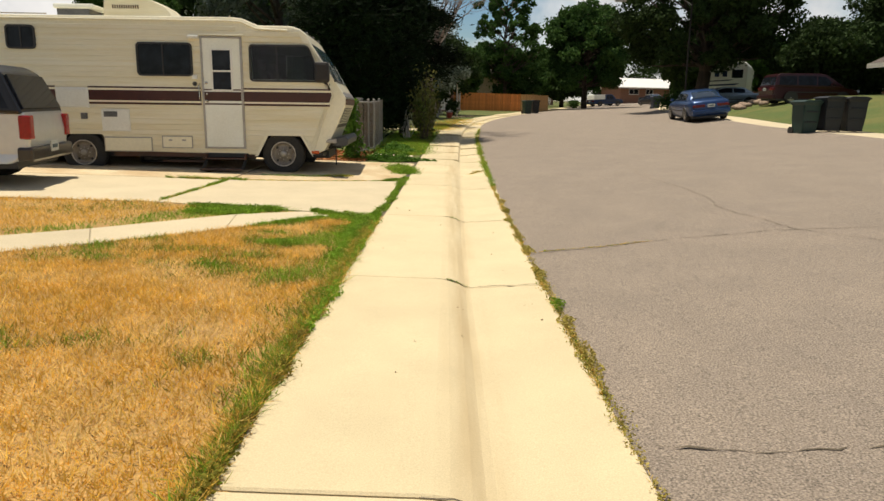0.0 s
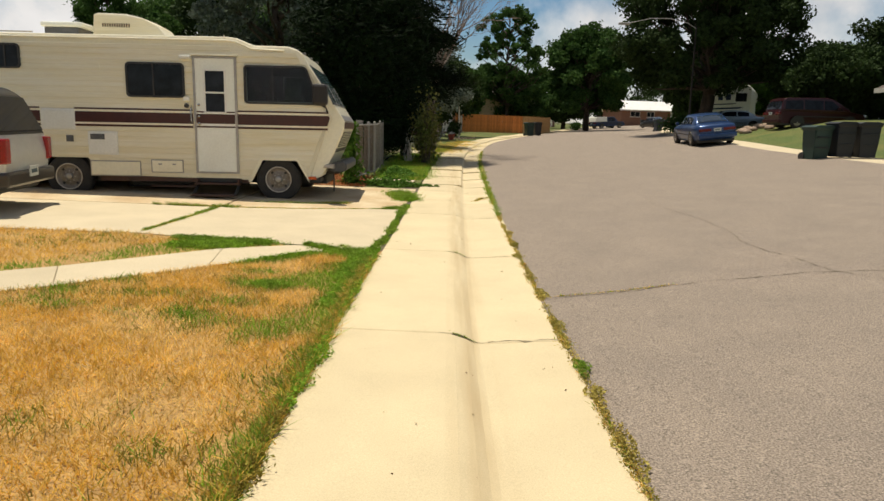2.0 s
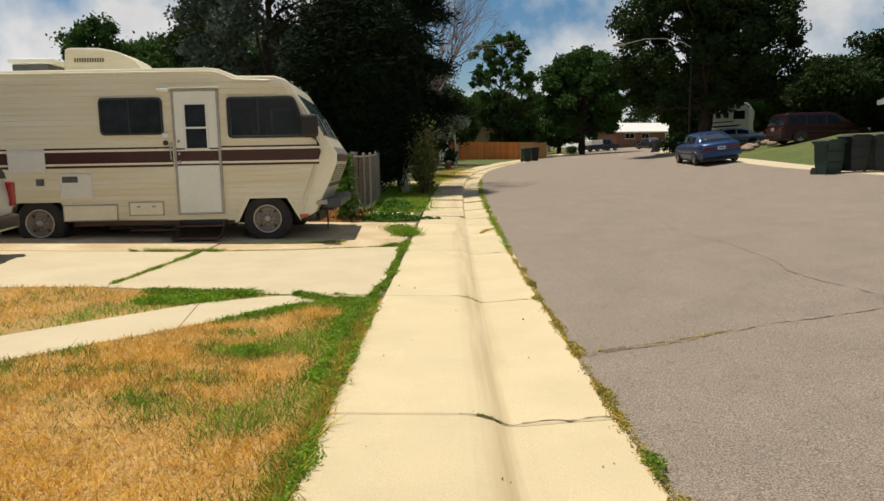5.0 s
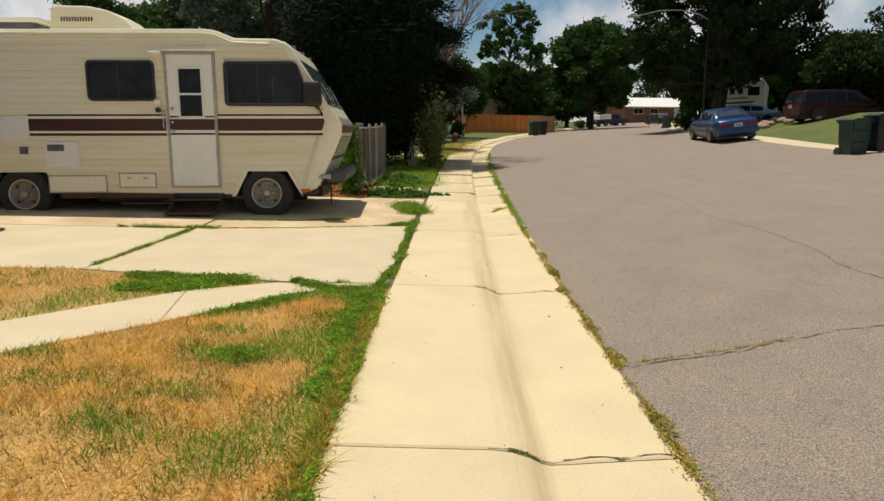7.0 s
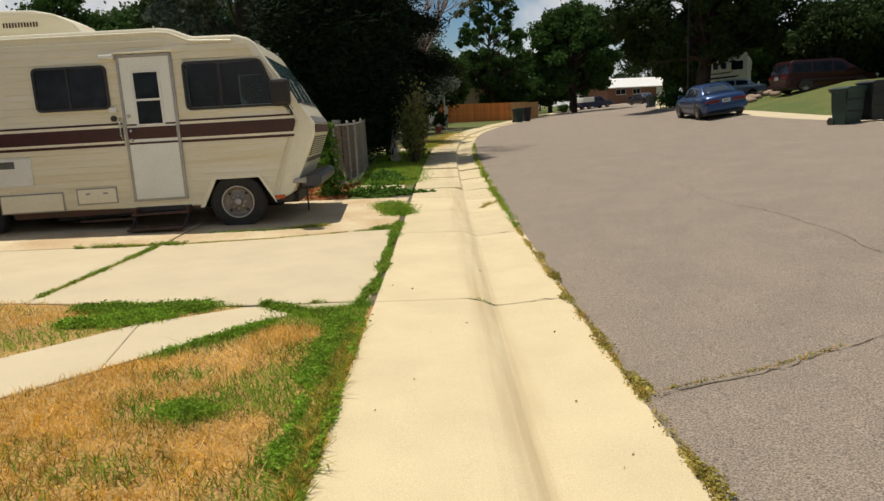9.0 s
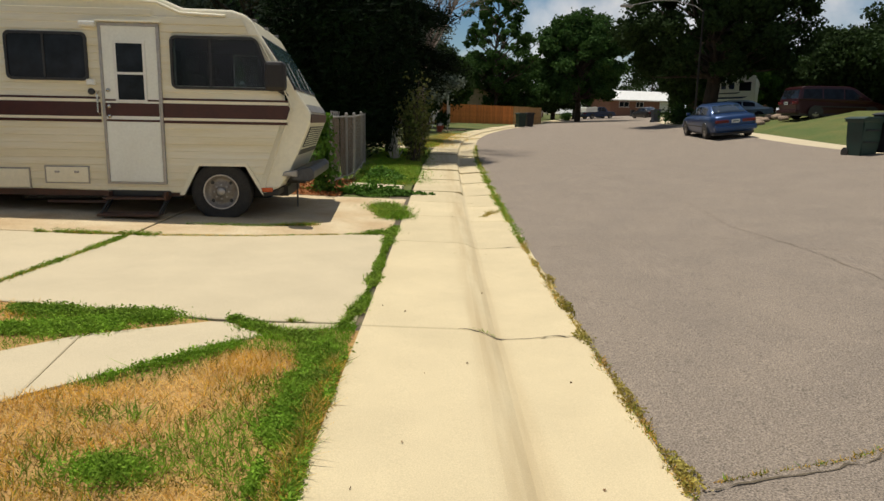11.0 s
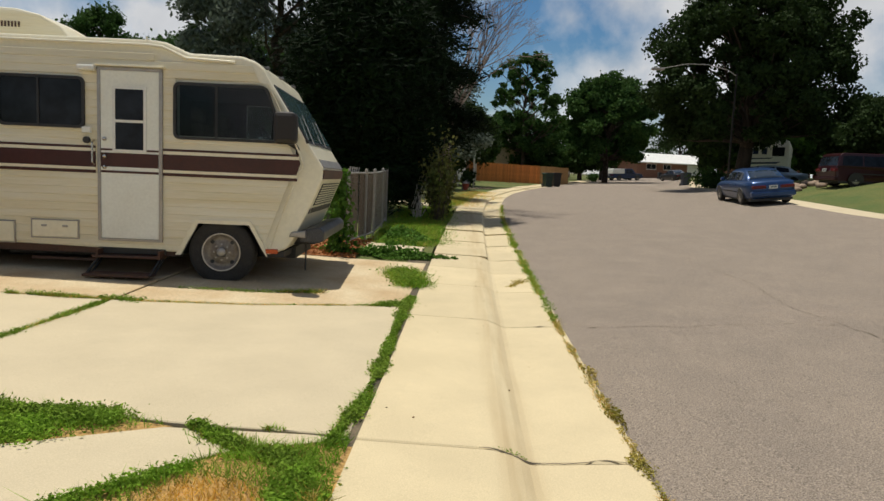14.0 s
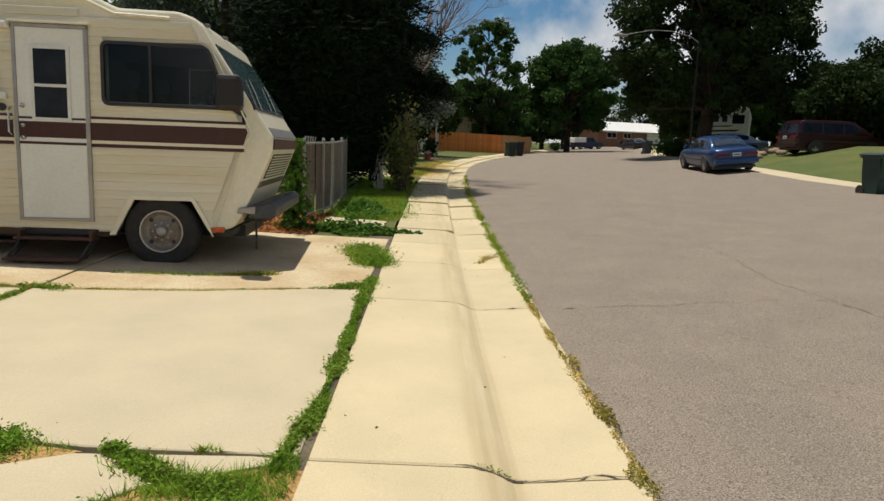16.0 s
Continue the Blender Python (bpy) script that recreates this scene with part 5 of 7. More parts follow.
def build_tree(x, y, height, crown_low, radius, trunk_r, material, label, seed, clumps=70, leaves=320, leaf=0.26, shape="round", gap=0.0, name="tree", clump_r=0.26, lean=(0, 0), base=None, rough=0.35):
    rng = np.random.default_rng(seed)
    z0 = gz(x, y) if base is None else base
    t = empty(name, Matrix.Translation((x, y, z0)), label, "tree")
    bm = bmesh.new()
    top = Vector((lean[0], lean[1], height * 0.8))
    fork = crown_low + (height - crown_low) * 0.18
    limb_mesh(bm, (0, 0, -0.1), (lean[0] * 0.3, lean[1] * 0.3, fork), trunk_r, trunk_r * 0.7, rng, 4, 0.05)
    limb_mesh(bm, (lean[0] * 0.3, lean[1] * 0.3, fork), top, trunk_r * 0.7, trunk_r * 0.12, rng, 4, 0.1)
    centres = []
    for i in range(clumps):
        u = rng.uniform(0.0, 1.0)
        h = crown_low + (height - crown_low) * u
        if shape == "round":
            r = radius * math.sqrt(max(0.05, 1 - (2 * u - 0.95) ** 2 * 0.92))
        elif shape == "dome":
            r = radius * math.sqrt(max(0.03, 1 - ((u - 0.33) / 0.69) ** 2))
        elif shape == "tall":
            r = radius * (1.05 - 0.75 * u) * (0.75 + 0.35 * math.sin(9 * u + seed))
        else:
            r = radius * (1.0 - 0.93 * u)
        a = rng.uniform(0, 2 * math.pi)
        r *= 1.0 + rough * noise.noise(Vector((1.7 * math.cos(a) + seed, 1.7 * math.sin(a), 3.4 * u)))
        rr = r * (rng.uniform(0.25, 1.0) ** 0.5)
        c = Vector((rr * math.cos(a) + lean[0] * u, rr * math.sin(a) + lean[1] * u, h + rng.normal() * 0.2))
        centres.append(c)
        if i % 3 == 0:
            s = Vector((lean[0] * 0.5 * u, lean[1] * 0.5 * u, max(crown_low * 0.9, h - rr * 0.75)))
            lb = bmesh.new()
            limb_mesh(lb, s, c, trunk_r * 0.28, 0.02, rng, 3)
            part("limb", lb, M_bark, t, smooth=True)
    part("trunk", bm, M_bark, t, smooth=True)
    pts = []
    for c in centres:
        cr = radius * clump_r * rng.uniform(0.6, 1.25)
        n = int(leaves * LEAF_MORE * rng.uniform(0.6, 1.3))
        p = rng.normal(size=(n, 3))
        p /= np.linalg.norm(p, axis=1, keepdims=True)
        p *= (rng.uniform(0.1, 1.0, size=(n, 1)) ** 0.55) * cr * (1 + 0.28 * np.abs(rng.normal(size=(n, 1))))
        p[:, 2] *= 0.72
        pts.append(p + np.array(c))
    pts = np.concatenate(pts)
    quads_object("crown", leaf_quads(pts, leaf * LEAF_SIZE, rng), material, t)
    return t


def build_conifer(x, y, height, radius, label, seed, low=0.6, name="conifer", boughs=150, mat_n=None, trunk=0.2, droop=0.25, power=0.75, dense=250, column=False, spread_k=0.26):
    """A dense evergreen: tiers of drooping boughs carrying short needle sprays."""
    rng = np.random.default_rng(seed)
    t = empty(name, Matrix.Translation((x, y, gz(x, y))), label, "tree")
    bm = bmesh.new()
    limb_mesh(bm, (0, 0, -0.1), (0, 0, height), trunk, 0.03, rng, 6, 0.02)
    sprays = []
    for i in range(boughs):
        u = (i + rng.uniform(0, 1)) / boughs
        h = low + (height - low) * u
        r = radius * (1.0 - u) ** power * rng.uniform(0.65, 1.15)
        a = rng.uniform(0, 2 * math.pi)
        if column:
            r = radius * min(1.0, 0.62 + 1.3 * u) * math.sqrt(max(0.02, 1.0 - max(0.0, (u - 0.45) / 0.56) ** 2)) * rng.uniform(0.75, 1.05)
            r *= 1.0 + 0.3 * noise.noise(Vector((2 * math.cos(a), 2 * math.sin(a) + seed, 2.2 * h * 0.6)))
        tip = Vector((r * math.cos(a), r * math.sin(a), h - droop * r + rng.normal() * 0.15))
        start = Vector((0, 0, h))
        if i % 2 == 0:
            lb = bmesh.new()
            limb_mesh(lb, start, tip, 0.035, 0.012, rng, 2)
            part("limb", lb, M_bark, t, smooth=True)
        n = int(dense * max(0.35, r))
        f = rng.uniform(0.15, 1.05, n)
        p = np.array(start)[None] * (1 - f[:, None]) + np.array(tip)[None] * f[:, None]
        spread = 0.10 + spread_k * f[:, None] * min(1.0, r)
        p = p + rng.normal(size=(n, 3)) * spread * np.array([1, 1, 0.55])
        p[:, 2] -= np.abs(rng.normal(size=n)) * 0.12 * f
        sprays.append(p)
    part("trunk", bm, M_bark, t, smooth=True)
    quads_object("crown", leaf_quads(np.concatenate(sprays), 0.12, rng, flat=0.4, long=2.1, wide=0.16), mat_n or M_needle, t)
    return t


def build_bare_tree(x, y, label, seed):
    rng = np.random.default_rng(seed)
    t = empty("bare_tree", Matrix.Translation((x, y, gz(x, y))), label, "tree")
    bm = bmesh.new()
    limb_mesh(bm, (0, 0, -0.1), (0.3, 0, 4.0), 0.16, 0.10, rng, 4, 0.1)

    def grow(a, d, L, r, depth):
        b = a + d * L
        limb_mesh(bm, a, b, r, r * 0.6, rng, 2, 0.25)
        if depth == 0:
            return
        for _ in range(3 if depth > 1 else 4):
            nd = (d + Vector(rng.normal(size=3)) * 0.45 + Vector((0.1, 0, 0.08))).normalized()
            grow(a.lerp(b, rng.uniform(0.5, 1.0)), nd, L * rng.uniform(0.55, 0.8), r * 0.55, depth - 1)
    for _ in range(7):
        grow(Vector((0.3, 0, rng.uniform(3.0, 4.0))), Vector((rng.normal() * 0.4 + 0.35, rng.normal() * 0.4, 1)).normalized(), 2.0, 0.04, 4)
    part("limb", bm, M_twig, t)
    return t


def build_shrub(x, y, h, r, material, label, seed, n=2600, leaf=0.09, name="shrub", sticks=10):
    rng = np.random.default_rng(seed)
    t = empty(name, Matrix.Translation((x, y, gz(x, y))), label, "shrub")
    bm = bmesh.new()
    tips = []
    for i in range(sticks):
        a = rng.uniform(0, 2 * math.pi)
        tip = Vector((r * 0.8 * math.cos(a) * rng.uniform(0.2, 1), r * 0.8 * math.sin(a) * rng.uniform(0.2, 1), h * rng.uniform(0.55, 1.0)))
        limb_mesh(bm, (rng.normal() * 0.05, rng.normal() * 0.05, -0.03), tip, 0.018, 0.006, rng, 3)
        tips.append(tip)
    part("stems", bm, M_bark, t)
    k = rng.integers(0, sticks, n)
    f = rng.uniform(0.25, 1.05, n)[:, None]
    p = np.array([tuple(v) for v in tips])[k] * f + rng.normal(size=(n, 3)) * np.array([r, r, h * 0.6]) * 0.2
    p[:, 2] = np.abs(p[:, 2])
    quads_object("foliage", leaf_quads(p, leaf, rng), material, t)
    return t


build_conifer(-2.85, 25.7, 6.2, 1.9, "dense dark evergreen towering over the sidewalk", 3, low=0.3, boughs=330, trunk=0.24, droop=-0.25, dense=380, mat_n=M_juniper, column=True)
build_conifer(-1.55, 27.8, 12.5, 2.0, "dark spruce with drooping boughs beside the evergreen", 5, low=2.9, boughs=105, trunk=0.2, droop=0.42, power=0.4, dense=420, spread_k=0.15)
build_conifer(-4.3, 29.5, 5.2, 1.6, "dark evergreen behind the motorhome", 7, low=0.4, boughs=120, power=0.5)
build_tree(-8.2, 36.5, 13.0, 3.0, 4.3, 0.3, M_leaf_silver, "tall silver-leaved tree behind the motorhome", 11, 130, 260, 0.22, clump_r=0.2)
build_tree(-20.9, 46, 8.4, 5.2, 2.1, 0.25, M_leaf, "green tree showing above the motorhome roof", 13, 60, 130, 0.2, clump_r=0.26)
build_tree(-18.2, 46.5, 6.6, 4.2, 1.6, 0.2, M_leaf, "smaller green tree showing above the motorhome roof", 14, 40, 120, 0.2, clump_r=0.26)
build_bare_tree(-0.7, 31.0, "leafless tree with a haze of fine grey twigs", 17)
build_tree(-0.9, 37.0, 5.2, 1.6, 1.9, 0.12, M_leaf_silver, "grey-green juniper tree behind the spruce", 19, 40, 260, 0.15, "tall")
build_shrub(-0.72, 24.4, 2.2, 0.6, M_shrub, "straggly yellow-green shrub at the sidewalk", 23, 1300, 0.08, sticks=16)
build_shrub(-0.75, 26.2, 1.6, 0.6, M_shrub, "straggly yellow-green shrub at the sidewalk", 24, 1500, 0.09)
build_tree(6.4, 78.0, 12.5, 3.0, 4.3, 0.24, M_leaf, "tall airy tree with sky showing through", 29, 210, 42, 0.36, "round", clump_r=0.095, rough=0.9)
build_tree(1.4, 73.0, 5.6, 1.2, 3.0, 0.25, M_leaf, "leafy green tree behind the orange fence", 31, 60, 200, 0.3, clump_r=0.22)
build_tree(7.0, 81.0, 6.4, 1.0, 4.0, 0.2, M_leaf, "dark green tree behind the orange fence", 32, 80, 200, 0.3, clump_r=0.2)
build_tree(16.3, 84.6, 11.5, 2.8, 5.3, 0.36, M_leaf, "broad dense green tree with a rounded crown", 37, 180, 230, 0.34, "dome", clump_r=0.16)
build_tree(17.8, 50.5, 13.3, 3.2, 5.55, 0.5, M_leaf_dark, "huge dark maple overhanging the far yards", 41, 330, 190, 0.25, "dome", clump_r=0.13, rough=0.4)
build_tree(22.4, 42.6, 3.4, 1.6, 2.9, 0.25, M_leaf_dark, "dark bushy tree overhanging the minivan", 43, 90, 300, 0.24)
build_tree(25.5, 46.5, 3.4, 0.6, 3.0, 0.25, M_leaf_dark, "dark bushy tree behind the minivan", 42, 70, 300, 0.24)
build_tree(29.0, 47.0, 3.7, 0.9, 3.2, 0.25, M_leaf_dark, "dark bushy tree behind the minivan", 44, 60, 300, 0.24)
build_tree(32.4, 48.0, 9.0, 1.8, 4.2, 0.3, M_leaf_dark, "dark tree beside the far-side house", 45, 110, 260, 0.26, clump_r=0.2)
build_tree(27.0, 53.0, 5.0, 0.8, 2.4, 0.2, M_leaf_dark, "dark bushy tree beside the travel trailer", 146, 50, 260, 0.24)
build_tree(25.5, 62.0, 7.0, 1.2, 2.0, 0.2, M_leaf_bright, "light green tree between the far houses", 46, 40, 220, 0.25)
build_tree(21.5, 112.0, 11.0, 3.0, 4.4, 0.3, M_leaf, "leafy tree far down the street", 48, 55, 200, 0.45)
for i, (tx, ty, th, tr) in enumerate([(28.5, 64, 4.5, 2.8), (27.5, 74, 8, 3.6), (24.5, 72, 5, 2.4), (31, 82, 9, 4.5), (16.2, 100, 4.6, 3.2), (-6, 62, 9, 4.5), (-13, 66, 11, 5), (-3, 92, 8, 4), (-22, 70, 12, 6), (22, 150, 9, 5), (36, 168, 14, 7), (50, 165, 13, 7), (64, 150, 13, 7), (58, 110, 8, 5), (48, 90, 7, 5), (44, 70, 6.5, 4), (74, 120, 14, 8), (8, 140, 9, 5), (-34, 90, 13, 7)]):
    build_tree(tx, ty, th, 1.6, tr, 0.35, M_leaf_dark if i % 3 else M_leaf, "distant dark green street tree", 60 + i, 46, 170, 0.55)
build_tree(-0.6, 53.5, 5.6, 1.2, 2.6, 0.2, M_leaf_dark, "dark leafy tree in front of the neighbour's house", 90, 50, 240, 0.2)
build_tree(-4.0, 47.0, 8.5, 1.5, 3.4, 0.25, M_leaf_dark, "dark leafy tree in the neighbour's yard", 91, 60, 240, 0.24)
for i, (sx, sy, sh, sr) in enumerate([(13.0, 95.5, 1.2, 1.1), (16.6, 92.5, 1.0, 0.9)]):
    build_shrub(sx, sy, sh, sr, M_petal if i == 0 else M_leaf, "white-flowering shrub in a garden" if i == 0 else "round green shrub in a garden", 100 + i, 900, 0.16)
build_shrub(22.6, 42.2, 1.4, 1.2, M_leaf_dark, "low dark shrub beside the minivan", 103, 1500, 0.14)
build_shrub(17.4, 54.0, 1.3, 2.0, M_leaf, "low green hedge under the maple", 104, 2500, 0.14)
build_shrub(24.2, 34.8, 2.0, 1.8, M_leaf_dark, "dark shrub before the far-side house", 105, 2500, 0.14)
build_shrub(0.4, 52.0, 1.1, 0.8, M_leaf_dark, "rounded dark shrub beside a flower bed", 106, 1500, 0.12)
build_shrub(-0.6, 46.6, 0.7, 0.6, M_petal, "white-flowering plants in a front bed", 108, 140, 0.07)


# ---- fences ----
def fence_run(name, pts, height, board_w, gap, material, label, post_every=2.4, cap=0.0):
    f = empty(name, Matrix.Translation((pts[0][0], pts[0][1], gz(*pts[0]))), label, "fence")
    o = Vector((pts[0][0], pts[0][1], gz(*pts[0])))
    rng = np.random.default_rng(5)
    shared = {}
    for (x0, y0), (x1, y1) in zip(pts, pts[1:]):
        L = math.hypot(x1 - x0, y1 - y0)
        ang = math.atan2(y1 - y0, x1 - x0)
        n = int(L / (board_w + gap))
        if "board" not in shared:
            bm = box(-board_w / 2, board_w / 2, -0.011, 0.011, 0.04, height)
            shared["board"] = part("board", bm, material, f).data
            bpy.data.objects.remove(bpy.data.objects["board"]) if "board" in bpy.data.objects else None
        for i in range(n):
            s = (i + 0.5) / n
            px, py = x0 + (x1 - x0) * s, y0 + (y1 - y0) * s
            b = new("board", shared["board"])
            b.parent = f
            b.matrix_local = Matrix.Translation((px - o.x, py - o.y, gz(px, py) - o.z + rng.normal() * 0.006)) @ Matrix.Rotation(ang, 4, "Z") @ Matrix.Rotation(rng.normal() * 0.006, 4, "Y")
        m = max(1, int(L / post_every))
        for i in range(m + 1):
            s = i / m
            px, py = x0 + (x1 - x0) * s, y0 + (y1 - y0) * s
            nx, ny = -math.sin(ang) * 0.07, math.cos(ang) * 0.07
            part("post", box(px - o.x + nx - 0.045, px - o.x + nx + 0.045, py - o.y + ny - 0.045, py - o.y + ny + 0.045, gz(px, py) - o.z - 0.05, gz(px, py) - o.z + height + cap), material, f)
        for z in (0.35, height - 0.3):
            bm = add_tube(bmesh.new(), (x0 - o.x - math.sin(ang) * 0.035, y0 - o.y + math.cos(ang) * 0.035, gz(x0, y0) - o.z + z), (x1 - o.x - math.sin(ang) * 0.035, y1 - o.y + math.cos(ang) * 0.035, gz(x1, y1) - o.z + z), 0.03, sides=4)
            part("rail", bm, material, f)
    return f


fence_run("privacy_fence", [(-6.0, 61.5), (1.6, 64.8), (7.07, 68.2)], 1.62, 0.14, 0.006, M_fence, "fresh orange-stained wooden privacy fence")
fence_run("privacy_fence", [(7.07, 68.2), (10.72, 75.2)], 1.62, 0.14, 0.006, M_fence_tan, "paler tan stretch of the wooden privacy fence")


def build_wire_fence():
    """Chain-link panels woven with weathered wooden slats."""
    o = Vector((-2.12, 18.35, gz(-2.12, 18.35)))
    f = empty("chain_link_fence", Matrix.Translation(o), "rusty chain-link fence and gate backed with weathered slats", "fence")
    posts = [(0.0, 0.0), (0.16, 1.1), (0.24, 1.75), (0.20, 3.6), (0.12, 5.3)]
    for px, py in posts:
        h = gz(o.x + px, o.y + py) - o.z
        p = part("post", add_tube(bmesh.new(), (px, py, h - 0.03), (px, py, h + 1.30), 0.027, sides=10), M_galv, f)
        part("post_cap", lathe([(0.031, 1.29), (0.034, 1.31), (0.024, 1.335), (0.004, 1.345)], "z", 12), M_galv, p).location = (px, py, h)
    rng = np.random.default_rng(8)
    slat = part("slat", box(-0.006, 0.006, -0.032, 0.032, 0.06, 1.24), M_board, f)
    slat.location = (0.0, 0.08, 0.0)
    for k, ((x0, y0), (x1, y1)) in enumerate(zip(posts, posts[1:])):
        for z in (0.08, 1.26):
            part("rail", add_tube(bmesh.new(), (x0, y0, gz(o.x + x0, o.y + y0) - o.z + z), (x1, y1, gz(o.x + x1, o.y + y1) - o.z + z), 0.018), M_galv, f)
        n = int((y1 - y0) / 0.075)
        for i in range(n):
            s = (i + 0.6) / (n + 0.2)
            if rng.uniform() < 0.08:
                continue
            b = new("slat", slat.data)
            b.parent = f
            px, py = x0 + (x1 - x0) * s, y0 + (y1 - y0) * s
            b.matrix_local = Matrix.Translation((px - 0.012, py, gz(o.x + px, o.y + py) - o.z + rng.normal() * 0.012)) @ Matrix.Rotation(rng.normal() * 0.012, 4, "X")
        bm = bmesh.new()
        m = int((y1 - y0) / 0.12)
        L = y1 - y0
        for i in range(-9, m):
            for d in (1, -1):
                ya, yb = i * 0.12, i * 0.12 + 1.14
                za, zb = 0.10, 1.24
                if ya < 0:
                    za, ya = za - ya, 0.0
                if yb > L:
                    zb, yb = zb - (yb - L), L
                if zb - za < 0.05:
                    continue
                if d < 0:
                    ya, yb = L - ya, L - yb
                h = gz(o.x, o.y + y0 + L / 2) - o.z
                add_tube(bm, (x0 + (x1 - x0) * ya / L + 0.02, y0 + ya, h + za), (x0 + (x1 - x0) * yb / L + 0.02, y0 + yb, h + zb), 0.0018, sides=3)
        part("wire_mesh", bm, M_galv, f)
    for i in range(9):
        yy = 0.05 + i * 0.13
        part("wire_end", add_tube(bmesh.new(), (0.0, yy, 1.27), (0.02 * (-1) ** i, yy + 0.03, 1.38), 0.009, sides=5), M_galv, f)
    return f


build_wire_fence()
rng_st = np.random.default_rng(77)
st = empty("dead_stump", Matrix.Translation((-1.30, 25.0, gz(-1.30, 25.0))), "bleached dead plant stalks under the evergreen", "dead plant")
bm = bmesh.new()
for i in range(16):
    a = rng_st.uniform(0, 6.28)
    limb_mesh(bm, (0.12 * math.cos(a), 0.12 * math.sin(a), -0.02), (0.35 * math.cos(a) * rng_st.uniform(0.2, 1), 0.35 * math.sin(a) * rng_st.uniform(0.2, 1), rng_st.uniform(0.5, 1.15)), 0.011, 0.005, rng_st, 3, 0.3)
part("stalks", bm, M_trim, st)


# ---- houses ----
def wall_with_openings(bm, x0, x1, z0, z1, holes, y0, y1):
    """A wall along x with rectangular openings right through it."""
    xs = sorted({x0, x1, *[v for h in holes for v in h[:2]]})
    zs = sorted({z0, z1, *[v for h in holes for v in h[2:]]})
    for a, b in zip(xs, xs[1:]):
        for c, d in zip(zs, zs[1:]):
            mx, mz = (a + b) / 2, (c + d) / 2
            if any(h[0] < mx < h[1] and h[2] < mz < h[3] for h in holes):
                continue
            add_box(bm, a, b, y0, y1, c, d)
    bmesh.ops.remove_doubles(bm, verts=bm.verts, dist=0.0005)
    return bm


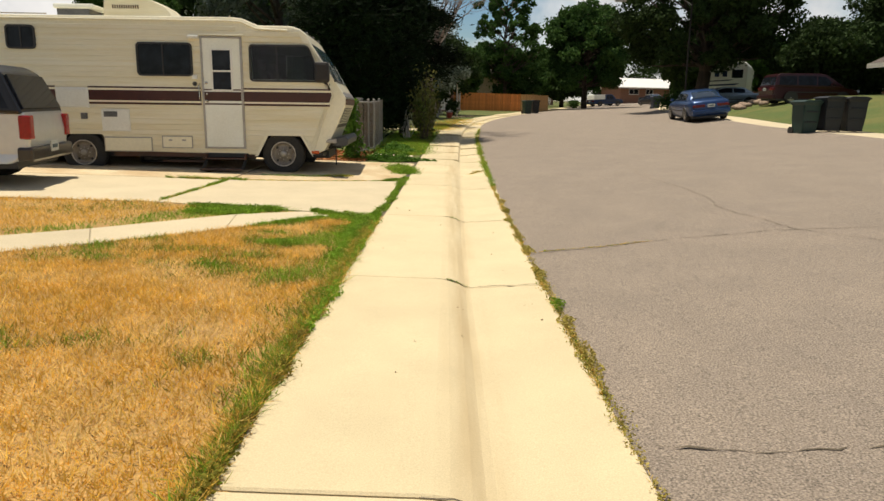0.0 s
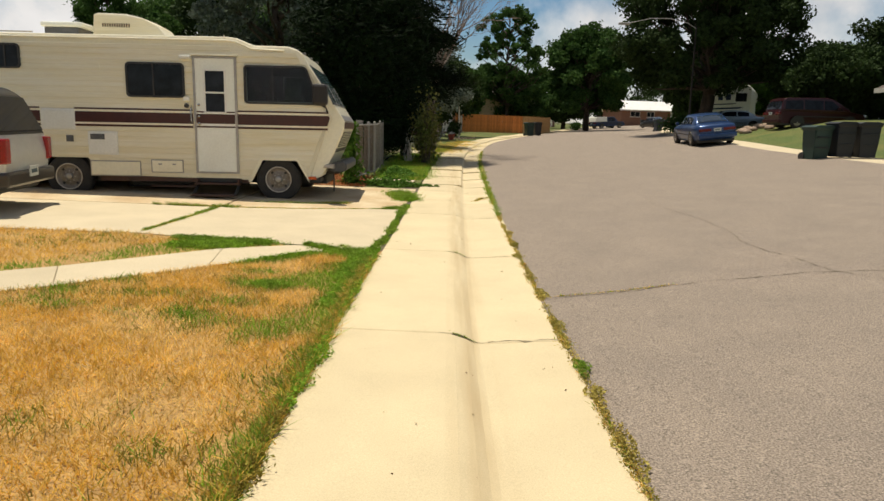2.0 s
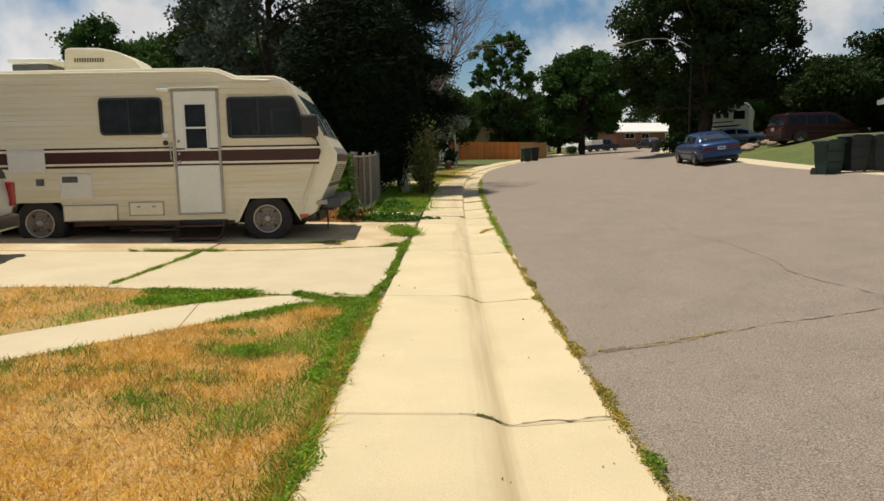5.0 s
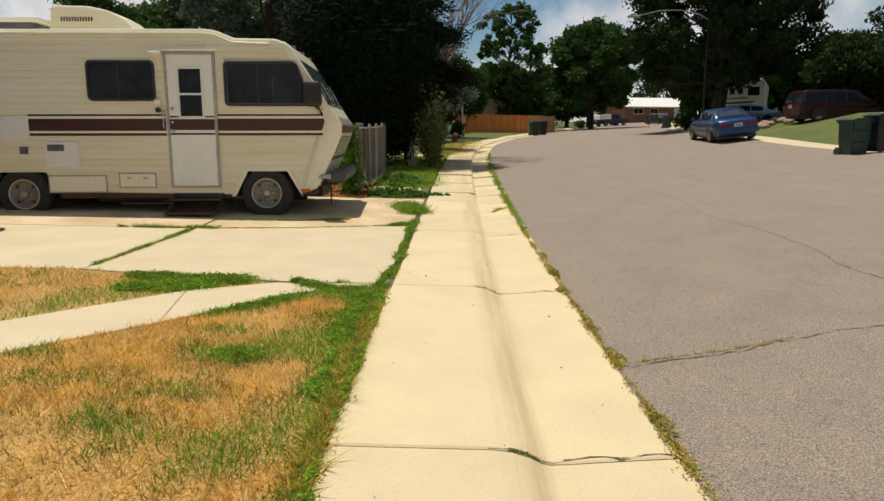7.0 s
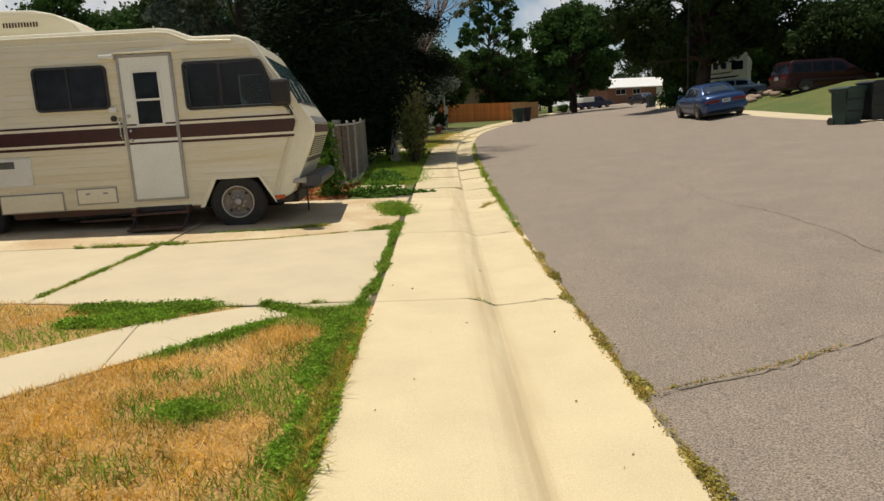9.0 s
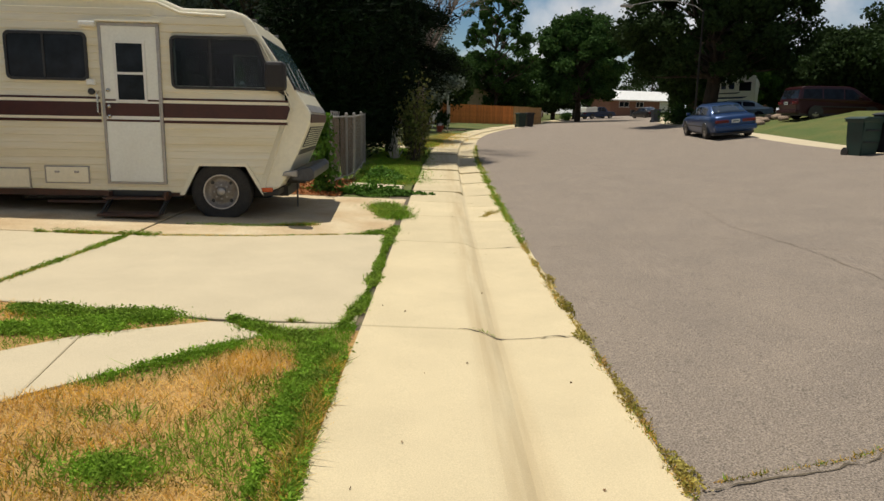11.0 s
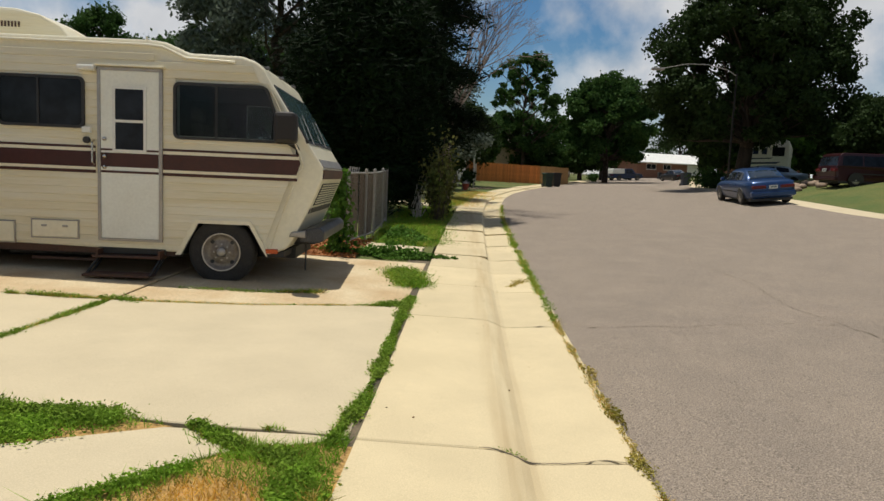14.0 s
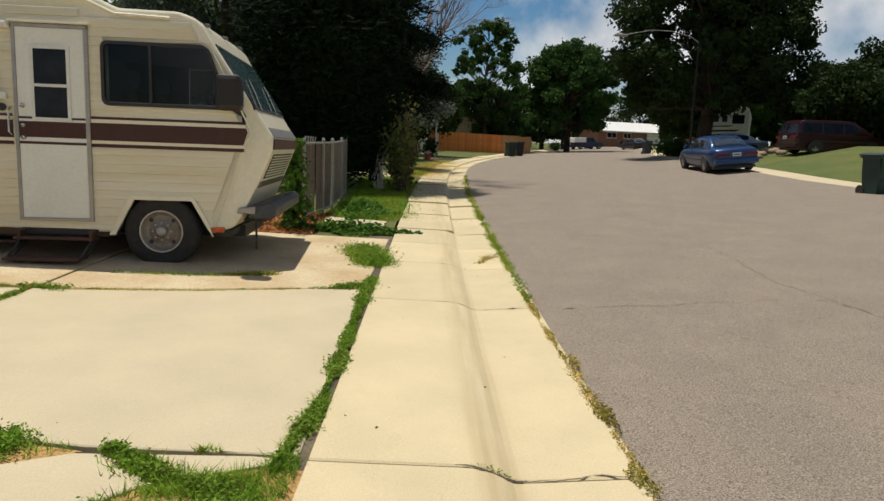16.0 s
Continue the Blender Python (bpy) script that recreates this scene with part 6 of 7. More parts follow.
def build_house(x, y, heading, L, D, wall_h, roof_h, m_wall, m_roof, label, windows, door=None, name="house", sink=0.0, eave=0.5, base=None, posts=()):
    """A one-storey house; its front is the local -y side. windows: u0, u1, z0, z1 along the front."""
    z0 = (gz(x, y) if base is None else base)
    h = empty(name, Matrix.Translation((x, y, z0)) @ Matrix.Rotation(radians(heading), 4, "Z"), label, "house")
    holes = list(windows) + ([door] if door else [])
    part("front_wall", wall_with_openings(bmesh.new(), -L / 2, L / 2, -sink, wall_h, holes, -D / 2, -D / 2 + 0.25), m_wall, h)
    part("back_wall", box(-L / 2, L / 2, D / 2 - 0.25, D / 2, -sink, wall_h), m_wall, h)
    for s in (-1, 1):
        x0, x1 = sorted((s * L / 2, s * (L / 2 - 0.25)))
        part("gable_wall", box(x0, x1, -D / 2 + 0.25, D / 2 - 0.25, -sink, wall_h), m_wall, h)
        bm = bmesh.new()
        a = [bm.verts.new((xx, yy, zz)) for xx in (x0, x1) for yy, zz in ((-D / 2, wall_h), (D / 2, wall_h), (0, wall_h + roof_h - 0.12))]
        bm.faces.new(a[:3])
        bm.faces.new(a[3:][::-1])
        for i in range(3):
            bm.faces.new((a[i], a[(i + 1) % 3], a[3 + (i + 1) % 3], a[3 + i]))
        part("gable", bm, m_wall, h)
    for s in (-1, 1):
        k = roof_h / (D / 2)
        yo = D / 2 + eave
        poly = [(-L / 2 - eave, 0), (L / 2 + eave, 0)]
        bm = bmesh.new()
        lo = [bm.verts.new((px, s * yy, zz)) for px, yy, zz in ((-L / 2 - eave, yo, wall_h - k * eave), (L / 2 + eave, yo, wall_h - k * eave), (L / 2 + eave, 0, wall_h + roof_h), (-L / 2 - eave, 0, wall_h + roof_h))]
        hi = [bm.verts.new(v.co + Vector((0, 0, 0.16))) for v in lo]
        bm.faces.new(lo)
        bm.faces.new(hi[::-1])
        for i in range(4):
            bm.faces.new((lo[i], lo[(i + 1) % 4], hi[(i + 1) % 4], hi[i]))
        r = part("roof", bm, m_roof, h)
        part("fascia", box(-L / 2 - eave, L / 2 + eave, *sorted((s * (yo + 0.002), s * (yo + 0.04))), wall_h - k * eave - 0.06, wall_h - k * eave + 0.17), M_trim, r)
    for u0, u1, w0, w1 in windows:
        w = part("window", ring_frame([(u0, w0), (u1, w0), (u1, w1), (u0, w1)], [(u0 + 0.07, w0 + 0.07), (u1 - 0.07, w0 + 0.07), (u1 - 0.07, w1 - 0.07), (u0 + 0.07, w1 - 0.07)], -D / 2 - 0.03, -D / 2 + 0.12), M_trim, h)
        part("pane", box(u0 + 0.06, u1 - 0.06, -D / 2 + 0.05, -D / 2 + 0.07, w0 + 0.06, w1 - 0.06), M_glass, w)
        part("mullion", box((u0 + u1) / 2 - 0.03, (u0 + u1) / 2 + 0.03, -D / 2 + 0.02, -D / 2 + 0.10, w0 + 0.06, w1 - 0.06), M_trim, w)
        part("sill", box(u0 - 0.06, u1 + 0.06, -D / 2 - 0.09, -D / 2 - 0.002, w0 - 0.08, w0), M_trim, w)
    if door:
        d = part("door", box(door[0], door[1], -D / 2 + 0.08, -D / 2 + 0.13, door[2], door[3]), M_white, h)
        if door[1] - door[0] > 1.5:
            for i in range(1, 4):
                zz = door[2] + (door[3] - door[2]) * i / 4
                part("panel_joint", box(door[0] + 0.03, door[1] - 0.03, -D / 2 + 0.068, -D / 2 + 0.079, zz - 0.02, zz + 0.02), M_trim, d)
        else:
            part("door_knob", box(door[1] - 0.14, door[1] - 0.08, -D / 2 + 0.03, -D / 2 + 0.08, 1.0, 1.06), M_chrome, d)
    for u, v in posts:
        part("porch_post", box(u - 0.07, u + 0.07, v - 0.07, v + 0.07, -sink, wall_h - 0.05), M_trim, h)
    return h


build_house(43.0, 153.0, 16, 17, 8, 2.6, 1.7, M_brick, M_roof_white, "low brick house with a bright white metal roof", [(-6.5, -4.2, 1.0, 2.1), (-2.6, -0.8, 1.0, 2.1)], (3.0, 7.5, 0.0, 2.2), sink=2.0, base=4.15, eave=0.8)
build_house(57.0, 138.0, 40, 14, 8, 2.6, 1.5, M_brick, M_roof_white, "brick house with a pale roof at the bend", [(-5, -3, 1.0, 2.1), (0.5, 2.2, 1.0, 2.1)], (3.2, 4.2, 0.0, 2.05), sink=2.0, base=4.4)
build_house(28.0, 32.5, -80, 12, 9, 2.5, 1.9, M_brick, M_roof_grey, "brick ranch house on the rise across the street", [(-4.6, -2.8, 0.9, 2.0), (0.8, 2.6, 0.9, 2.0)], (-1.2, -0.2, 0.0, 2.05), sink=0.6, eave=0.7, base=gz(27.2, 32.5) - 0.75)
build_house(36.0, 60.0, -75, 14, 9, 2.5, 1.8, M_brick, M_roof_grey, "dark brick house behind the maple", [(-4.6, -2.8, 0.9, 2.0), (0.8, 2.6, 0.9, 2.0)], (3.4, 4.4, 0.0, 2.05), sink=1.5)
build_house(5.0, 86.5, 66, 13, 8, 2.6, 1.7, M_wood_beige, M_roof_grey, "tan house with a shingle roof behind the orange fence", [(-4.6, -2.8, 0.9, 2.0), (0.8, 2.6, 0.9, 2.0)], sink=1.0)
build_house(-4.8, 61.0, 70, 11, 8, 2.6, 1.6, M_brick, M_roof_grey, "brown brick neighbour house half hidden by trees", [(-4.2, -2.4, 0.9, 2.0)], (1.5, 4.4, 0.0, 2.15), sink=1.0, posts=((-1.0, -4.6), (4.9, -4.6)))
build_house(12.0, 114.0, 70, 12, 8, 2.6, 1.6, M_brick, M_roof_grey, "brick house behind the broad tree", [(-4.2, -2.4, 0.9, 2.0), (0.4, 2.0, 0.9, 2.0)], (3.0, 4.0, 0.0, 2.05), sink=1.0)


# ---- travel trailer on the far driveway ----
def build_trailer():
    t = empty("travel_trailer", Matrix.Translation((22.2, 57.0, gz(21.8, 57.0) + 0.0)) @ Matrix.Rotation(radians(-27), 4, "Z") @ Matrix.Scale(1.12, 4), "white travel trailer with dark swoosh stripes on a driveway", "trailer")
    part("body", prism([(-1.2, 0.55), (-1.22, 2.6), (-1.1, 2.8), (1.1, 2.8), (1.22, 2.6), (1.2, 0.55)], -1.2, 5.6, 0.06), M_white, t)
    for x0, x1, z0, z1 in ((-1.15, 0.5, 1.22, 1.32), (-1.1, 0.8, 0.98, 1.05), (-1.15, 0.1, 1.52, 1.58)):
        part("swoosh", prism([(x0, z0), (x1, z0 + 0.05), (x1 + 0.3, z1 + 0.08), (x0, z1)], -1.215, -1.19), M_car_navy, t)
    for i, x in enumerate((-0.85, -0.35)):
        part("letter_bar", box(x, x + 0.30, -1.215, -1.19, 1.85, 2.25), M_car_navy, t)
    part("window", box(0.25, 0.95, -1.22, -1.19, 1.75, 2.3, 0.03), M_glass, t)
    for y in (2.2, 3.0):
        for x in (-1.0, 1.0):
            part("wheel", lathe([(0.05, -0.1), (0.34, -0.1), (0.34, 0.1), (0.05, 0.1)], "y", 20), M_rubber, t).matrix_local = Matrix.Translation((x, y, 0.34)) @ Matrix.Rotation(radians(90), 4, "Z")
    part("frame", box(-0.5, 0.5, -1.1, 6.4, 0.42, 0.56), M_black, t)
    return t


build_trailer()


# ---- street lamp ----
def build_street_lamp():
    x, y = 14.75, 45.0
    t = empty("street_lamp", Matrix.Translation((x, y, gz(x, y))), "tall street lamp with a long curved arm among the leaves", "street lamp")
    part("pole", add_tube(bmesh.new(), (0, 0, -0.1), (0, 0, 6.5), 0.06, 0.045, 12), M_pole, t)
    bm = bmesh.new()
    pts = [(0, 6.35), (-0.5, 6.66), (-1.6, 6.90), (-2.7, 6.90), (-4.0, 6.62)]
    for (a, b), (c, d) in zip(pts, pts[1:]):
        add_tube(bm, (a, 0, b), (c, 0, d), 0.022)
    part("arm", bm, M_galv, t)
    part("lamp_head", box(-4.65, -3.95, -0.13, 0.13, 6.50, 6.63, 0.05), M_galv, t)
    return t


build_street_lamp()

# ---- small yard things ----
pl = empty("planter", Matrix.Translation((0.25, 46.5, gz(0.25, 46.5))) @ Matrix.Scale(0.7, 4), "red planter with white flowers on the lawn's edge", "planter")
part("pot", lathe([(0.18, 0.0), (0.30, 0.45), (0.33, 0.52), (0.28, 0.52), (0.24, 0.40)], "z", 20), M_terracotta, pl)
rp = np.random.default_rng(3)
quads_object("flowers", leaf_quads(rp.normal(size=(120, 3)) * np.array([0.12, 0.12, 0.08]) + np.array([0, 0, 0.60]), 0.06, rp), M_petal, pl)
lp = empty("lamp_post", Matrix.Translation((0.8, 52.0, gz(0.8, 52.0))), "slim white post in the neighbour's yard", "post")
part("post", add_tube(bmesh.new(), (0, 0, -0.05), (0, 0, 2.3), 0.06, 0.05, 12), M_trim, lp)
part("cap", lathe([(0.09, 2.3), (0.11, 2.38), (0.02, 2.46)], "z", 14), M_trim, lp)


def stone(seed, r):
    rng = np.random.default_rng(seed)
    bm = bmesh.new()
    bmesh.ops.create_icosphere(bm, subdivisions=2, radius=r)
    for v in bm.verts:
        v.co *= 0.8 + 0.35 * noise.noise(v.co * 2.2 / r + Vector((seed, 0, 0)))
        v.co.z *= 0.65
    return bm


for i in range(26):
    rx = 15.6 + 0.24 * i * 0.9 + float(rng_st.normal()) * 0.3
    ry = 42.6 + float(rng_st.normal()) * 0.8
    r = float(rng_st.uniform(0.18, 0.42))
    ob = part("rock", stone(i, r), M_rock, None, smooth=True)
    ob.location = (rx, ry, gz(rx, ry) + r * 0.22)
    tagged(ob, "rough brown landscaping boulder by the driveway", "rock", "rocks along the driveway")
for i in range(9):
    rx, ry = 1.0 + i * 0.22, 47.0 + 0.35 * i + float(rng_st.normal()) * 0.1
    ob = part("rock", stone(40 + i, 0.12), M_rock, None, smooth=True)
    ob.location = (rx - 0.9, ry, gz(rx - 0.9, ry) + 0.04)
    tagged(ob, "brown edging stone of a front flower bed", "rock", "stones edging the bed")


# ---- grass, weeds, litter ----
def inside(poly, pts):
    x, y = pts[:, 0], pts[:, 1]
    ok = np.zeros(len(pts), bool)
    for (x0, y0), (x1, y1) in zip(poly, poly[1:] + poly[:1]):
        cross = ((y0 > y) != (y1 > y)) & (x < (x1 - x0) * (y - y0) / ((y1 - y0) if y1 != y0 else 1e-9) + x0)
        ok ^= cross
    return ok


def field(x, y, s, o):
    return np.array([noise.noise(Vector((a * s + o, b * s, o))) for a, b in zip(x, y)])


def grass(name, poly, n, bounds, label, seed, h=0.05, green_edge=None, bias=0.0):
    rng = np.random.default_rng(seed)
    x0, x1, y0, y1 = bounds
    p = np.column_stack([rng.uniform(x0, x1, n), rng.uniform(y0, y1, n)])
    p = p[inside(poly, p)]
    f = field(p[:, 0], p[:, 1], 0.9, 3.1) + 0.55 * field(p[:, 0], p[:, 1], 3.3, 9.7)
    g = f + rng.normal(size=len(p)) * 0.18 + bias
    if green_edge is not None:
        g = g + green_edge(p)
    thin = field(p[:, 0], p[:, 1], 1.6, 21.0) + rng.normal(size=len(p)) * 0.25
    keep = thin > -0.55
    p, g, thin = p[keep], g[keep], thin[keep]
    kind = np.where(g > 0.62, 2, np.where(g > 0.42, 3, np.where(thin + rng.normal(size=len(p)) * 0.2 < -0.1, 1, 0)))
    b = blades(p, h * (1 + 0.2 * (kind == 2)), 0.0034, rng, 0.7)
    ob = quads_object(name, b, None, mats=[M_dry, M_straw, M_green, M_olive], face_mats=kind)
    return tagged(ob, label, "grass", kind="stuff")


def bump_at(p, x, y, rx, ry):
    return np.exp(-(((p[:, 0] - x) / rx) ** 2 + ((p[:, 1] - y) / ry) ** 2))


def lawn_green(p):
    """Where the near lawn is still green: along the sidewalk, along the footpath's end, a few spots."""
    band = np.clip(0.62 + 0.135 * (p[:, 1] - 4.0), 0.55, 1.15) * np.exp(-((-0.76 - p[:, 0]) / (0.13 + 0.075 * np.clip(p[:, 1] - 4.0, 0, 4.5))) ** 2)
    dx, dy = 0.64, 0.768                       # along the footpath's near edge, by its end
    off = np.abs((p[:, 0] + 1.35) * dy - (p[:, 1] - 9.68) * dx)
    path = 1.25 * np.exp(-(off / 0.24) ** 2) * (p[:, 1] > 8.75)
    spots = 0.85 * bump_at(p, -1.48, 7.94, 0.25, 0.16) + 0.85 * bump_at(p, -1.70, 8.45, 0.18, 0.12) + 0.35 * bump_at(p, -3.4, 6.0, 0.5, 0.5) + 0.4 * bump_at(p, -1.25, 6.4, 0.2, 0.3) + 0.5 * bump_at(p, -1.0, 9.75, 0.3, 0.25)
    return band + path + spots - 0.9 * bump_at(p, -1.22, 9.18, 0.2, 0.2)


grass("grass", LAWN, 290000, (-7.5, -0.74, 0.5, 10.1), "sun-scorched orange grass with green weeds at the edges", 1, h=0.043, green_edge=lawn_green)
grass("grass", STRIP, 75000, (-9, -1.7, 5, 10.45), "dry yellow grass strip with a green tip", 2, h=0.045,
      green_edge=lambda p: 1.7 / (1 + np.exp(-(p[:, 0] + 3.05 - 0.5 * (p[:, 1] - 9.7)) / 0.10)) + 0.4 * np.exp(-np.abs(p[:, 1] - 10.2) / 0.15) * (p[:, 0] > -4.2))


def weed_line(pts, n, spread, seed, h=0.07, mats=(0.0, 0.0, 0.85, 0.15), name="weeds", label="green weeds growing out of the concrete joint", clump=1.0):
    """Weeds in tufts along a joint."""
    rng = np.random.default_rng(seed)
    segs = list(zip(pts, pts[1:]))
    L = np.array([math.hypot(b[0] - a[0], b[1] - a[1]) for a, b in segs])
    k = rng.choice(len(segs), n, p=L / L.sum())
    f = rng.uniform(0, 1, n)
    a = np.array([s[0] for s in segs])[k]
    b = np.array([s[1] for s in segs])[k]
    p = a + (b - a) * f[:, None]
    dens = field(p[:, 0], p[:, 1], 3.0, seed + 0.5) + clump * 0.35
    keep = dens > rng.uniform(-0.25, 0.25, n)
    p, dens = p[keep], dens[keep]
    p = p + rng.normal(size=p.shape) * spread * np.clip(0.35 + dens, 0.2, 1.2)[:, None]
    kind = rng.choice(4, len(p), p=mats)
    bl = blades(p, h, 0.0045, rng, 0.9)
    return tagged(quads_object(name, bl, None, mats=[M_dry, M_straw, M_green, M_olive], face_mats=kind), label, "weeds", kind="stuff")


def weed_leaves(pts, n, spread, seed, leaf=0.022, h=0.03, clump=1.0, label="broad-leaved weeds sprawling from the concrete joint", material=None):
    """Low broad-leaved weeds sprawling in tufts along a joint."""
    rng = np.random.default_rng(seed)
    segs = list(zip(pts, pts[1:]))
    L = np.array([math.hypot(b[0] - a[0], b[1] - a[1]) for a, b in segs])
    k = rng.choice(len(segs), n, p=L / L.sum())
    a = np.array([s[0] for s in segs])[k]
    p = a + (np.array([s[1] for s in segs])[k] - a) * rng.uniform(0, 1, (n, 1))
    dens = field(p[:, 0], p[:, 1], 2.6, seed + 0.5) + 0.6 * field(p[:, 0], p[:, 1], 7.0, seed + 4.5) + clump * 0.35
    keep = dens > rng.uniform(-0.25, 0.25, n)
    p, dens = p[keep], dens[keep]
    p = p + rng.normal(size=p.shape) * spread * np.clip(0.3 + dens, 0.2, 1.3)[:, None]
    z = np.array([gz(x, y) for x, y in p]) + np.abs(rng.normal(size=len(p))) * h * 0.6 + 0.004
    return tagged(quads_object("weeds", leaf_quads(np.column_stack([p, z]), leaf * 0.62, rng, flat=0.45, long=1.7), material or M_weed), label, "weeds", kind="stuff")


def leafy(name, centre, radii, n, leaf, material, label, seed, h=0.12):
    rng = np.random.default_rng(seed)
    a = rng.uniform(0, 2 * np.pi, n)
    r = np.sqrt(rng.uniform(0, 1, n)) * (1 + 0.35 * np.sin(3 * a + seed) + 0.2 * np.sin(7 * a))
    x, y = centre[0] + radii[0] * r * np.cos(a), centre[1] + radii[1] * r * np.sin(a)
    z = np.array([gz(u, v) for u, v in zip(x, y)]) + np.abs(rng.normal(size=n)) * h * np.clip(1.1 - r, 0.15, 1) + 0.01
    return tagged(quads_object(name, leaf_quads(np.column_stack([x, y, z]), leaf, rng, flat=0.5), material), label, "weeds", kind="stuff")


EDGE_JOINT = [(-0.84, 9.85), (-0.755, 10.6), (-0.735, 11.6), (-0.73, 12.6), (-0.725, 13.6), (-0.69, 14.2)]
weed_line(EDGE_JOINT, 7000, 0.030, 12, 0.03, clump=0.8)
weed_line([(-0.85, 9.2), (-0.95, 9.72), (-1.22, 9.74), (-1.50, 9.90)], 2600, 0.045, 13, 0.045, clump=1.2)
weed_line([(-0.8, 3.0), (-0.79, 9.3)], 12000, 0.026, 14, 0.05, (0.3, 0.1, 0.3, 0.3), clump=1.5, label="mixed weeds along the lawn's edge")
weed_line([(-4.6, 12.95), (-3.3, 13.02)], 2500, 0.035, 15, 0.035, (0.1, 0.1, 0.6, 0.2), clump=0.6)
weed_line([(-3.3, 13.0), (-2.2, 13.2), (-1.0, 13.6)], 2600, 0.016, 16, 0.025, (0.35, 0.15, 0.3, 0.2), clump=0.7)
weed_line([(-3.68, 10.5), (-3.63, 11.8), (-3.58, 13.0)], 2600, 0.026, 17, 0.03, (0.15, 0.1, 0.55, 0.2), clump=0.8)
weed_line([(-3.4, 13.75), (-2.4, 13.85), (-1.7, 14.1)], 1500, 0.035, 18, 0.05, (0.2, 0.1, 0.5, 0.2), clump=0.0)
weed_line([(-0.85, 10.02), (-1.22, 10.03)], 700, 0.022, 19, 0.035, clump=0.7)
weed_line([(0.80, 2.0), (0.81, 7.4)], 4500, 0.022, 20, 0.020, (0.30, 0.15, 0.15, 0.40), clump=0.1, label="dry weeds along the asphalt's edge")
weed_line([(0.81, 7.2), (0.86, 14.0)], 4500, 0.022, 21, 0.020, (0.30, 0.15, 0.15, 0.40), clump=0.1, label="dry weeds along the asphalt's edge")
weed_line([(0.88, 14.5), (0.92, 17.5), (1.0, 21.0)], 5000, 0.035, 22, 0.04, (0.05, 0.05, 0.70, 0.20), clump=0.9, label="green weeds along the asphalt's edge")
weed_line([(1.0, 21.0), (1.25, 29), (1.6, 34)], 4000, 0.05, 23, 0.05, (0.1, 0.1, 0.6, 0.2), clump=0.9, label="green weeds along the asphalt's edge")
weed_line([(0.95, 8.0), (1.6, 8.15), (2.1, 8.35)], 600, 0.012, 24, 0.018, (0.3, 0.1, 0.2, 0.4), clump=0.3, label="low dry weeds in an asphalt crack")
weed_line([(-0.72, 14.9), (-0.85, 15.5), (-0.95, 15.9)], 4200, 0.09, 25, 0.07, (0.02, 0.0, 0.9, 0.08), clump=2.5, name="weed_clump", label="bright green weed clump between driveway and sidewalk")
weed_leaves(EDGE_JOINT, 15000, 0.036, 112, clump=0.5)
weed_leaves([(-0.82, 8.9), (-0.92, 9.6), (-1.2, 9.72), (-1.45, 9.86)], 7000, 0.06, 113, clump=0.3)
weed_leaves([(-1.60, 10.0), (-1.45, 9.88), (-1.28, 9.76)], 5000, 0.055, 119, clump=0.9)
weed_leaves([(-0.755, 5.3), (-0.75, 9.3)], 8000, 0.03, 114, clump=0.1, label="broad-leaved weeds at the lawn's edge", material=M_green)
weed_leaves([(-0.76, 2.5), (-0.755, 5.6)], 4500, 0.03, 143, clump=0.0, label="olive weeds at the lawn's edge", material=M_olive)
weed_leaves([(-0.90, 7.3), (-0.93, 8.6), (-0.92, 9.5)], 15000, 0.065, 140, 0.02, 0.03, clump=0.7, label="green weeds crowding the lawn's corner", material=M_green)
weed_leaves([(-1.42, 9.50), (-1.75, 9.12), (-2.1, 8.72)], 3800, 0.07, 141, 0.02, 0.025, clump=0.0, label="green weeds along the footpath's edge", material=M_green)
weed_leaves([(-1.40, 7.90), (-1.58, 7.98)], 1800, 0.07, 142, 0.02, 0.02, clump=0.5, label="green weed patch in the dry lawn", material=M_green)
weed_leaves([(-2.05, 10.0), (-2.6, 10.02), (-3.1, 10.06)], 14000, 0.05, 115, clump=2.2, label="dense green weeds at the tip of the dry strip")
weed_leaves([(-2.35, 9.80), (-2.7, 9.66), (-3.0, 9.60)], 14000, 0.07, 145, clump=2.0, label="dense green weeds at the tip of the dry strip", material=M_green)
weed_leaves([(-4.6, 12.95), (-3.3, 13.02)], 2500, 0.045, 116, clump=0.6)
weed_leaves([(-3.3, 13.0), (-2.2, 13.2), (-1.0, 13.6)], 2200, 0.025, 117, 0.018, 0.015, clump=0.2)
weed_leaves([(-3.68, 10.5), (-3.63, 11.8), (-3.58, 13.0)], 4200, 0.032, 118, 0.018, 0.02, clump=0.7)
weed_leaves([(-3.4, 13.75), (-2.4, 13.85), (-1.7, 14.1)], 1500, 0.04, 120, 0.018, 0.02, clump=-0.1)
weed_leaves([(-1.0, 13.6), (-0.72, 13.75)], 1500, 0.05, 121, clump=1.0)
weed_leaves([(-0.72, 14.9), (-0.85, 15.5), (-0.95, 15.9)], 4200, 0.10, 122, 0.03, 0.06, clump=2.0, label="bright green weed clump beside the sidewalk")
weed_leaves([(0.80, 2.0), (0.82, 8.0), (0.88, 14.0)], 6000, 0.026, 123, 0.016, 0.010, clump=0.2, label="dry sparse weeds along the asphalt's edge", material=M_dry_weed)
weed_leaves([(0.88, 14.0), (0.95, 19.0), (1.1, 26.0)], 6000, 0.04, 124, 0.02, 0.02, clump=0.5, label="green weeds along the asphalt's edge")
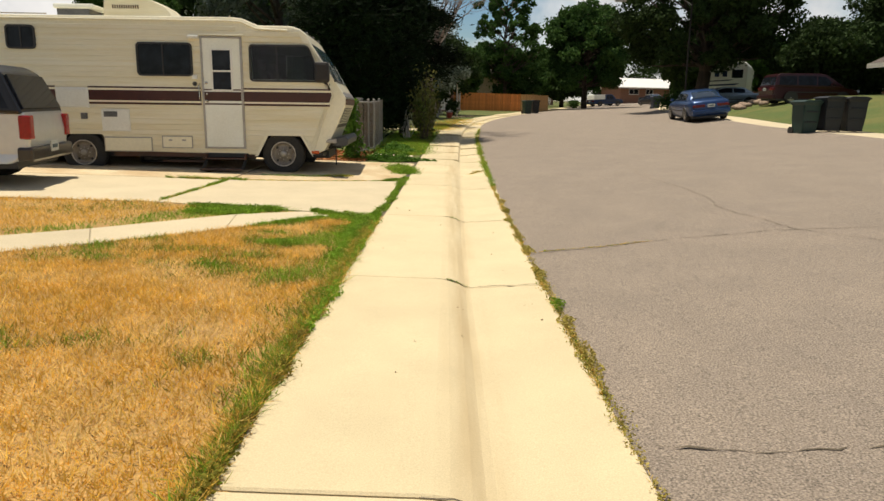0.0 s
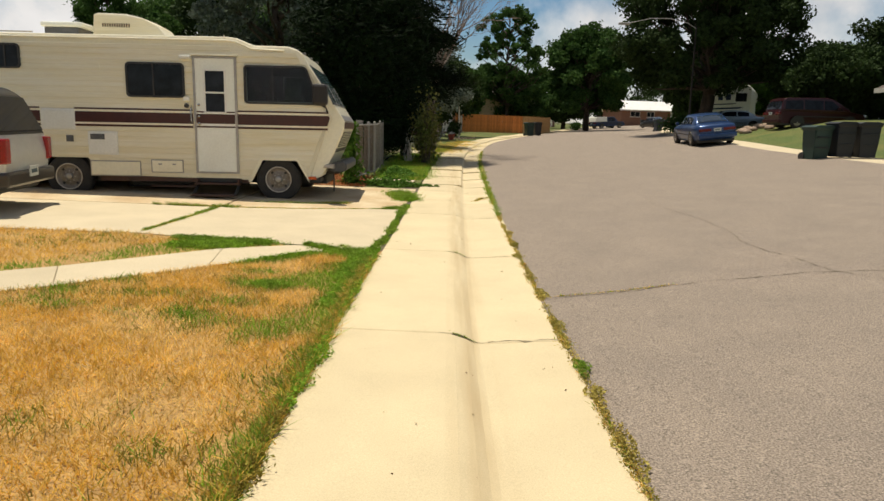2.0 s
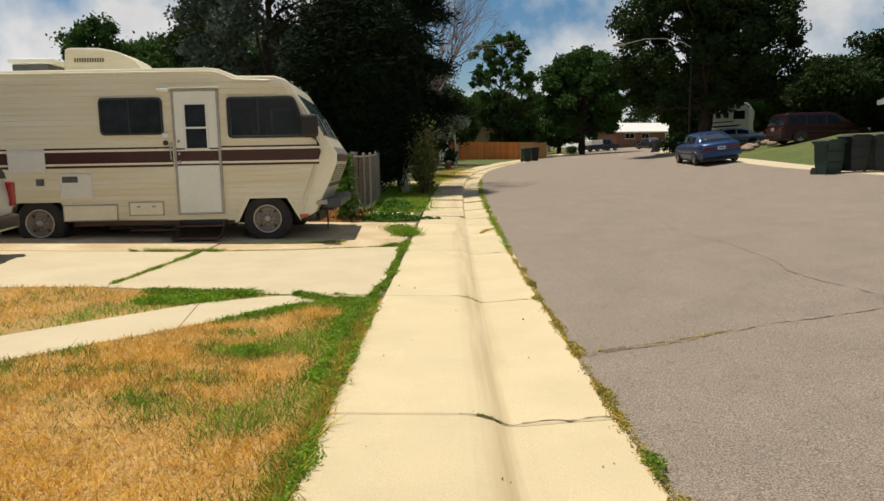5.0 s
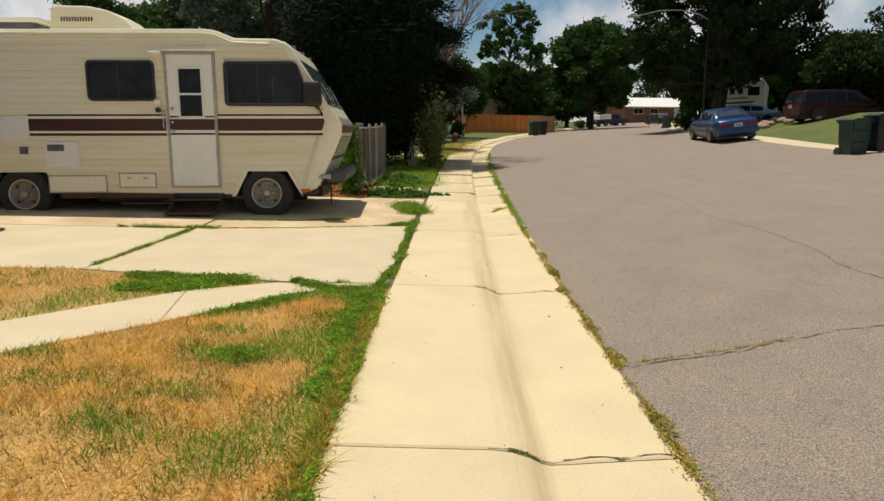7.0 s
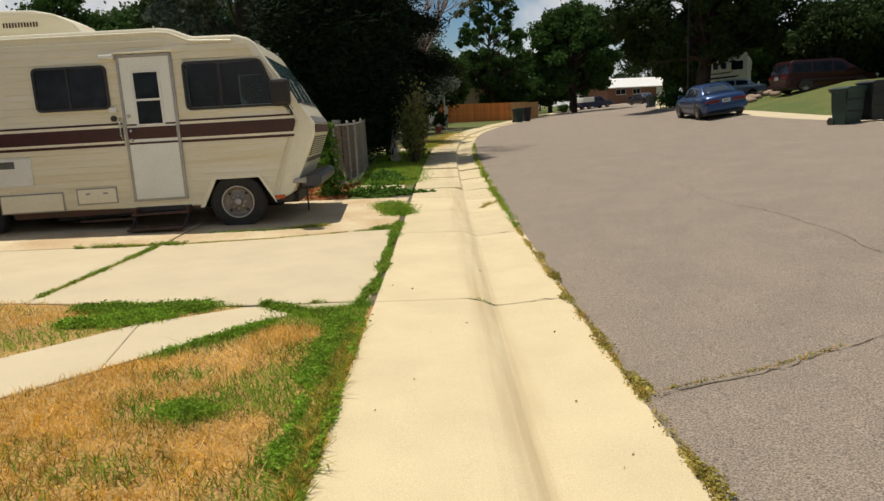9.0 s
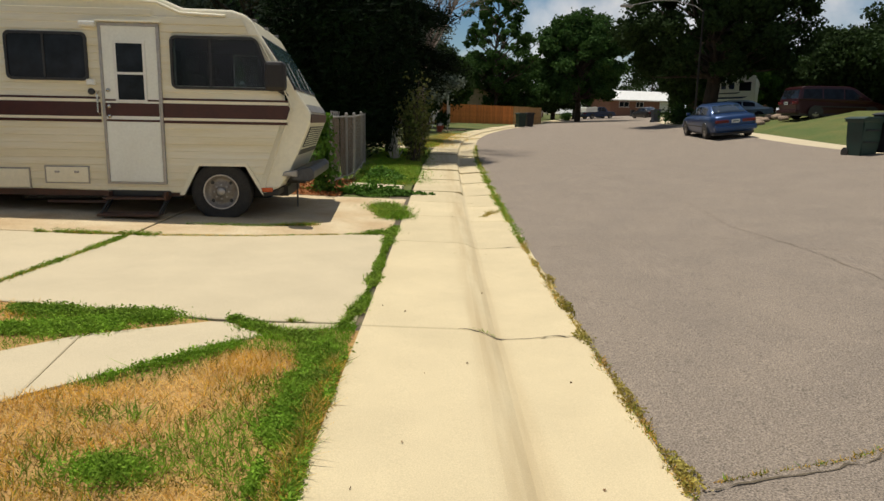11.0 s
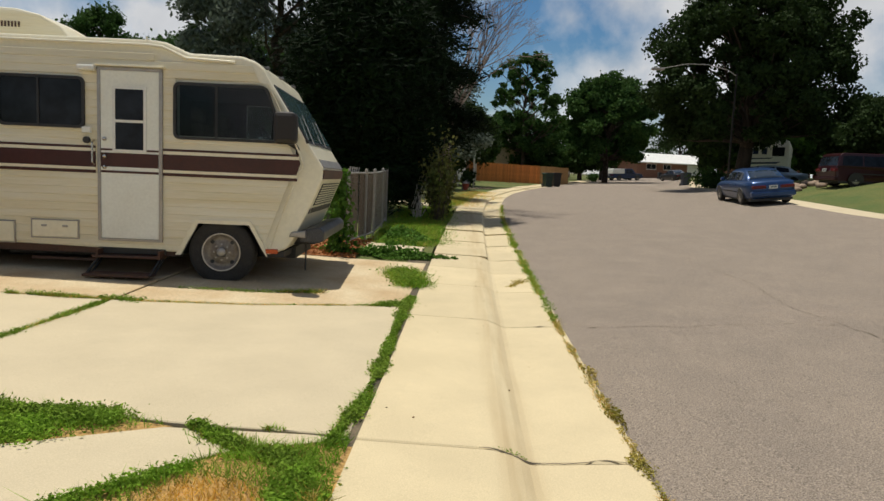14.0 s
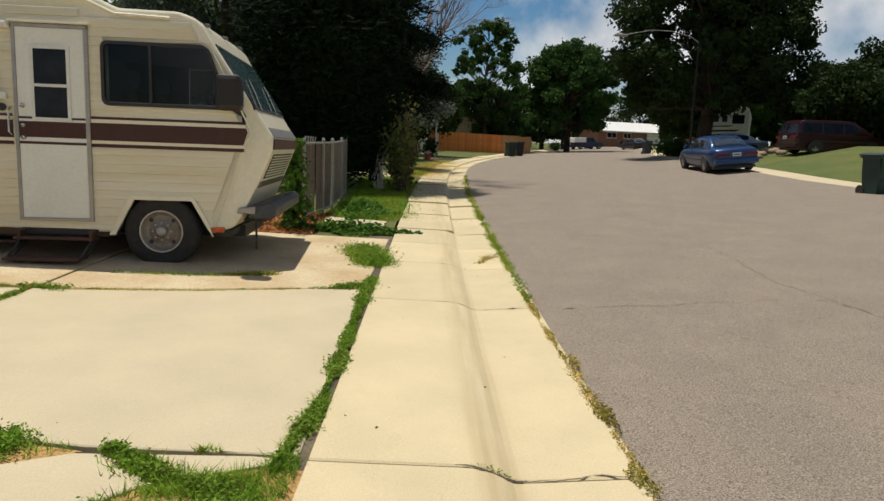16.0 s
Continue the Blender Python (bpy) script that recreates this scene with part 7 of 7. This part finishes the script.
for jy in (6.77, 9.99):
    weed_leaves([(0.05, jy), (0.22, jy)], 60, 0.010, 130 + int(jy), 0.012, 0.012, clump=1.0, label="tiny weeds in a gutter joint")
leafy("ivy", (-1.25, 17.45), (0.85, 0.32), 2300, 0.05, M_ivy, "trailing ivy over the driveway's end", 31, 0.09)
leafy("ivy", (-1.35, 20.4), (0.40, 1.3), 3400, 0.05, M_ivy, "leafy green groundcover along the fence", 32, 0.09)
leafy("ivy", (-0.98, 19.7), (0.30, 0.7), 1500, 0.05, M_ivy, "leafy green groundcover beside the sidewalk", 33, 0.07)
weed_line([(-1.2, 19.3), (-1.2, 24.0), (-1.2, 29.0)], 38000, 0.30, 34, 0.075, (0.03, 0.02, 0.92, 0.03), clump=2.5, label="shaded green grass under the evergreen")
weed_line([(-1.02, 22.0), (-0.68, 29.0), (0.0, 36)], 9000, 0.15, 35, 0.08, (0.15, 0.05, 0.6, 0.2), clump=2.5, label="green grass along the sidewalk")
weed_line([(-0.6, 31.5), (0.1, 38.0), (1.2, 45)], 9000, 0.55, 36, 0.07, (0.45, 0.2, 0.2, 0.15), clump=2.5, label="sunlit yellow grass along the sidewalk")

weed_line([(-0.82, 19.0), (-0.80, 22.0), (-0.76, 25.0)], 9000, 0.07, 37, 0.07, (0.05, 0.05, 0.8, 0.1), clump=2.5, label="sunlit green grass along the sidewalk")
weed_leaves([(-1.1, 19.3), (-1.15, 22.5)], 9000, 0.22, 138, 0.035, 0.05, clump=2.5, label="sunlit leafy weeds between fence and sidewalk")
weed_leaves([(0.55, 15.6), (0.78, 16.1)], 700, 0.07, 139, 0.02, 0.008, clump=1.5, label="dry brown debris washed into the gutter", material=M_dry_weed)

# tufts where the asphalt's edge has crumbled
for k, (tx, ty, tl, tm) in enumerate(((0.83, 5.12, 0.22, M_dry_weed), (0.82, 5.75, 0.16, M_dry_weed), (0.83, 6.19, 0.14, M_weed), (0.82, 7.09, 0.20, M_dry_weed), (0.85, 8.06, 0.16, M_dry_weed), (0.83, 8.90, 0.26, M_dry_weed), (0.82, 9.98, 0.16, M_dry_weed), (0.86, 10.68, 0.20, M_olive), (0.88, 11.65, 0.24, M_dry_weed), (0.87, 13.73, 0.2, M_weed))):
    leafy("weeds", (tx, ty), (0.045, tl), 300, 0.014, tm, "tuft of dry weeds on the asphalt's crumbled edge", 200 + k, 0.012)

# ivy climbing the near fence post
iv = empty("climbing_vine", Matrix.Translation((-2.10, 17.35, gz(-2.10, 17.35))), "green vine climbing beside the fence gate", "vine")
rv_ = np.random.default_rng(41)
bm = bmesh.new()
for i in range(7):
    limb_mesh(bm, (rv_.normal() * 0.08, rv_.normal() * 0.1, 0), (rv_.normal() * 0.12, rv_.normal() * 0.15, rv_.uniform(0.7, 1.35)), 0.010, 0.005, rv_, 4, 0.3)
part("stems", bm, M_bark, iv)
n = 1700
zz = rv_.uniform(0, 1.35, n)
pp = np.column_stack([rv_.normal(size=n) * (0.13 - 0.06 * zz), rv_.normal(size=n) * 0.13, zz])
quads_object("foliage", leaf_quads(pp, 0.065, rv_), M_ivy, iv)

# bark chips under and beyond the motorhome
rc = np.random.default_rng(51)
n = 9000
px = np.column_stack([rc.uniform(-6.5, -1.75, n), rc.uniform(16.85, 19.4, n)])
pz = np.array([gz(a, b) for a, b in px]) + 0.012 + np.abs(rc.normal(size=n)) * 0.02
tagged(quads_object("bark_chips", leaf_quads(np.column_stack([px, pz]), 0.035, rc, flat=0.6), M_chips), "rust-coloured bark chips beyond the motorhome", "mulch", kind="stuff")

# litter: dead leaves and twigs on the concrete
n = 70
px = np.column_stack([rc.uniform(-0.6, 0.8, n), rc.uniform(2.5, 22, n)])
pz = np.array([gz(a, b) for a, b in px])
pz = pz + 0.006
tagged(quads_object("leaf_litter", leaf_quads(np.column_stack([px, pz]), 0.013, rc, flat=0.9), M_litter), "few dry leaf crumbs on the concrete", "litter", kind="stuff")

# ---- concrete: every slab a piece of its own ----


STEEP_PROFILE = [(-1.55, 0.020), (-1.30, 0.013), (-0.85, 0.004), (-0.70, 0.0), (-0.645, -0.012), (-0.615, -0.070), (-0.57, -0.082), (-0.50, -0.074), (-0.25, -0.052), (0.012, -0.037)]


def walk_slab(parent, y0, y1, o0=None, profile=WALK_PROFILE, name="slab", material=None, drop=0.0, lie=None):
    """One slab of sidewalk and gutter, with worn edges at its joints."""
    g = 0.006
    n = max(2, int((y1 - y0) / 0.8))
    ys = [y0 + g, y0 + g + 0.012] + [y0 + (y1 - y0) * i / n for i in range(1, n)] + [y1 - g - 0.012, y1 - g]
    verts, faces = [], []
    m = len(profile)
    for i, y in enumerate(ys):
        dz = -0.008 if i in (0, len(ys) - 1) else 0.0
        for o, z in profile:
            verts.append((edge(y) + o, y, rise(y) + z + dz + drop + (lie(y) if lie else 0.0)))
    for i in range(len(ys) - 1):
        for j in range(m - 1):
            a = i * m + j
            faces.append((a, a + 1, a + m + 1, a + m))
    b0 = len(verts)
    for i, y in enumerate(ys):
        verts.append((edge(y) + profile[0][0], y, rise(y) - 0.15))
        verts.append((edge(y) + profile[-1][0], y, rise(y) - 0.15))
    for i in range(len(ys) - 1):
        faces.append((b0 + 2 * i, i * m, (i + 1) * m, b0 + 2 * i + 2))
        faces.append((i * m + m - 1, b0 + 2 * i + 1, b0 + 2 * i + 3, (i + 1) * m + m - 1))
    faces.append(tuple([b0] + [j for j in range(m)] + [b0 + 1])[::-1])
    e = (len(ys) - 1) * m
    faces.append(tuple([b0 + 2 * len(ys) - 2] + [e + j for j in range(m)] + [b0 + 2 * len(ys) - 1]))
    return mesh_object(name, verts, faces, material or M_walk, parent)


def build_sidewalk():
    sw = tagged(new("pavement"), "sunlit tan concrete sidewalk with a rolled gutter", "sidewalk", kind="structure")
    joints = [-9.0, -5.8, -2.6, 0.6, 3.69, 6.77, 9.99, 13.29, 15.2, 16.7, 18.1, 19.2, 20.3, 21.5, 22.6, 23.8, 25.0, 26.4, 28.2, 31.4, 34.6, 37.8, 41, 44.5, 48, 52, 56, 60, 64, 68, 73, 78, 84, 90, 97, 104, 112, 120, 130, 140, 150, 165, 180]
    for k, (a, b) in enumerate(zip(joints, joints[1:])):
        walk_slab(sw, a, b, drop=(0.0, -0.022, 0.012, -0.014)[k % 4] if a > 17 else 0.0, profile=STEEP_PROFILE if a > 17 else WALK_PROFILE)


build_sidewalk()
FAR_PROFILE = [(WIDTH, WIDTH * 0.045 - 0.03 + 0.0), (WIDTH + 0.04, WIDTH * 0.045 - 0.03 + 0.09), (WIDTH + 0.2, WIDTH * 0.045 + 0.085), (WIDTH + 1.6, WIDTH * 0.045 + 0.10)]


def build_far_sidewalk():
    sw = tagged(new("pavement"), "pale concrete sidewalk and kerb across the street", "sidewalk", kind="structure")
    y = -10.0
    while y < 185:
        walk_slab(sw, y, y + 3.2, profile=FAR_PROFILE, material=M_drive, lie=lambda v: (cross(v) - 0.045) * WIDTH)
        y += 3.2


build_far_sidewalk()


def flat_slab(parent, poly, thick=0.12, name="slab", material=None, dz=0.0):
    bm = bmesh.new()
    cx, cy = sum(p[0] for p in poly) / len(poly), sum(p[1] for p in poly) / len(poly)

    def ring(shrink, dzz):
        out = []
        for x, y in poly:
            d = math.hypot(x - cx, y - cy)
            k = 1 - shrink / d
            px, py = cx + (x - cx) * k, cy + (y - cy) * k
            out.append(bm.verts.new((px, py, gz(px, py) + dzz + dz)))
        return out
    lo, mid, top = ring(0.003, -thick), ring(0.003, -0.006), ring(0.014, 0.0)
    n = len(poly)
    for p, q in ((lo, mid), (mid, top)):
        for i in range(n):
            bm.faces.new((p[i], p[(i + 1) % n], q[(i + 1) % n], q[i]))
    bm.faces.new(top)
    bm.faces.new(lo[::-1])
    return part(name, bm, material or M_drive, parent)


def build_driveway():
    d = tagged(new("driveway"), "pale concrete driveway slabs with weedy joints", "driveway", kind="structure")
    flat_slab(d, [(-0.755, 10.02), (-0.76, 13.60), (-3.57, 13.0), (-3.64, 11.7), (-3.70, 10.34), (-2.75, 10.16), (-1.72, 10.02)], dz=0.004)
    flat_slab(d, [(-0.75, 13.64), (-0.65, 16.9), (-3.60, 16.9), (-3.57, 13.02)], dz=-0.004, material=M_drive_old)
    flat_slab(d, [(-3.59, 13.0), (-3.66, 11.7), (-3.72, 10.36), (-5.6, 10.27), (-7.6, 10.3), (-7.6, 12.9)], dz=0.0)
    flat_slab(d, [(-3.59, 13.02), (-3.62, 16.9), (-7.6, 16.9), (-7.6, 12.92)], dz=0.003, material=M_drive_old)
    flat_slab(d, [(-7.62, 10.3), (-7.62, 12.9), (-11.6, 12.9), (-11.6, 10.35)], dz=0.0)
    flat_slab(d, [(-7.62, 12.92), (-7.62, 16.9), (-11.6, 16.9), (-11.6, 12.92)], dz=0.0)
    flat_slab(d, [(-11.62, 10.3), (-11.62, 16.9), (-16, 16.9), (-16, 10.35)], dz=0.0)
    p = tagged(new("footpath"), "narrow concrete footpath curving across the lawn", "path", kind="structure")
    far = [(-0.95, 10.0), (-1.75, 9.96), (-2.42, 9.57), (-3.51, 8.32), (-4.12, 7.78), (-6.9, 5.9), (-16, 3.3)]
    near = [(-0.755, 9.975), (-1.35, 9.68), (-2.25, 8.60), (-3.15, 7.60), (-3.70, 7.08), (-6.5, 5.3), (-16, 2.5)]
    flat_slab(p, [near[0], near[1], near[2], far[2], far[1], far[0]][::-1], dz=0.002)
    for i in range(2, len(far) - 1):
        flat_slab(p, [near[i], near[i + 1], far[i + 1], far[i]][::-1], dz=0.002)
    q = tagged(new("stepping_slab"), "broken concrete slab before the fence gate", "slab", kind="structure")
    flat_slab(q, [(-0.80, 17.9), (-0.76, 18.7), (-1.85, 18.9), (-1.8, 18.0)], dz=0.02)
    r = tagged(new("neighbour_path"), "sunlit concrete path crossing the neighbour's verge", "path", kind="structure")
    flat_slab(r, [(-0.25, 30.2), (-0.1, 31.6), (-3.0, 32.4), (-3.0, 31.0)], dz=0.015)


build_driveway()
